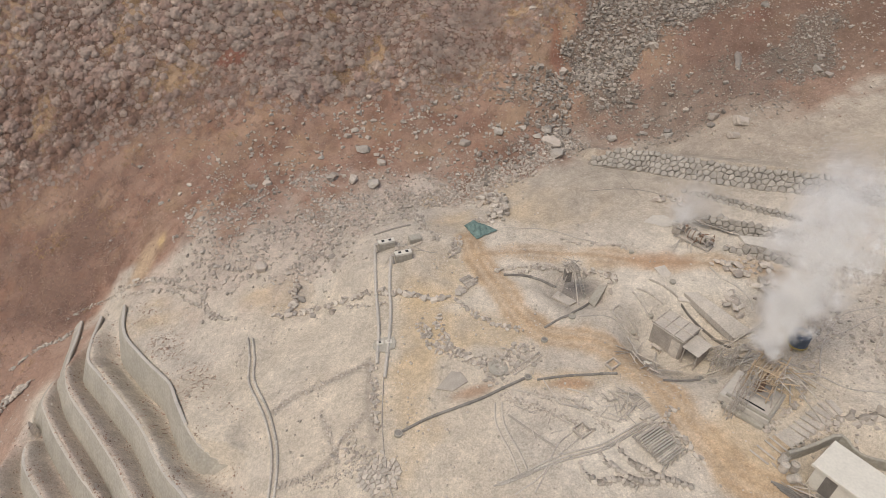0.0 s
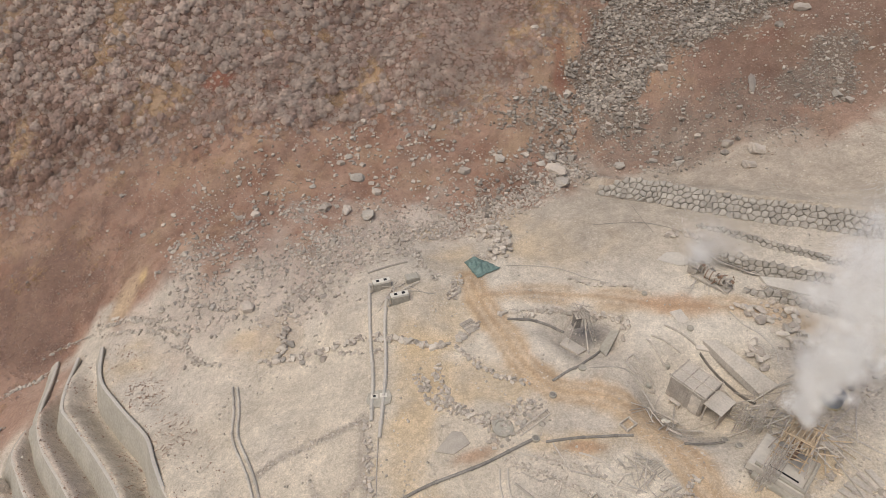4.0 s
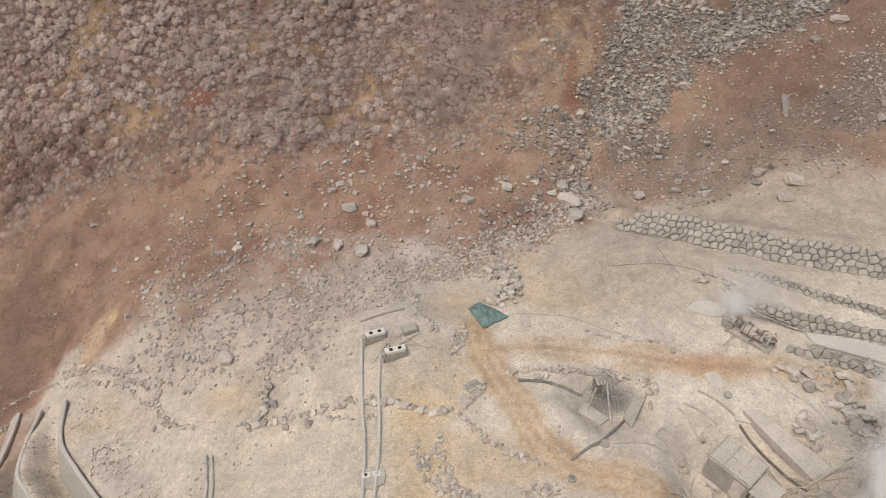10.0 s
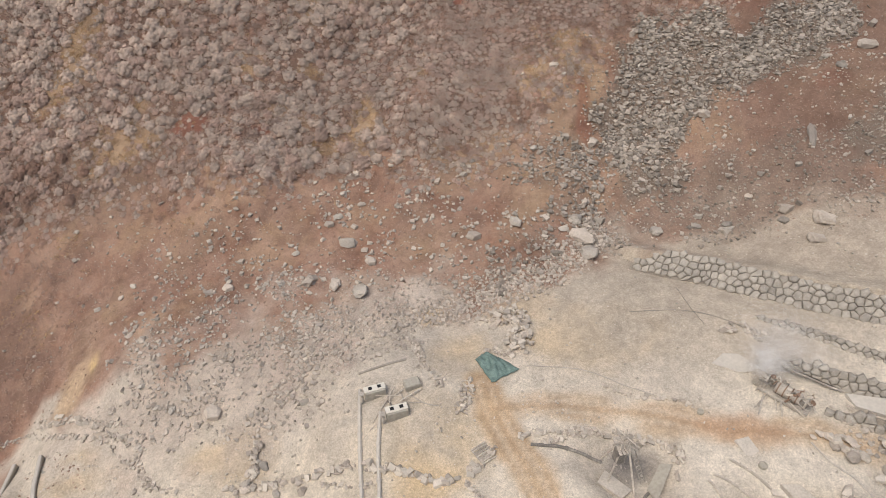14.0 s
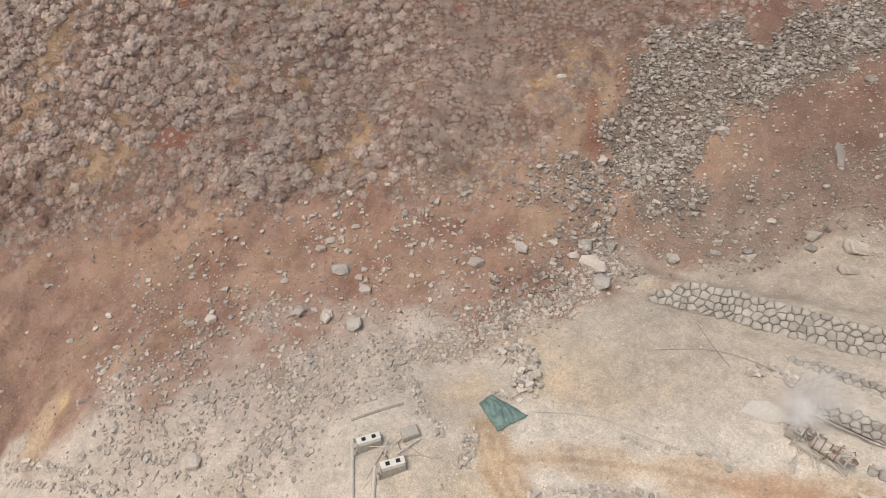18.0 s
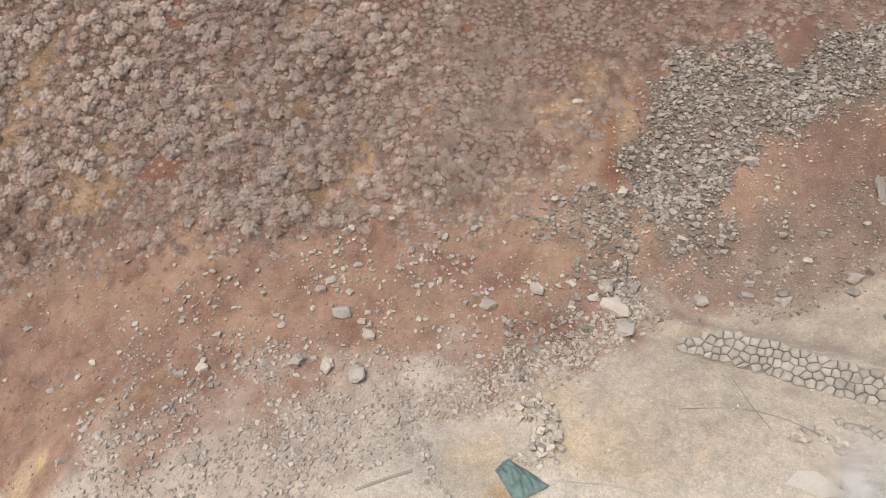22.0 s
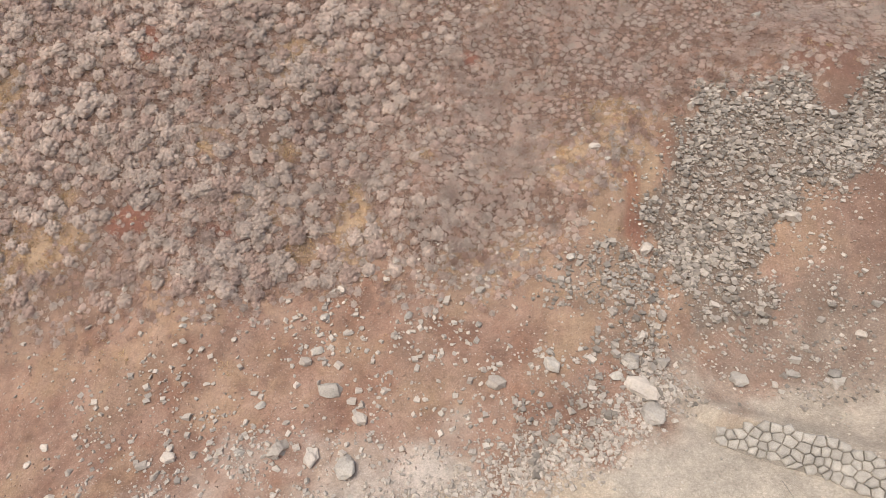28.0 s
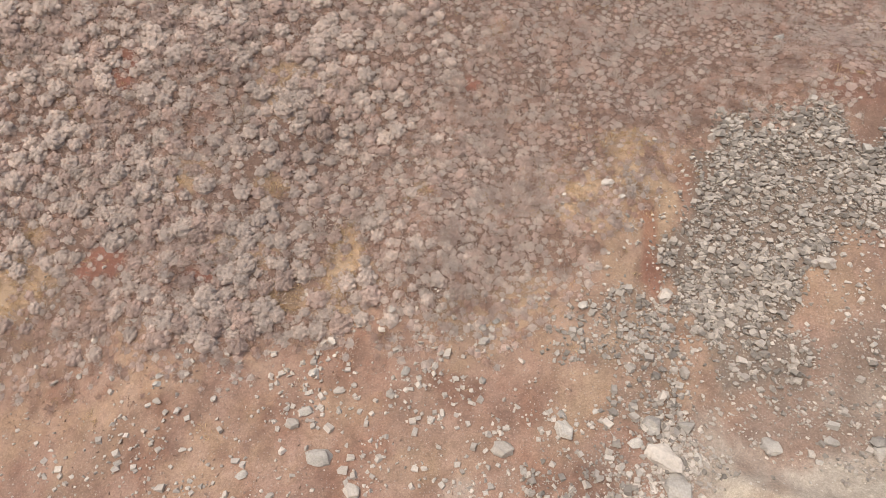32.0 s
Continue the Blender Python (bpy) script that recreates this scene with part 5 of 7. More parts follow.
def spaced(count, x0, x1, y0, y1, gap, chance):
    """Random places no nearer to one another than gap(x, y)."""
    x, y = rng.uniform(x0, x1, count), rng.uniform(y0, y1, count)
    ok = rng.random(count) < chance(x, y)
    x, y = x[ok], y[ok]
    near, cells, out = gap(x, y), {}, []
    for i in range(len(x)):
        c = (int(x[i] // 2), int(y[i] // 2))
        if all((x[i] - x[j]) ** 2 + (y[i] - y[j]) ** 2 > near[i] ** 2 for a in (-1, 0, 1) for b in (-1, 0, 1) for j in cells.get((c[0] + a, c[1] + b), ())):
            cells.setdefault(c, []).append(i)
            out.append(i)
    return x[out], y[out]


def big_share(x, y):
    return smooth(-1, -12, x + (fractal(x, y, 6.0, 3, 91) - 0.5) * 20)


def incline(x, y):
    """Rise of the ground per metre along x and y."""
    return (ground_z(x + 0.6, y) - ground_z(x - 0.6, y)) / 1.2, (ground_z(x, y + 0.6) - ground_z(x, y - 0.6)) / 1.2


def on_slope(x, y, turn):
    """A frame on the ground that leans out with the slope."""
    gx, gy = incline(np.array([x]), np.array([y]))
    up = Vector((-0.85 * gx[0], -0.85 * gy[0], 1)).normalized()
    return Matrix.Translation((x, y, gz(x, y))) @ Vector((0, 0, 1)).rotation_difference(up).to_matrix().to_4x4() @ Matrix.Rotation(radians(turn), 4, "Z")


bx, by = spaced(26000, -69, 4, 37, 79, lambda x, y: 0.76 + 0.56 * ripple(x, y, 5.0, 5), lambda x, y: smooth(-0.5, 3.0, scrub_edge(x, y)) * (1 - 0.97 * openness(x, y)) * (0.03 + 0.97 * big_share(x, y)))
size = (1.1 + 1.4 * rng.random(len(bx)) ** 1.5) * (0.8 + 0.4 * ripple(bx, by, 7.0, 6)) * (0.6 + 0.4 * big_share(bx, by))
near = np.argsort(np.hypot(bx + 20, by - 52))
models = [shrub_model(k, GREY_TWIG if k % 3 else ROSE_TWIG) for k in range(6)]
single = near[:270]
for n, i in enumerate(single):
    m = on_slope(bx[i], by[i], n * 77.0)
    if n < 6:
        ob = models[n]
        ob.matrix_basis = m @ Matrix.Diagonal((size[i], size[i], size[i] * 0.75, 1))
    else:
        ob = copy_thing(models[n % 6], m)
        ob.scale = (size[i], size[i], size[i] * 0.75)


def planted(name, shapes, x, y, size, mat, label):
    v, f = scatter(shapes, np.stack([x, y, ground_z(x, y)], -1), size, 0.75, 0.5, False, incline(x, y))
    return joined(name, mat, v, f, 3, label, "shrubs")


rest = near[270:]
tone = rng.random(len(rest)) + 0.5 * smooth(-38, -52, bx[rest]) * smooth(52, 44, by[rest]) + 0.5 * (fractal(bx[rest], by[rest], 9.0, 2, 95) - 0.5)
for lo, hi, mat, words in ((-1, 0.6, GREY_TWIG, "bare grey shrubs covering the upper slope"), (0.6, 1.05, ROSE_TWIG, "bare brownish shrubs covering the upper slope"), (1.05, 3, BROWN_TWIG, "dark brown bare shrubs covering the gully slope")):
    k = rest[(tone >= lo) & (tone < hi)]
    planted("shrub_cover", COVER, bx[k], by[k], size[k], mat, words)
tx, ty = spaced(100000, -69, 58, 35, 79, lambda x, y: 0.34 + 0.24 * ripple(x, y, 4.0, 7), lambda x, y: smooth(-3.5, 2, scrub_edge(x, y)) * (1 - 0.85 * openness(x, y)) * (0.5 + 0.5 * (1 - big_share(x, y))))
tsize = (0.75 + 0.75 * rng.random(len(tx)) ** 1.6) * (0.8 + 0.4 * ripple(tx, ty, 6.0, 8))
pick = rng.random(len(tx)) * 0.8 + 0.6 * (fractal(tx, ty, 5.0, 2, 93) - 0.4)
for lo, hi, mat, words in ((-1, 0.36, GREY_TWIG, "small bare grey bushes on the brown slope"), (0.36, 0.68, ROSE_TWIG, "small bare reddish-grey bushes on the slope"), (0.68, 2, BROWN_TWIG, "small dark brown dry bushes on the slope")):
    k = (pick >= lo) & (pick < hi)
    planted("brush", PUFFS, tx[k], ty[k], tsize[k], mat, words)
wx, wy = spaced(9000, -66, 56, 40, 79, lambda x, y: 0.9 + 0 * x, lambda x, y: smooth(0, 3, scrub_edge(x, y)) * (1 - 0.8 * openness(x, y)))
planted("twiggy_brush", THIN, wx, wy, 0.9 + 0.9 * rng.random(len(wx)) ** 2, GREY_TWIG, "open pale twigs of leafless bushes on the slope")


def tufts(name, count, chance, mat, label, low, high, box=(-74, 60, 33, 80)):
    x, y = rng.uniform(box[0], box[1], count), rng.uniform(box[2], box[3], count)
    k = rng.random(count) < chance(x, y)
    return planted(name, SMALL, x[k], y[k], rng.uniform(low, high, k.sum()), mat, label)


tufts("dry_grass", 30000, lambda x, y: np.maximum.reduce([patch(x, y, *g) for g in CLEARINGS]) * 0.95 + 0.16 * smooth(-7, 0, scrub_edge(x, y)) * clumped(x, y, 88, 0.48, 0.62), DRY_GRASS, "tufts of straw-coloured dry grass on the slope", 0.5, 1.1)
tufts("weeds", 14000, lambda x, y: smooth(-7, 1, scrub_edge(x, y)) * 0.5 * (1 - scree_amount(x, y)[0]) * (0.3 + clumped(x, y, 89)), BROWN_TWIG, "small brown dead weeds on red soil", 0.3, 0.7)


tufts("weeds", 9000, lambda x, y: smooth(1, 4, above_foot(x, y)) * smooth(-34, -44, x) * (0.15 + 0.6 * clumped(x, y, 90)), ROSE_TWIG, "sparse dry brush on the gully slope", 0.35, 0.9, (-74, -32, 4, 40))
tufts("dry_grass", 5000, lambda x, y: smooth(1, 4, above_foot(x, y)) * smooth(-36, -50, x) * clumped(x, y, 92, 0.5, 0.64), DRY_GRASS, "straw-coloured grass on the gully slope", 0.4, 0.9, (-74, -34, 4, 40))


def dead_bush(x, y, size, k):
    """A leafless bush of long forking pale branches."""
    r = random.Random(k)
    ob = thing("dead_bush", on_ground(x, y), "leafless pale bush of long forking twigs", "dead bush", "dead bushes")
    for n in range(16):
        a, e = r.uniform(0, 6.28), r.uniform(0.35, 1.3)
        w = Vector((math.cos(a) * math.cos(e), math.sin(a) * math.cos(e), math.sin(e)))
        mid, tip = w * size * 0.45 + Vector((0, 0, 0.05)), w * size * r.uniform(0.8, 1.0) + Vector((r.uniform(-0.1, 0.1), r.uniform(-0.1, 0.1), 0.1)) * size
        s = Shape().tube([(0, 0, -0.1), mid, tip], [0.03, 0.022, 0.01], 4, False)
        for _ in range(3):
            b = mid.lerp(tip, r.uniform(0.1, 0.8))
            s.tube([b, b + (w + Vector((r.uniform(-0.7, 0.7), r.uniform(-0.7, 0.7), r.uniform(-0.2, 0.5)))).normalized() * size * 0.35], [0.016, 0.008], 4, False)
        part("branch", s, GREY_TWIG, ob)


for k, (x, y, size) in enumerate(((8.1, 62.3, 1.5), (9.0, 60.8, 1.0), (-4.1, 47.0, 1.2), (0.5, 63.1, 1.2), (-9.7, 63.8, 1.3), (3.6, 67.1, 1.2), (15.2, 63.2, 0.9), (-12.9, 59.9, 1.2), (-8.0, 49.5, 0.9), (11.5, 56.1, 0.8))):
    dead_bush(x, y, size, k)

# ---- the works in the valley ----
def laid(points, lift=0.08, step=0.6):
    """Plan points draped on the ground."""
    c = curve(points, step)
    z = ground_z(c[:, 0], c[:, 1])
    return [(float(a), float(b), float(d) + lift) for (a, b), d in zip(c, z)]


def ground_pipe(name, points, radius, mat, label, category="pipe", piece=2.4, lift=None, group=""):
    """A pipeline of lengths with a collar at each joint."""
    pts = laid(points, radius * 0.7 if lift is None else lift)
    o = Vector(pts[0])
    top = thing(name, Matrix.Translation(o), label, category, group)
    n = max(2, int(piece / 0.6))
    for k in range(0, len(pts) - 1, n):
        run = [Vector(p) - o for p in pts[k:k + n + 1]]
        if len(run) > 1:
            part("length", Shape().tube(run, radius), mat, top)
            if k:
                part("collar", Shape().tube([run[0] - (run[1] - run[0]).normalized() * 0.1, run[0] + (run[1] - run[0]).normalized() * 0.1], radius * 1.3), mat, top)
    return top


def hose(name, points, radius, mat, label, lift=0.04, category="hose"):
    pts = laid(points, lift, 0.35)
    o = Vector(pts[0])
    ob = part(name, Shape().tube([Vector(p) - o for p in pts], radius, 6), mat, m=Matrix.Translation(o))
    return tagged(ob, label, category)


def kerb(name, points, label, wide=0.22, high=0.16, mat=CONCRETE, category="kerb", closed=False):
    line = curve(points, 0.5)
    z = ground_z(line[:, 0], line[:, 1])
    o = Vector((line[0][0], line[0][1], z[0]))
    s = wall_strip(line, z + high, z - 0.2, wide)
    s.v = [tuple(Vector(p) - o) for p in s.v]
    return tagged(part(name, s, mat, m=Matrix.Translation(o)), label, category)


def flat_slab(name, corners, label, mat=CONCRETE, thick=0.16, category="slab"):
    """A cast slab lying on the ground, its top a little uneven."""
    c = np.array(corners)
    o = Vector((*c.mean(0), gz(*c.mean(0))))
    s = Shape()
    top = [Vector((x, y, gz(x, y) + thick)) - o for x, y in corners]
    inner = [p * 0.97 + Vector((0, 0, 0.02)) for p in top]
    low = [p - Vector((0, 0, thick + 0.4)) for p in top]
    n = len(corners)
    s.add(low + top + inner, [list(range(n))[::-1]] + [[i, (i + 1) % n, n + (i + 1) % n, n + i] for i in range(n)]
          + [[n + i, n + (i + 1) % n, 2 * n + (i + 1) % n, 2 * n + i] for i in range(n)] + [[2 * n + i for i in range(n)]])
    return tagged(part(name, s, mat, m=Matrix.Translation(o)), label, category)


def shed():
    turn = math.degrees(math.atan2(0.78 - 3.24, 20.30 - 18.34))
    cx, cy, base = 20.4, 2.5, 0.5
    ob = thing("shed", pose(cx, cy, base, 0, 0, turn), "small dusty timber shed with a flat battened roof and lean-to porch", "shed")
    w, d, h = 3.05, 2.3, 2.2
    for y, name in ((-d / 2, "front_wall"), (d / 2, "back_wall")):
        s = Shape().box(w, 0.08, h, pose(0, y, 0), 0.01)
        wall = part(name, s, SHED_WALL, ob)
        for k in range(9):
            part("board", Shape().box(0.3, 0.03, h - 0.1, pose(-w / 2 + 0.2 + k * 0.33, y + (-0.055 if y < 0 else 0.055), 0.05), 0.01), SHED_WALL, wall)
    for x in (-w / 2, w / 2):
        part("end_wall", Shape().box(0.08, d - 0.1, h, pose(x, 0, 0), 0.01), SHED_WALL, ob)
    part("door", Shape().box(0.8, 0.06, 1.8, pose(0.9, -d / 2 - 0.1, 0.05), 0.02), DUSTY_WOOD, ob, "weathered plank door")
    for k in range(5):
        part("roof_sheet", Shape().box(w / 5 + 0.05, d + 0.3, 0.04, pose(-w / 2 + (k + 0.5) * w / 5, 0, h + 0.02 + 0.012 * (k % 2), 2.5, 0, 0), 0.01), ROOF_SHEET, ob)
    for y in (-d / 2 - 0.05, 0.0, d / 2 + 0.05):
        part("batten", Shape().box(w + 0.4, 0.09, 0.07, pose(0, y, h + 0.09 + 0.04 * y, 0, 0, 0), 0.02), DUSTY_WOOD, ob)
    for x in (-w / 2, -0.5, 0.5, w / 2):
        part("rafter", Shape().box(0.08, d + 0.4, 0.06, pose(x, 0, h + 0.15, 2.5, 0, 0), 0.02), DUSTY_WOOD, ob)
    for k in range(3):
        part("porch_sheet", Shape().box(0.55, d - 0.2, 0.04, pose(w / 2 + 0.32 + k * 0.5, -0.3, h - 0.35 - 0.02 * k, 2, 3, 0), 0.01), ROOF_SHEET, ob)
    for x, y in ((w / 2 + 1.5, -d / 2 - 0.2), (w / 2 + 1.5, d / 2 - 0.6), (w / 2 + 0.3, -d / 2 - 0.2), (w / 2 + 0.7, d / 2 - 0.6)):
        part("post", Shape().tube([(x, y, -0.3), (x, y, h - 0.4)], 0.06, 6), DUSTY_WOOD, ob)
    part("screen", Shape().box(0.06, 1.3, 1.4, pose(w / 2 + 1.45, -0.4, 0.0), 0.01), SHED_WALL, ob, "dusty board screen under the porch")
    part("bench", Shape().box(1.0, 0.35, 0.08, pose(-0.4, -d / 2 - 0.5, 0.35), 0.02), DUSTY_WOOD, ob)
    for x in (-0.8, 0.0):
        part("bench_leg", Shape().box(0.08, 0.3, 0.5, pose(x, -d / 2 - 0.5, -0.15)), DUSTY_WOOD, ob)


shed()


def scaffold(ob, w, d, h, levels, mat, lean=0.0, jitter=0.12):
    """Poles, ledgers and braces of a tied scaffold, each bar a part of ob."""
    r = random.Random(round(w * 100 + h * 10))
    xs, ys = (-w / 2, w / 2), (-d / 2, d / 2)
    for x in xs:
        for y in ys:
            part("pole", Shape().tube([(x, y, -0.3), (x * (1 - lean), y * (1 - lean), h + r.uniform(0.1, 0.6))], 0.055, 6), mat, ob)
    for k in range(levels):
        z, t = h * (k + 0.6) / levels, 1 - lean * (k + 0.6) / levels
        for y in ys:
            part("ledger", Shape().tube([(-w / 2 * t - r.uniform(0.1, 0.4), y * t, z + r.uniform(-jitter, jitter)), (w / 2 * t + r.uniform(0.1, 0.4), y * t, z + r.uniform(-jitter, jitter))], 0.045, 6), mat, ob)
        for x in xs:
            part("ledger", Shape().tube([(x * t, -d / 2 * t - r.uniform(0.1, 0.4), z + r.uniform(-jitter, jitter)), (x * t, d / 2 * t + r.uniform(0.1, 0.4), z)], 0.045, 6), mat, ob)
        for y in ys:
            part("brace", Shape().tube([(-w / 2 * t, y * t, z), (w / 2 * t, y * t, min(h, z + h / levels))], 0.04, 6), mat, ob)


def drill_rig():
    pad = thing("drill_pad", pose(23.68, -5.66, gz(23.68, -5.66) - 0.1, 0, 0, -45), "square dusty concrete drill pad with a sunken slot", "concrete pad")
    part("slab", Shape().box(3.7, 3.3, 0.75, pose(-0.2, 0, 0), 0.06), PALE_CONCRETE, pad)
    part("kerb", Shape().box(3.3, 0.22, 0.2, pose(0, -1.45, 0.75), 0.04), CONCRETE, pad)
    part("kerb", Shape().box(0.22, 2.9, 0.2, pose(1.5, 0.1, 0.75), 0.04), CONCRETE, pad)
    part("slot", Shape().box(1.9, 0.14, 0.03, pose(0.1, -0.9, 0.742)), DARK_HOLE, pad, "narrow dark slot in the concrete")
    part("step", Shape().box(3.0, 0.5, 0.3, pose(0, -1.9, 0.0), 0.04), CONCRETE, pad)
    part("pipe_edge", Shape().tube([(-1.7, -1.75, 0.05), (1.7, -1.75, 0.05)], 0.12), DARK_PIPE, pad)
    z = gz(23.68, -5.66) + 0.62
    rig = thing("drill_rig", pose(24.13, -5.01, z, 0, 0, -45), "ochre-stained timber scaffold over a steaming well head", "drill rig")
    scaffold(rig, 1.9, 1.9, 3.1, 4, STAINED_WOOD, 0.08)
    # a narrow ladder cage stands at the front of the scaffold
    for x in (-0.35, 0.05):
        for y in (-1.25, -0.95):
            part("cage_post", Shape().tube([(x, y, 0.1), (x + 0.03, y, 2.5)], 0.035, 6), DUSTY_WOOD, rig)
    for k in range(7):
        part("rung", Shape().tube([(-0.38, -1.25, 0.35 + 0.33 * k), (0.08, -1.25, 0.37 + 0.33 * k)], 0.028, 5), DUSTY_WOOD, rig)
    for x, y in ((-1.15, -0.3), (1.2, -0.9), (1.25, 0.5)):
        part("prop", Shape().tube([(x * 1.15, y * 1.3, 0.1), (x * 0.75, y * 0.8, 3.0)], 0.045, 6), DUSTY_WOOD, rig)
    for k in range(10):
        t = -0.95 + k * 0.21
        part("deck_pole", Shape().tube([(t, -1.3 - 0.2 * (k % 3), 2.55 + 0.03 * (k % 2)), (t + 0.1 * (k % 4) - 0.15, 0.9 + 0.25 * (k % 2), 2.6)], 0.04, 6), STAINED_WOOD if k % 3 else DUSTY_WOOD, rig)
    part("well_head", Shape().lathe([(0.34, 0), (0.36, 0.8), (0.25, 0.9), (0.25, 1.5), (0.42, 1.55), (0.42, 1.7), (0.2, 1.75)], 14), RUST, rig, "rusty steam well head")
    for k in range(5):
        part("plank", Shape().box(0.24, 2.2, 0.05, pose(-0.75 + k * 0.37, 0.1 * (k % 2), 2.0 + 0.02 * k, 0, 0, 4 * k - 8), 0.01), STAINED_WOOD, rig)
    for k in range(14):
        a, b = random.uniform(-1.3, 1.3), random.uniform(-1.3, 1.3)
        part("pole", Shape().tube([(a, b, random.uniform(1.2, 2.6)), (a + random.uniform(0.6, 2.2), b + random.uniform(-0.8, 0.8), random.uniform(1.4, 3.0))], 0.045, 6), STAINED_WOOD if k % 2 else DUSTY_WOOD, rig)
    for a, b in (((1.2, 0.6, 2.2), (4.6, -0.4, 0.6)), ((1.0, 1.0, 2.4), (4.9, 0.6, 0.9)), ((0.9, 1.2, 2.5), (4.0, 2.4, 1.2))):
        part("long_pole", Shape().tube([a, b], 0.05, 6), DUSTY_WOOD, rig)


drill_rig()


def lattice_mast(x, y, turn, high):
    ob = thing("lattice_mast", pose(x, y, gz(x, y), 0, 0, turn), "slim grey steel lattice mast beside the drill pad", "mast", "lattice masts")
    w = 0.42
    for a in (-w / 2, w / 2):
        for b in (-w / 2, w / 2):
            part("leg", Shape().tube([(a, b, -0.2), (a, b, high)], 0.035, 5), GREY_PIPE, ob)
    n = int(high / 0.5)
    for k in range(n):
        z = 0.2 + k * 0.5
        s = w / 2 * (1 if k % 2 else -1)
        part("rung", Shape().tube([(-w / 2, s, z), (w / 2, s, z)], 0.022, 5), GREY_PIPE, ob)
        part("brace", Shape().tube([(-s, -w / 2, z), (s, -w / 2, z + 0.5)], 0.022, 5), GREY_PIPE, ob)
        part("brace", Shape().tube([(-w / 2, -s, z), (-w / 2, s, z + 0.5)], 0.022, 5), GREY_PIPE, ob)


lattice_mast(21.3, -6.9, 15, 4.6)
lattice_mast(22.1, -6.7, 10, 5.0)
lattice_mast(22.5, -1.4, 30, 3.0)
lattice_mast(23.1, -2.2, 5, 3.2)


def clutter_poles(x, y, count, spread, label):
    ob = thing("pole_heap", on_ground(x, y), label, "poles", "pole heaps")
    for k in range(count):
        a, b = random.uniform(-spread, spread), random.uniform(-spread, spread)
        l, t = random.uniform(0.8, 2.6), random.uniform(0, 6.28)
        za = gz(x + a, y + b) - gz(x, y) + random.uniform(0.05, 0.5)
        c, d = a + l * math.cos(t), b + l * math.sin(t)
        part("pole", Shape().tube([(a, b, za), (c, d, gz(x + c, y + d) - gz(x, y) + random.uniform(0.05, 0.6))], random.uniform(0.03, 0.06), 6), DUSTY_WOOD if k % 3 else GREY_PIPE, ob)


clutter_poles(23.3, -0.2, 26, 1.3, "tangled heap of dusty poles and struts beside the shed")
clutter_poles(24.6, 0.8, 20, 1.0, "stacked dusty timbers behind the shed")
clutter_poles(24.7, -2.0, 18, 1.1, "tangle of dusty poles between shed and rig")
clutter_poles(16.6, 0.9, 14, 0.5, "pile of split poles beside the track")
clutter_poles(14.5, -5.0, 12, 0.8, "grey boards thrown down by the track")
clutter_poles(25.3, -12.9, 10, 0.6, "loose pipes beside the cream building")
clutter_poles(24.4, 13.6, 14, 0.9, "loose bars round the pump engine")
clutter_poles(26.2, -3.5, 14, 1.2, "loose dusty poles leaning by the drill rig")
clutter_poles(17.5, -1.0, 12, 0.7, "stack of broken planks and poles at the shed corner")
clutter_poles(7.9, -5.9, 8, 1.5, "a few loose poles among pipe trenches")
clutter_poles(13.8, -4.9, 12, 1.2, "scattered grey boards beside the ochre track")


def timber_tower():
    x, y = 12.1, 8.9
    ob = thing("timber_tower", on_ground(x, y, 12), "small bare timber tower with a leaning ladder over a pit", "tower")
    h = 3.2
    for a, b in ((-1.3, -0.9), (0.2, -2.6), (1.2, 0.9), (-0.9, 1.2)):
        part("leg", Shape().tube([(a, b, -0.3), (a * 0.22, b * 0.22, h)], 0.07, 6), DUSTY_WOOD, ob)
    for k in range(6):
        part("platform_plank", Shape().box(0.2, 1.5, 0.05, pose(-0.55 + k * 0.22, 0, h - 0.1, 0, 0, 5 * (k % 3) - 5), 0.01), DUSTY_WOOD, ob)
    for k in range(9):
        t = k * 0.7
        part("cross_pole", Shape().tube([(-0.9 * math.cos(t), -0.9 * math.sin(t), h + 0.1 + 0.06 * k), (1.0 * math.cos(t + 0.4), 1.0 * math.sin(t + 0.4), h + 0.15 + 0.05 * k)], 0.04, 6), DUSTY_WOOD, ob)
    part("hoist_drum", Shape().box(0.6, 0.6, 1.3, pose(-0.3, -0.1, h - 1.6), 0.04), DARK_PIPE, ob, "dark boxed hoist under the platform")
    for s in (-0.18, 0.18):
        part("ladder_rail", Shape().tube([(0.35 + s, 0.1 + s * 0.4, h + 0.2), (1.35 + s, -1.4 + s * 0.4, 0.0)], 0.04, 6), DUSTY_WOOD, ob)
    for k in range(12):
        t = (k + 0.6) / 13
        p = Vector((0.35, 0.1, h + 0.2)).lerp(Vector((1.35, -1.4, 0.0)), t)
        part("ladder_rung", Shape().tube([p - Vector((0.2, 0.08, 0)), p + Vector((0.2, 0.08, 0))], 0.025, 5), DUSTY_WOOD, ob)


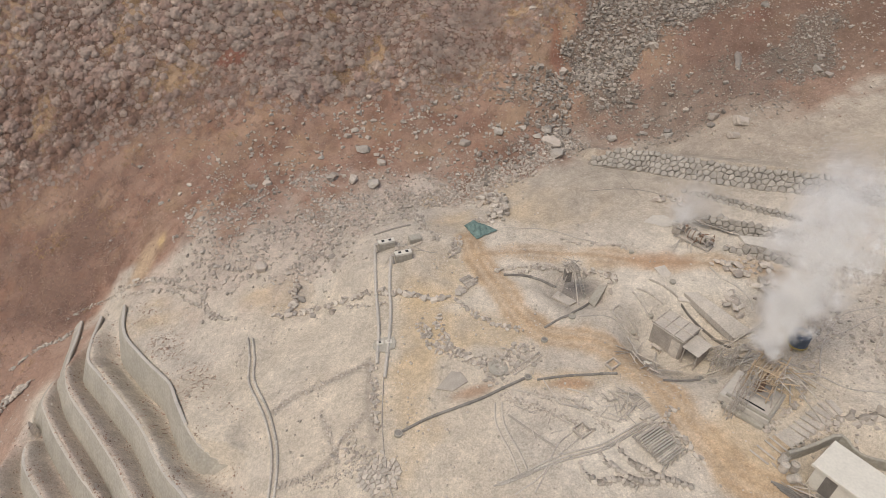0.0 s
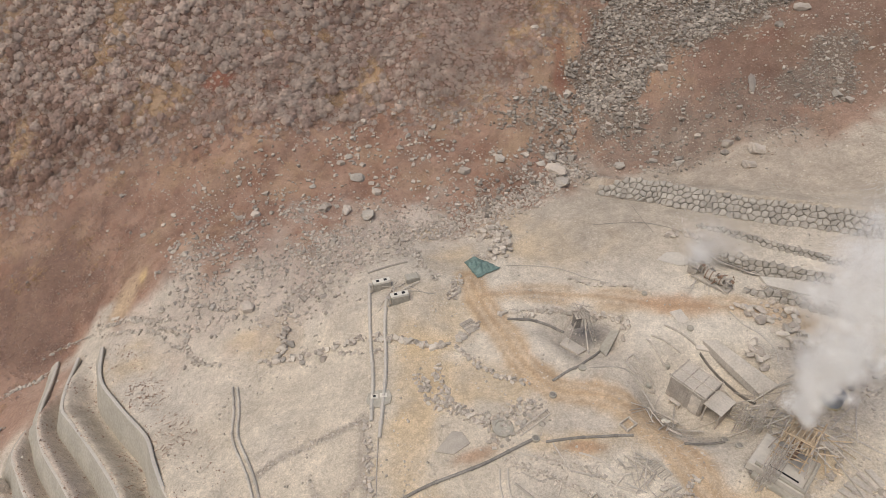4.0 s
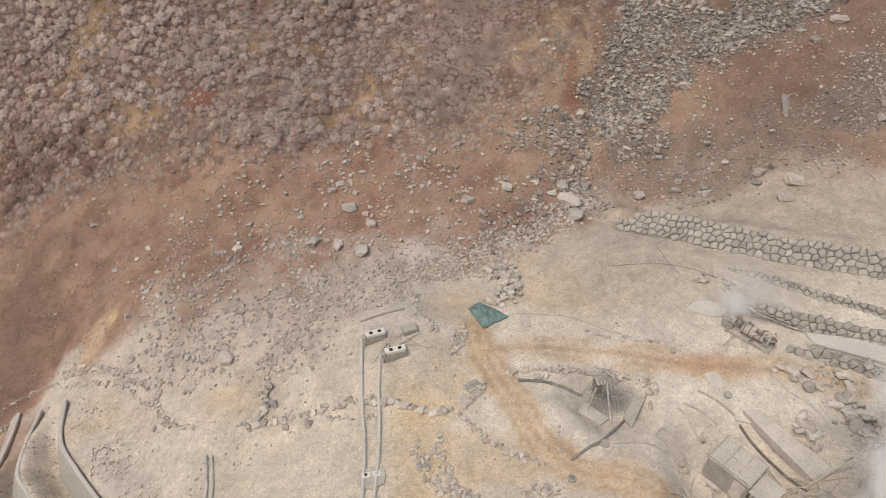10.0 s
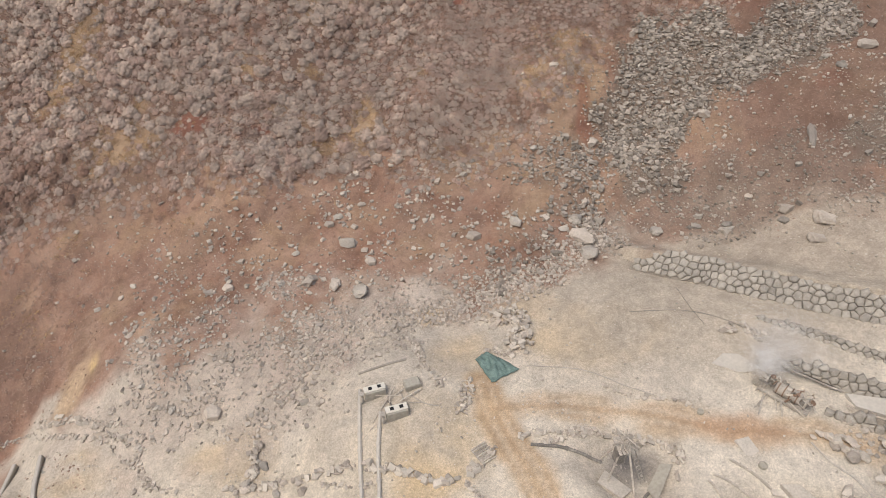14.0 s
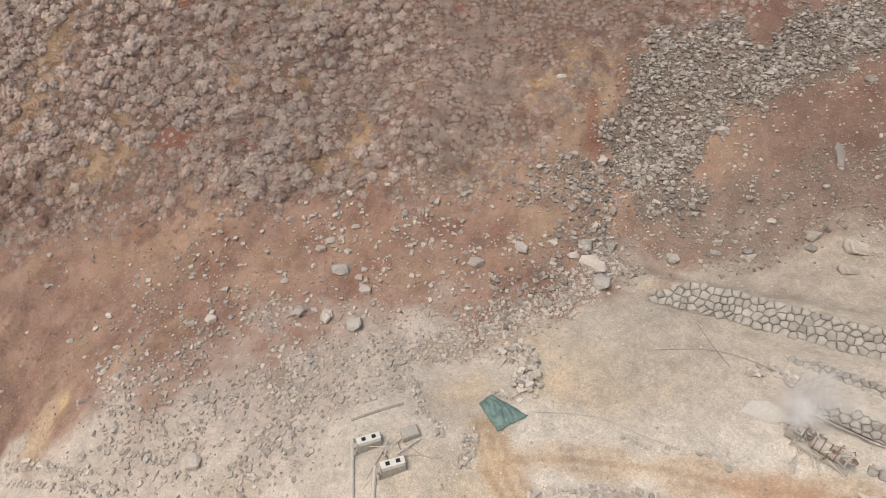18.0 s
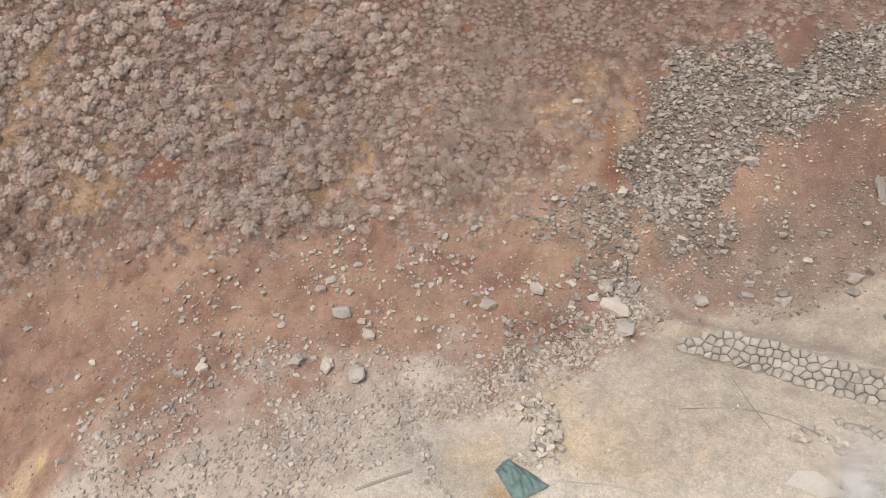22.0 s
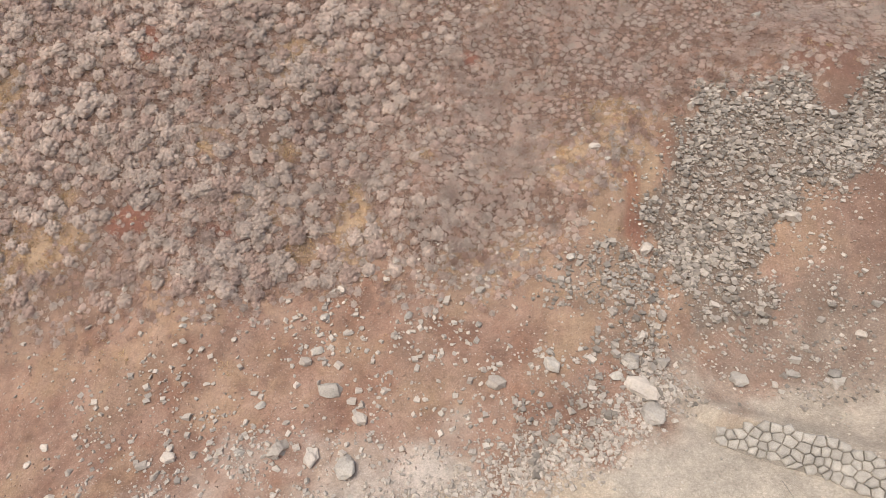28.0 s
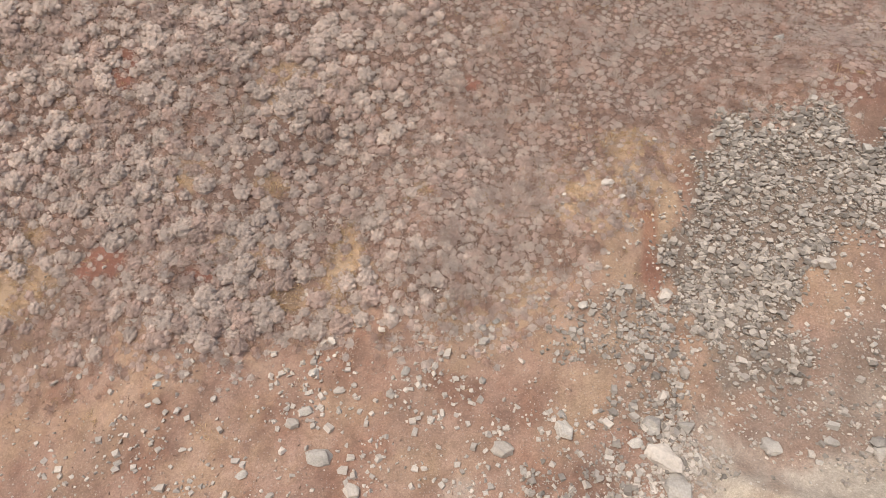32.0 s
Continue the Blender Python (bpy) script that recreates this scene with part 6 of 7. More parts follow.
timber_tower()
flat_slab("slab", [(10.4, 7.8), (11.8, 6.5), (12.7, 7.2), (11.2, 8.9)], "flat pale slab at the edge of the tower pit", ROOF_SHEET)
flat_slab("slab", [(13.8, 7.3), (15.1, 9.0), (15.8, 8.7), (14.1, 6.1)], "long pale slab beside the tower pit")
ground_pipe("pipe", [(6.0, 10.7), (8.6, 10.3), (11.1, 9.6)], 0.13, DARK_PIPE, "dark steel pipe running to the timber tower")
ground_pipe("pipe", [(9.1, 3.4), (10.7, 4.4), (11.6, 4.8), (13.8, 7.0)], 0.11, DARK_PIPE, "dark pipe running from the tower pit to the track")
ground_pipe("pipe", [(12.3, 4.5), (14.6, 4.4), (17.0, 3.2)], 0.06, GREY_PIPE, "thin pale pipe along the dusty ground")


def slatted_channel(a, b, wide, label):
    """Two rails with closely set slats, lying on the ground."""
    d = Vector((b[0] - a[0], b[1] - a[1], gz(*b) - gz(*a)))
    o = Vector((a[0], a[1], gz(*a) + 0.15))
    ob = thing("slatted_channel", Matrix.Translation(o), label, "channel")
    side = Vector((-d.y, d.x, 0)).normalized() * wide / 2
    for k in (-1, 1):
        part("rail", Shape().tube([side * k, d + side * k], 0.06, 6), DUSTY_WOOD, ob)
    n = int(d.length / 0.16)
    for k in range(n):
        q = d * ((k + 0.5) / n)
        part("slat", Shape().tube([q - side, q + side], 0.03, 5), DUSTY_WOOD, ob)


slatted_channel((5.8, -1.2), (8.4, 0.5), 0.45, "slatted grey timber channel running up to a manhole")
slatted_channel((14.8, -4.2), (15.8, -5.7), 0.9, "broken slatted timber frame lying by the track")


def open_frame(x, y, turn, w, d, high, label, count=1):
    ob = thing("timber_box", on_ground(x, y, turn), label, "timber box", "timber boxes")
    for k in range(count):
        for s in (-1, 1):
            part("side", Shape().box(w, 0.09, high, pose(0, s * d / 2, 0), 0.02), DUSTY_WOOD, ob)
            part("end", Shape().box(0.09, d - 0.1, high - 0.02, pose(s * (w / 2 - 0.05), 0, 0), 0.02), DUSTY_WOOD, ob)


open_frame(14.1, -1.2, 35, 1.1, 0.75, 0.3, "small square timber frame set on dusty ground")
open_frame(10.6, -7.1, 35, 1.1, 1.0, 0.35, "square timber frame round a pipe socket")
open_frame(17.3, -0.2, -38, 1.9, 1.3, 0.3, "low timber-edged bed below the shed")


def cloth_heap(x, y, size, label):
    r = random.Random(5)
    ob = thing("cloth_heap", on_ground(x, y, 20, 0.1), label, "cloth")
    for k in range(6):
        v, f = BIG_STONES[k]
        part("fold", Shape().add((v * size * r.uniform(0.5, 0.9) * np.array([1, 0.8, 0.5])).tolist(), f.tolist(), pose(r.uniform(-0.4, 0.4) * size, r.uniform(-0.3, 0.3) * size, 0.1 + 0.08 * k)), WHITE_PAINT, ob)


cloth_heap(17.4, -0.2, 0.55, "crumpled heap of white sacking in a timber bed")


def barrel(x, y, turn, tip, label):
    ob = thing("drum", on_ground(x, y, turn, 0.05, tip), label, "drum", "drums")
    part("shell", Shape().lathe([(0.28, 0), (0.29, 0.28), (0.27, 0.3), (0.29, 0.55), (0.28, 0.8), (0.22, 0.8), (0.22, 0.66)], 14), GREY_PIPE, ob)
    part("inside", Shape().lathe([(0.21, 0.56), (0.21, 0.65)], 14), DARK_HOLE, ob)


barrel(24.2, -0.9, 0, 0, "dusty grey drum standing among poles")
barrel(23.4, -2.1, 30, 0, "dusty grey drum standing among poles")
barrel(25.0, -0.1, 60, 18, "dusty tilted drum among poles")


def round_lid(x, y, radius, label, mat=CONCRETE, hole=False):
    ob = thing("manhole", on_ground(x, y), label, "manhole", "manholes")
    part("rim", Shape().lathe([(radius, -0.2), (radius, 0.16), (radius * 0.92, 0.2), (radius * 0.75, 0.2), (radius * 0.72, 0.12)], 20), mat, ob)
    part("cover", Shape().lathe([(radius * 0.72, 0.0), (radius * 0.72, 0.13), (radius * 0.3, 0.15)], 18), DARK_PIPE if hole else mat, ob, "dark dusty shaft" if hole else "")


round_lid(4.7, -0.5, 0.85, "broad round concrete lid among stones")
round_lid(-3.6, -5.6, 0.38, "small round concrete manhole with a dark shaft", hole=True)
round_lid(7.1, -1.7, 0.32, "small round pipe manhole", hole=True)
round_lid(8.9, 2.0, 0.3, "small round pipe manhole", hole=True)
round_lid(11.7, 4.5, 0.32, "pale round pipe socket at the tower foot")
round_lid(21.6, 7.9, 0.3, "round pale pipe socket beside a sloping slab")
round_lid(17.2, 3.5, 0.26, "round pipe socket in a framed bed")
round_lid(19.2, 5.3, 0.26, "round pipe socket in a framed bed")
round_lid(21.2, -2.3, 0.3, "round pipe manhole among rubble", hole=True)
round_lid(21.6, -3.4, 0.3, "round pipe manhole among rubble", hole=True)
round_lid(18.8, 12.4, 0.25, "small pale round socket beside the track")
flat_slab("slab", [(-0.6, -2.0), (0.7, -0.5), (1.5, -0.6), (2.1, -1.6), (0.8, -2.4)], "irregular flat pale rock slab on ochre soil", VALLEY_ROCK, 0.08)
ground_pipe("pipe", [(-3.3, -5.5), (-1.1, -4.6), (1.4, -3.9), (3.5, -3.2), (5.6, -2.3), (7.0, -1.7)], 0.13, DARK_PIPE, "long dark steel pipe along the foot of an ochre bank")
ground_pipe("pipe", [(7.8, -2.1), (10.1, -2.0), (14.3, -2.1)], 0.11, DARK_PIPE, "dark steel pipe lying across dusty ground")
ground_pipe("pipe", [(17.8, -3.0), (19.3, -3.0), (21.0, -2.6)], 0.1, DARK_PIPE, "short dark pipe below the shed")
for shift in (0.0, 0.28, 0.5):
    ground_pipe("pipe", [(3.7 + shift, -10.7), (5.8 + shift * 0.5, -10.1 - shift * 0.3), (8.7, -8.9 - shift), (11.6, -8.4 - shift), (13.4, -7.6 - shift), (16.5, -6.1 - shift * 0.6)], 0.07, GREY_PIPE, "grey pipe in a bundle crossing the lower valley", group="pipe bundle")
ground_pipe("pipe", [(5.2, -11.5), (7.3, -10.2), (8.7, -8.0), (10.9, -6.5)], 0.06, GREY_PIPE, "thin pale pipe crossing the drains")
ground_pipe("pipe", [(6.6, -11.5), (8.3, -9.2), (11.2, -7.0)], 0.05, GREY_PIPE, "thin pale pipe crossing the drains")
for a in ([(4.2, -3.9), (4.2, -5.8), (5.1, -8.3), (5.6, -10.1)], [(4.8, -3.9), (4.8, -5.8), (5.7, -8.2), (6.2, -9.8)], [(5.2, -5.1), (7.0, -6.9), (8.5, -8.3)],
          [(5.7, -2.7), (8.6, -4.0), (11.5, -5.5), (13.6, -6.6)], [(10.1, -3.2), (11.4, -3.8), (12.3, -4.9)]):
    kerb("drain_edge", a, "low dusty stone edge of a shallow drain", 0.16, 0.09, VALLEY_ROCK)
for a in ([(-19.8, 7.8), (-18.9, 4.9), (-18.2, 2.0), (-15.9, -1.8), (-14.5, -5.1), (-14.0, -8.4), (-14.2, -12)], [(-19.3, 7.7), (-18.4, 4.9), (-17.7, 2.1), (-15.4, -1.7), (-14.0, -5.1), (-13.5, -8.4), (-13.7, -12)]):
    ground_pipe("pipe", a, 0.12, GREY_PIPE, "grey pipe half buried in pale dust", group="twin pipes")
for a in ([(16.2, 5.7), (17.7, 3.5), (17.1, 2.9), (15.4, 4.8), (16.2, 5.7)], [(17.7, 7.2), (19.1, 5.0)], [(18.2, 7.6), (20.5, 6.2)], [(19.6, 8.6), (21.8, 6.5)]):
    kerb("bed_edge", a, "low dusty edging of a framed bed", 0.14, 0.18, DUSTY_WOOD, "edging")
flat_slab("slab", [(20.4, 9.9), (21.4, 10.1), (23.1, 5.7), (21.8, 6.2)], "sloping pale slab between the track and the shed", ROOF_SHEET)
grille = flat_slab("slab", [(22.3, 6.6), (23.4, 6.4), (26.4, 1.4), (25.2, 1.2)], "long pale slab with a dark slotted gutter", ROOF_SHEET, 0.25)
kerb("gutter", [(22.0, 5.9), (23.4, 3.4), (24.7, 0.8)], "dark slotted gutter along a pale slab", 0.08, 0.28, DARK_PIPE, "gutter")
flat_slab("slab", [(29.0, 12.5), (34.2, 10.8), (40, 7.6), (38.6, 5.6), (33.7, 8.8), (29.2, 11.4)], "long smooth pale concrete ramp beside a stone bank", PALE_CONCRETE, 0.3)


def pump_box(x, y, turn):
    ob = thing("pump_box", on_ground(x, y, turn), "low pale concrete box with two dark square hatches", "pump box", "pump boxes")
    part("body", Shape().box(1.7, 0.85, 0.85, pose(0, 0, -0.1), 0.04), CONCRETE, ob)
    part("lid", Shape().box(1.76, 0.6, 0.07, pose(0, 0.05, 0.75), 0.02), WHITE_PAINT, ob, "white painted concrete lid")
    for k in (-0.36, 0.4):
        part("hatch", Shape().box(0.3, 0.3, 0.03, pose(k, 0.05, 0.82), 0.01), DARK_HOLE, ob, "dark square hatch")
    part("valve", Shape().lathe([(0.14, 0), (0.14, 0.5), (0.08, 0.55), (0.08, 0.9), (0.2, 0.92), (0.2, 1.0)], 10, pose(-1.15, -0.3, -0.1)), GREY_PIPE, ob)


flat_slab("slab", [(-6.4, 4.1), (-5.5, 4.3), (-4.6, 4.2), (-4.3, 3.5), (-4.4, 2.8), (-5.3, 2.5), (-6.1, 2.7), (-6.5, 3.3)], "cracked grey concrete pad round two small lids", CONCRETE, 0.12)
for x, y in ((-5.8, 3.6), (-5.0, 3.6)):
    lid = thing("lid_box", on_ground(x, y, 5, 0.1), "low pale lid box on a cracked pad", "lid box", "lid boxes")
    part("body", Shape().box(0.6, 0.45, 0.16, None, 0.03), WHITE_PAINT, lid)
    part("hatch", Shape().box(0.2, 0.2, 0.03, pose(0, 0, 0.155)), DARK_HOLE if x < -5.5 else ROOF_SHEET, lid)
pump_box(-6.0, 15.7, 20)
pump_box(-4.1, 13.6, 18)
part_box = thing("concrete_tub", on_ground(-3.0, 16.2, 20), "low grey concrete tub beside the pump boxes", "tub")
part("basin", Shape().box(1.3, 0.9, 0.6, pose(0, 0, -0.1), 0.08), CONCRETE, part_box)
for a in ([(-7.3, 16.3), (-7.0, 13.0), (-6.7, 9.9), (-6.1, 5.5), (-5.9, 1.3)], [(-5.4, 13.9), (-5.4, 10.9), (-5.1, 7.6), (-5.0, 4.2), (-5.1, -0.3)]):
    ground_pipe("pipe", a, 0.16, PALE_CONCRETE, "pale lagged pipe running down the valley", piece=1.2, group="lagged pipes")
ground_pipe("pipe", [(-5.0, 15.0), (-4.6, 14.6), (-4.5, 14.1)], 0.07, DARK_PIPE, "dark branch pipe between the pump boxes")
ground_pipe("pipe", [(-3.4, 15.6), (-2.0, 14.5), (-0.8, 14.3)], 0.05, GREY_PIPE, "thin pale pipe beside the pump boxes")
kerb("bed_edge", [(-7.6, 18.0), (-5.4, 18.6), (-3.6, 19.1)], "low stone edge behind the pump boxes", 0.2, 0.15, GREY_ROCK, "edging")


clutter_poles(-4.4, 14.9, 9, 0.7, "short pipes and rods between the pump boxes")


def tarp():
    corners = [Vector((2.3, 19.3, 0)), Vector((3.3, 20.1, 0)), Vector((5.9, 17.7, 0)), Vector((3.5, 16.6, 0))]
    s, n = Shape(), 26
    v = []
    for j in range(n + 1):
        for i in range(n + 1):
            a, b = i / n, j / n
            p = corners[0].lerp(corners[1], a).lerp(corners[3].lerp(corners[2], a), b)
            edge = min(a, 1 - a, b, 1 - b)
            fold = abs(noise.noise(Vector((a * 4 + b * 3, b * 2.5 - a, 1)))) * 0.55 + noise.noise(Vector((a * 4, b * 11, 5))) * 0.12
            v.append((p.x + noise.noise(Vector((b * 4, a, 2))) * 0.12, p.y + noise.noise(Vector((a * 4, b, 7))) * 0.12, gz(p.x, p.y) + 0.1 + 0.28 * min(1, edge * 4) + fold * min(1, edge * 6 + 0.2)))
    w = n + 1
    s.add(v, [[j * w + i, j * w + i + 1, (j + 1) * w + i + 1, (j + 1) * w + i] for j in range(n) for i in range(n)])
    me = s.mesh("tarp", TARP)
    me.polygons.foreach_set("use_smooth", np.ones(len(me.polygons), bool))
    ob = tagged(new("tarp", me), "crumpled dark green tarpaulin spread over a heap", "tarp")
    ob.modifiers.new("thick", "SOLIDIFY").thickness = 0.02


tarp()


def pallet(x, y, turn, name, label, w, l, n):
    ob = thing(name, on_ground(x, y, turn, 0.05), label, "rack")
    for k in (-0.4, 0.0, 0.4):
        part("bearer", Shape().box(0.12, l, 0.14, pose(k * w, 0, 0), 0.02), DUSTY_WOOD, ob)
    for k in range(n):
        part("slat", Shape().box(w, 0.1, 0.06, pose(0.04 * (k % 3), -l / 2 + (k + 0.5) * l / n, 0.145, 0, 0, (k * 37 % 7) - 3), 0.015), DUSTY_WOOD, ob)


pallet(2.5, 10.3, 35, "timber_rack", "grey slatted timber rack lying at the track edge", 1.3, 1.6, 9)


def log_stack():
    x, y, turn = 15.7, -8.8, 33
    ob = thing("log_stack", on_ground(x, y, turn, 0.1), "stack of grey cut logs laid across bearers", "logs")
    for k in (-0.9, 0.9):
        part("bearer", Shape().tube([(k, -1.5, 0.12), (k, 1.5, 0.12)], 0.09, 6), DUSTY_WOOD, ob)
    for k in range(17):
        part("log", Shape().tube([(-1.15 + 0.1 * math.sin(k * 2.2), -1.4 + k * 0.17, 0.3), (1.15 + 0.15 * math.cos(k * 1.7), -1.4 + k * 0.17 + 0.05 * math.sin(k), 0.3)], 0.075, 7), DUSTY_WOOD, ob)
    for k in range(9):
        part("log", Shape().tube([(-1.0 + 0.1 * math.sin(k * 3.2), -0.6 + k * 0.2, 0.45), (1.05 + 0.1 * math.cos(k), -0.6 + k * 0.2, 0.45)], 0.07, 7), ROOF_SHEET, ob)
    for k in range(6):
        part("stake", Shape().tube([(-1.3 + k * 0.5, -1.62, -0.3), (-1.3 + k * 0.5, -1.62, 0.5)], 0.05, 6), DUSTY_WOOD, ob)


log_stack()


def log_steps():
    line = curve([(22.3, -10.3), (23.5, -9.7), (25.2, -8.9), (26.7, -8.0), (28.2, -7.1), (29.2, -6.9)], 0.46)
    ob = thing("log_steps", on_ground(*line[0]), "curving flight of earth steps edged with pale logs", "steps")
    z0 = gz(*line[0])
    for k in range(len(line) - 1):
        d = line[k + 1] - line[k]
        turn = math.degrees(math.atan2(d[1], d[0]))
        z = gz(*line[k]) - z0
        m = pose(line[k][0] - line[0][0], line[k][1] - line[0][1], z + 0.06, 0, 0, turn + 8)
        part("tread", Shape().box(0.5, 1.25, 0.14, m @ pose(0.2, 0, -0.06), 0.02), STAINED_WOOD if k < 4 else ROOF_SHEET, ob, "packed ochre earth tread")
        part("log", Shape().tube([m @ Vector((0, -0.72, 0.05)), m @ Vector((0, 0.72, 0.05))], 0.075, 7), ROOF_SHEET, ob)


log_steps()


def white_building():
    x, y, turn = 27.6, -12.8, -54
    ob = thing("building", pose(x, y, 1.05, 0, 0, turn), "small low building with a smooth cream flat roof", "building")
    w, d, h = 4.5, 2.4, 2.75
    part("wall_front", Shape().box(w, 0.14, h, pose(0, -d / 2, 0), 0.01), WHITE_PAINT, ob)
    part("wall_back", Shape().box(w, 0.14, h, pose(0, d / 2, 0), 0.01), WHITE_PAINT, ob)
    for s in (-1, 1):
        part("wall_end", Shape().box(0.14, d - 0.16, h, pose(s * (w / 2 - 0.07), 0, 0), 0.01), WHITE_PAINT, ob)
    part("roof", Shape().box(w + 0.5, d + 0.5, 0.14, pose(0, 0, h, 3, 0, 0), 0.03), WHITE_PAINT, ob, "smooth cream roof slab with a thin edge")
    part("fascia", Shape().box(w + 0.54, 0.06, 0.2, pose(0, -d / 2 - 0.27, h - 0.16)), WHITE_PAINT, ob)
    part("door", Shape().box(0.8, 0.05, 1.9, pose(-1.1, -d / 2 - 0.1, 0.6)), DARK_PIPE, ob, "dark open doorway")
    part("door_frame", Shape().box(0.95, 0.05, 0.1, pose(-1.1, -d / 2 - 0.12, 2.5)), WHITE_PAINT, ob)
    w1 = part("window", Shape().box(0.7, 0.05, 0.6, pose(0.7, -d / 2 - 0.1, 1.5)), DARK_PIPE, ob)
    part("window_frame", Shape().box(0.8, 0.04, 0.08, pose(0.7, -d / 2 - 0.13, 1.45)), WHITE_PAINT, w1)


white_building()
kerb("yard_wall", [(24.0, -10.5), (26.5, -9.6), (28.3, -9.2), (29.2, -10.4), (31.4, -11.6)], "low grey concrete yard wall behind the cream building", 0.25, 0.9, CONCRETE, "yard wall")
for k, (x, y) in enumerate(((23.5, -11.3), (23.9, -11.8), (24.4, -11.1), (23.6, -10.8))):
    ob = thing("drum", on_ground(x, y, 40 * k, 0.1, 30 if k % 2 else 0), "dusty grey open drum beside the building", "drum", "drums")
    part("shell", Shape().lathe([(0.3, 0), (0.31, 0.25), (0.29, 0.27), (0.31, 0.5), (0.3, 0.72), (0.24, 0.72), (0.24, 0.6)], 14), GREY_PIPE, ob)
    part("inside", Shape().lathe([(0.23, 0.5), (0.23, 0.58)], 14), DARK_HOLE, ob)
for k in range(4):
    ground_pipe("pipe", [(22.4 + 0.12 * k, -12.1 - 0.2 * k), (23.7, -12.6 - 0.2 * k), (26.2, -12.5 - 0.2 * k)], 0.09, DARK_PIPE, "dark pipe stacked on the ground by the building", piece=4, group="stacked pipes")


def water_tank():
    ob = thing("tank", on_ground(28.9, -0.8, 0, 0.0), "round dark blue tank with a yellow band on legs", "tank")
    part("body", Shape().lathe([(0.72, 0.5), (0.75, 0.55), (0.75, 1.5), (0.7, 1.58), (0.3, 1.66)], 22), BLUE_TANK, ob)
    part("band", Shape().lathe([(0.8, 0.42), (0.8, 0.52), (0.7, 0.54)], 22), YELLOW_BAND, ob)
    part("lid", Shape().lathe([(0.34, 1.6), (0.36, 1.7), (0.3, 1.74)], 16), ROOF_SHEET, ob, "pale round tank lid")
    for k in range(4):
        a = k * math.pi / 2 + 0.6
        part("leg", Shape().tube([(0.55 * math.cos(a), 0.55 * math.sin(a), -0.3), (0.55 * math.cos(a), 0.55 * math.sin(a), 0.5)], 0.06, 6), RUST, ob)


water_tank()
hose("hose", [(29.2, -4.2), (29.9, -2.6), (31.4, -0.3), (33.7, 1.9), (35.7, 2.4), (40, 2.6)], 0.05, GREY_PIPE, "pale hose curving over the rubble slope")
hose("hose", [(28.1, -2.8), (30.5, -1.1), (32.9, 0.1), (35.1, 1.0), (39, 2.4)], 0.05, GREY_PIPE, "pale straight hose over the rubble slope")
hose("hose", [(27.3, -2.1), (29.0, -3.7), (30.6, -5.5), (33.3, -6.2), (36, -8)], 0.06, GREY_PIPE, "pale pole-like hose lying across the slope")
hose("hose", [(36.2, -0.2), (34.8, -1.5), (33.9, -2.9)], 0.05, GREY_PIPE, "short pale hose lying on rubble")
hose("hose", [(25.4, 9.3), (26.0, 7.7), (27.0, 6.3), (27.4, 4.7), (27.1, 3.5)], 0.06, GREY_PIPE, "pale hose leading down between boulders")
hose("cable", [(16.0, 22.8), (19.4, 22.4), (21.8, 21.6), (23.9, 20.1), (25.5, 18.2)], 0.03, DARK_PIPE, "thin dark cable curving over bare ground", category="cable")
hose("cable", [(20.6, 25.1), (21.0, 22.5), (21.6, 20.4)], 0.025, DARK_PIPE, "thin dark cable crossing bare ground", category="cable")
hose("cable", [(6.5, 18.0), (10.9, 17.2), (13.9, 15.4), (16.4, 13.9)], 0.04, GREY_PIPE, "dusty cable on the bare ground above the track", category="cable")
hose("cable", [(-5.2, -0.3), (-5.0, -4.8), (-4.3, -8.9), (-3.6, -11.0)], 0.05, GREY_PIPE, "pale cable leading down the valley", category="cable")
stone_row("stone_row", [(12.4, 15.5), (14.4, 14.3), (17.3, 13.6), (18.7, 12.7)], 0.15, 0.42, 20, "single row of dusty stones above the track")
stone_row("stone_row", [(22.9, 19.5), (24.0, 19.8), (25.2, 19.0), (25.5, 18.1)], 0.35, 0.7, 14, "small cluster of boulders above the machinery")
stone_row("stone_row", [(25.7, 5.8), (25.8, 4.3), (26.6, 3.3)], 0.4, 0.9, 8, "big dusty boulders beside a hose", high=0.2)
stone_row("stone_row", [(26.0, 9.5), (27.2, 8.9), (28.0, 7.9)], 0.5, 0.95, 10, "cluster of big dusty boulders below the track", high=0.2)
stone_row("stone_row", [(-50.5, 7.6), (-49.3, 9.1), (-47.8, 10.1)], 0.6, 0.7, 34, "heap of grey blocks in the gully", high=0.2)
stone_row("stone_row", [(-51.9, 13.0), (-49.6, 14.9), (-46.6, 16.2), (-44.4, 18.1)], 0.25, 0.4, 44, "line of stones along the lip of the gully")
stone_row("stone_row", [(-6.2, 1.3), (-5.8, -2.4), (-5.4, -5.5)], 0.35, 0.42, 34, "broken stones along a buried pipe")


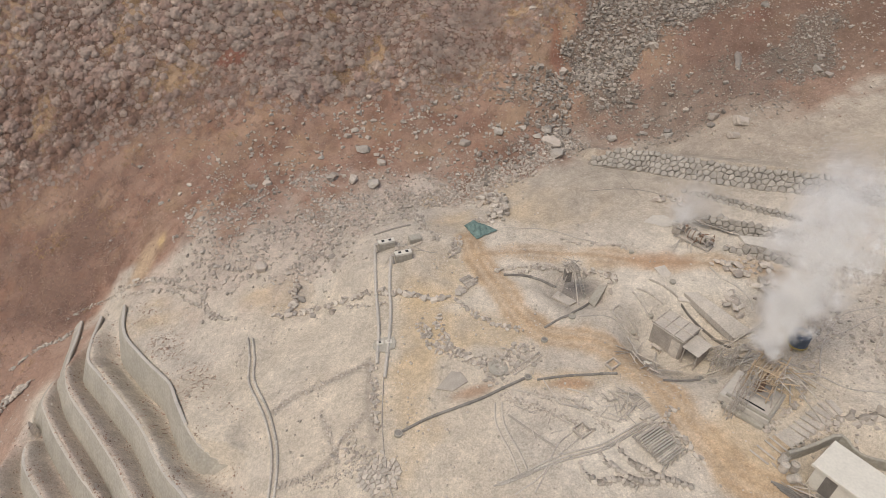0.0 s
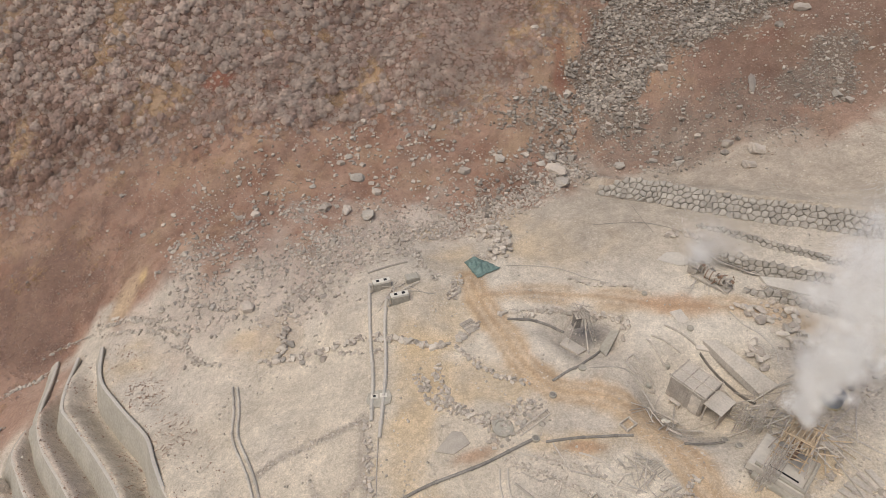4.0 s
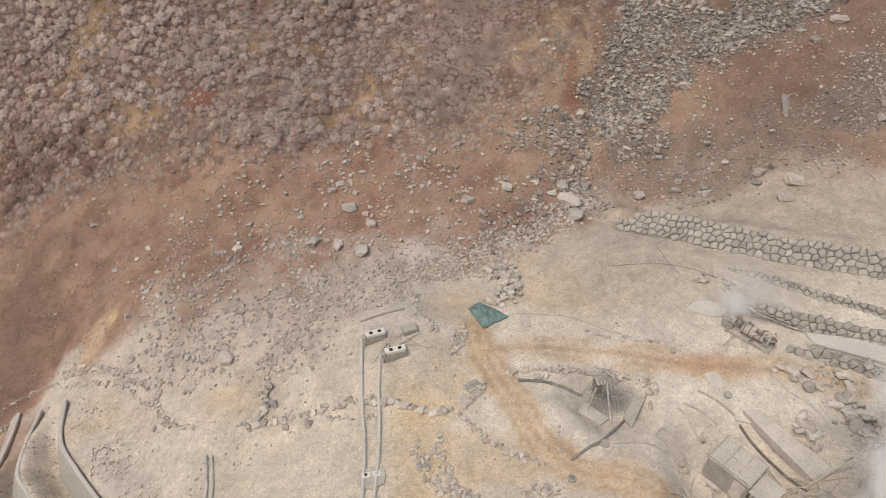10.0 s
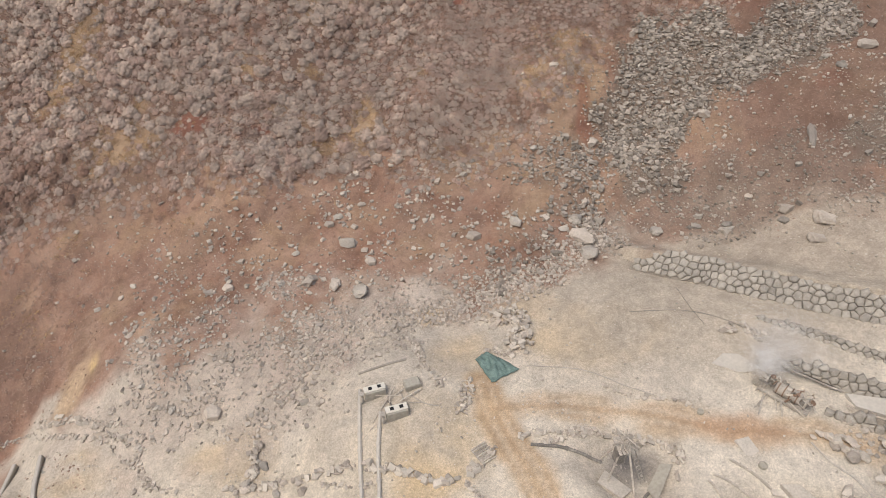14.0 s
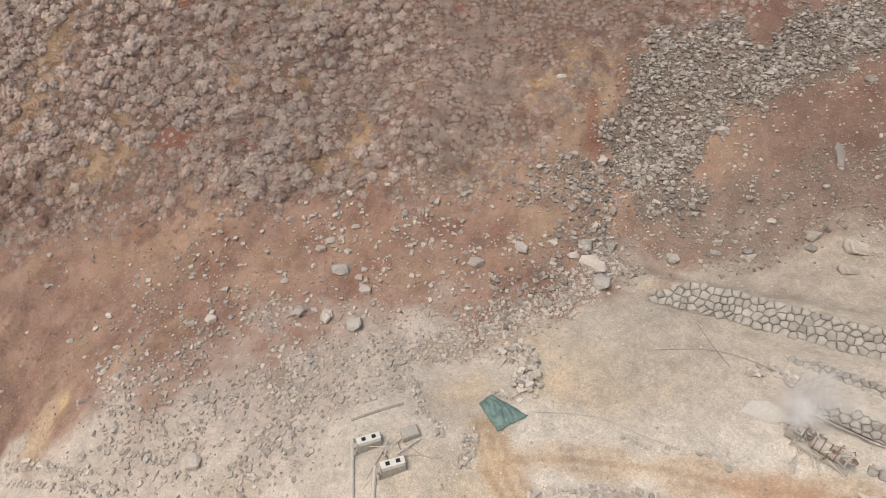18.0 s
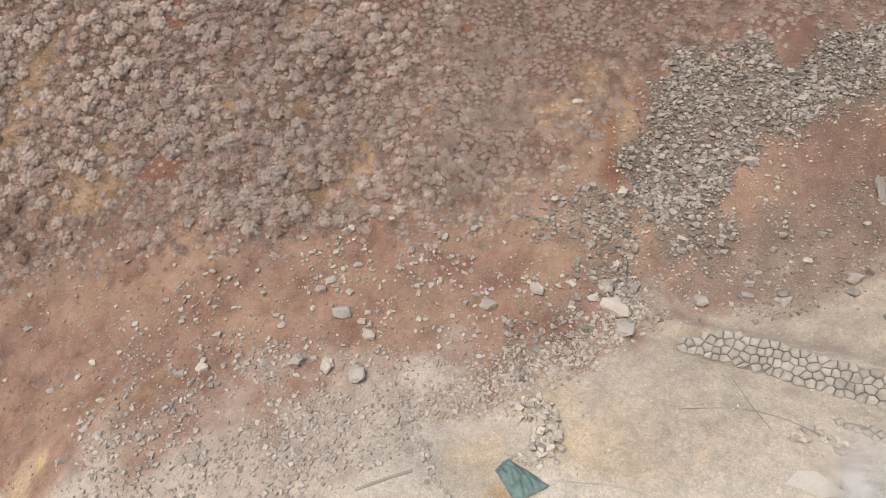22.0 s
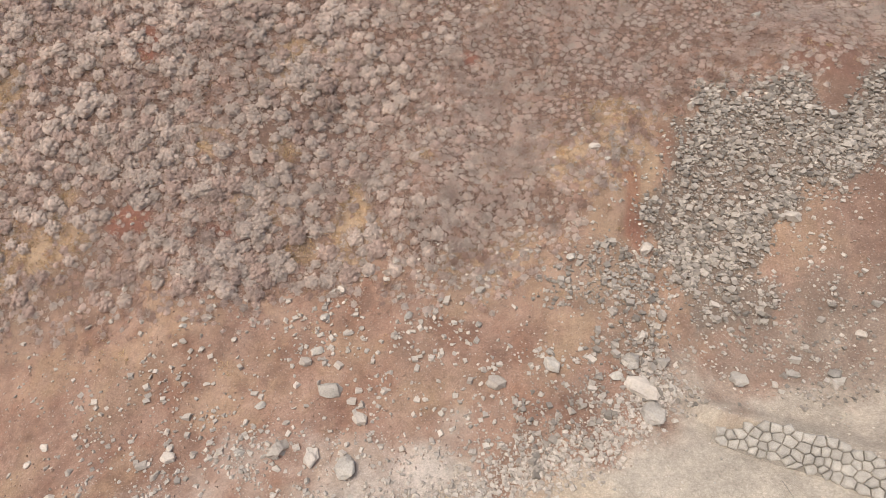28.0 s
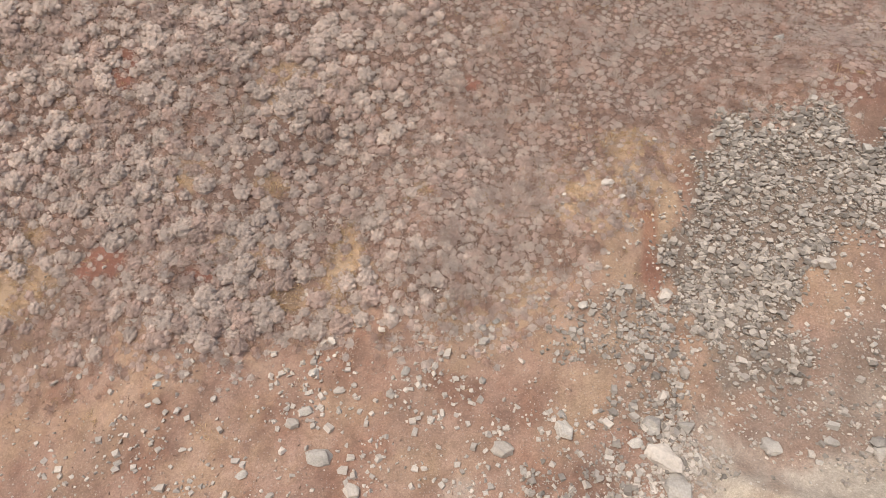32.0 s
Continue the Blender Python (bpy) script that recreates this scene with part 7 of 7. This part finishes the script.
def pump_engine():
    ob = thing("pump_engine", on_ground(25.0, 12.9, -47), "dusty old pump engine with pipes and flanges", "engine")
    part("skid", Shape().box(3.6, 1.1, 0.25, pose(0, 0, 0), 0.03), GREY_PIPE, ob)
    body = Shape().lathe([(0.42, -0.9), (0.46, -0.85), (0.46, 0.8), (0.4, 0.9)], 16, pose(0.1, 0, 0.75, 0, 90, 0))
    part("cylinder", body, GREY_PIPE, ob, "dusty ribbed steel cylinder")
    for k in range(4):
        part("rib", Shape().lathe([(0.5, -0.04), (0.5, 0.04)], 16, pose(-0.6 + 0.45 * k, 0, 0.75, 0, 90, 0)), RUST, ob)
    for x in (-1.5, 1.4):
        part("flange", Shape().lathe([(0.5, -0.06), (0.5, 0.06), (0.15, 0.1)], 16, pose(x, 0, 0.7, 0, 90, 0)), GREY_PIPE, ob)
    r = random.Random(21)
    for k in range(34):
        a = Vector((r.uniform(-2.0, 1.8), r.uniform(-0.6, 0.7), r.uniform(0.2, 1.2)))
        b = a + Vector((r.uniform(-0.5, 0.7), r.uniform(-0.5, 0.5), r.uniform(-0.3, 0.5)))
        c = b + Vector((r.uniform(-0.3, 0.5), r.uniform(-0.4, 0.4), r.uniform(-0.5, 0.2)))
        part("pipe", Shape().tube([a, b, c], r.uniform(0.03, 0.09), 6), (ROOF_SHEET, GREY_PIPE, DARK_PIPE, RUST)[k % 4], ob)
    for k in range(10):
        part("valve", Shape().lathe([(0.16, 0), (0.16, 0.1), (0.07, 0.12), (0.07, 0.3), (0.15, 0.32), (0.15, 0.38)], 9, pose(r.uniform(-1.9, 1.8), r.uniform(-0.5, 0.6), r.uniform(0.5, 1.2), r.uniform(-60, 60), r.uniform(-60, 60), 0)), GREY_PIPE if k % 2 else RUST, ob)
    part("gear_box", Shape().box(0.9, 0.8, 0.9, pose(-1.9, 0.1, 0.1), 0.06), GREY_PIPE, ob)


pump_engine()
for k in range(4):
    a = thing("beam", pose(26.3 + 0.18 * k, 14.7 - 0.2 * k + 0.1, gz(27.5, 14.2) + 0.35, 0, 0, -41 + 2 * k), "long pale timber beam leaning by the pump engine", "beam", "timber beams")
    part("timber", Shape().box(3.6, 0.14, 0.14, pose(0.9, 0, 0), 0.02), DUSTY_WOOD, a)
flat_slab("slab", [(21.0, 16.6), (22.1, 17.4), (23.2, 17.2), (24.1, 16.1), (23.9, 15.4), (22.7, 15.5), (22.0, 16.0)], "smooth pale dust-covered slab beside the machinery", PALE_CONCRETE, 0.05)


def sticks(name, count, x, y, sx, sy, label):
    s = Shape()
    for _ in range(count):
        a, b, t, l = random.gauss(x, sx), random.gauss(y, sy), random.uniform(0, 6.28), random.uniform(0.2, 0.55)
        s.tube([(a, b, gz(a, b) + 0.05), (a + l * math.cos(t), b + l * math.sin(t), gz(a + l * math.cos(t), b + l * math.sin(t)) + 0.06)], 0.025, 4)
    tagged(part(name, s, DUSTY_WOOD if name == "splinters" else BROWN_TWIG), label, "sticks", kind="stuff")


sticks("dead_sticks", 60, -30.1, 9.6, 1.3, 1.0, "scattered dead sticks on the pale upper terrace")
sticks("dead_sticks", 70, -24.1, 3.6, 1.8, 1.8, "scattered dead sticks on the pale upper terrace")
sticks("dead_sticks", 50, -28.2, 0.7, 2.5, 2.5, "scattered dead sticks on a terrace bench")
sticks("splinters", 70, 19.4, -2.4, 2.2, 1.2, "broken splinters and offcuts on dusty ground")
sticks("splinters", 70, 10.7, -3.4, 4.0, 1.6, "broken splinters and offcuts on dusty ground")


# ---- steam: a column of fine drifting droplets over the well ----
def steam(name, x, y, z, high, wide, count, size, drift, label):
    r = np.random.default_rng(count)
    puffs = 170
    t = r.random(puffs) ** 0.8
    pr = wide * (0.06 + 0.58 * t**0.75) * r.uniform(0.35, 0.75, puffs)
    spread = wide * (0.02 + 0.8 * t**0.75)
    pc = np.stack([x + drift[0] * t**1.5 + r.normal(0, 0.42, puffs) * spread, y + drift[1] * t**1.5 + r.normal(0, 0.42, puffs) * spread, z + high * t], -1)
    share = (1.3 - 1.05 * t) * pr ** 1.45
    pick = r.choice(puffs, count, p=share / share.sum())
    d = r.normal(size=(count, 3))
    d /= np.linalg.norm(d, axis=1)[:, None]
    p = pc[pick] + d * (pr[pick] * r.random(count) ** 0.75 * 1.15)[:, None]
    a, b = r.normal(size=(count, 3)) * size, r.normal(size=(count, 3)) * size
    v = np.stack([p, p + a, p + b], 1).reshape(-1, 3)
    return joined(name, STEAM, v, np.arange(count * 3).reshape(-1, 3), 3, label, "steam")


STEAM = bpy.data.materials.new("steam")
STEAM.use_nodes = True
sb = STEAM.node_tree.nodes
sb.remove(sb["Principled BSDF"])
white, glow = sb.new("ShaderNodeBsdfDiffuse"), sb.new("ShaderNodeBsdfTranslucent")
both = sb.new("ShaderNodeMixShader")
white.inputs[0].default_value = glow.inputs[0].default_value = (0.975, 0.968, 0.945, 1)
STEAM.node_tree.links.new(white.outputs[0], both.inputs[1])
STEAM.node_tree.links.new(glow.outputs[0], both.inputs[2])
STEAM.node_tree.links.new(both.outputs[0], sb["Material Output"].inputs[0])
steam("steam_plume", 23.9, -4.6, 6.2, 13.9, 4.8, 640000, 0.0195, (3.5, 3.8), "dense white steam column rising from the well head")
steam("steam_wisp", 24.1, 14.8, 4.6, 3.6, 4.0, 90000, 0.014, (1.5, 1.0), "thin white steam drifting over the machinery")
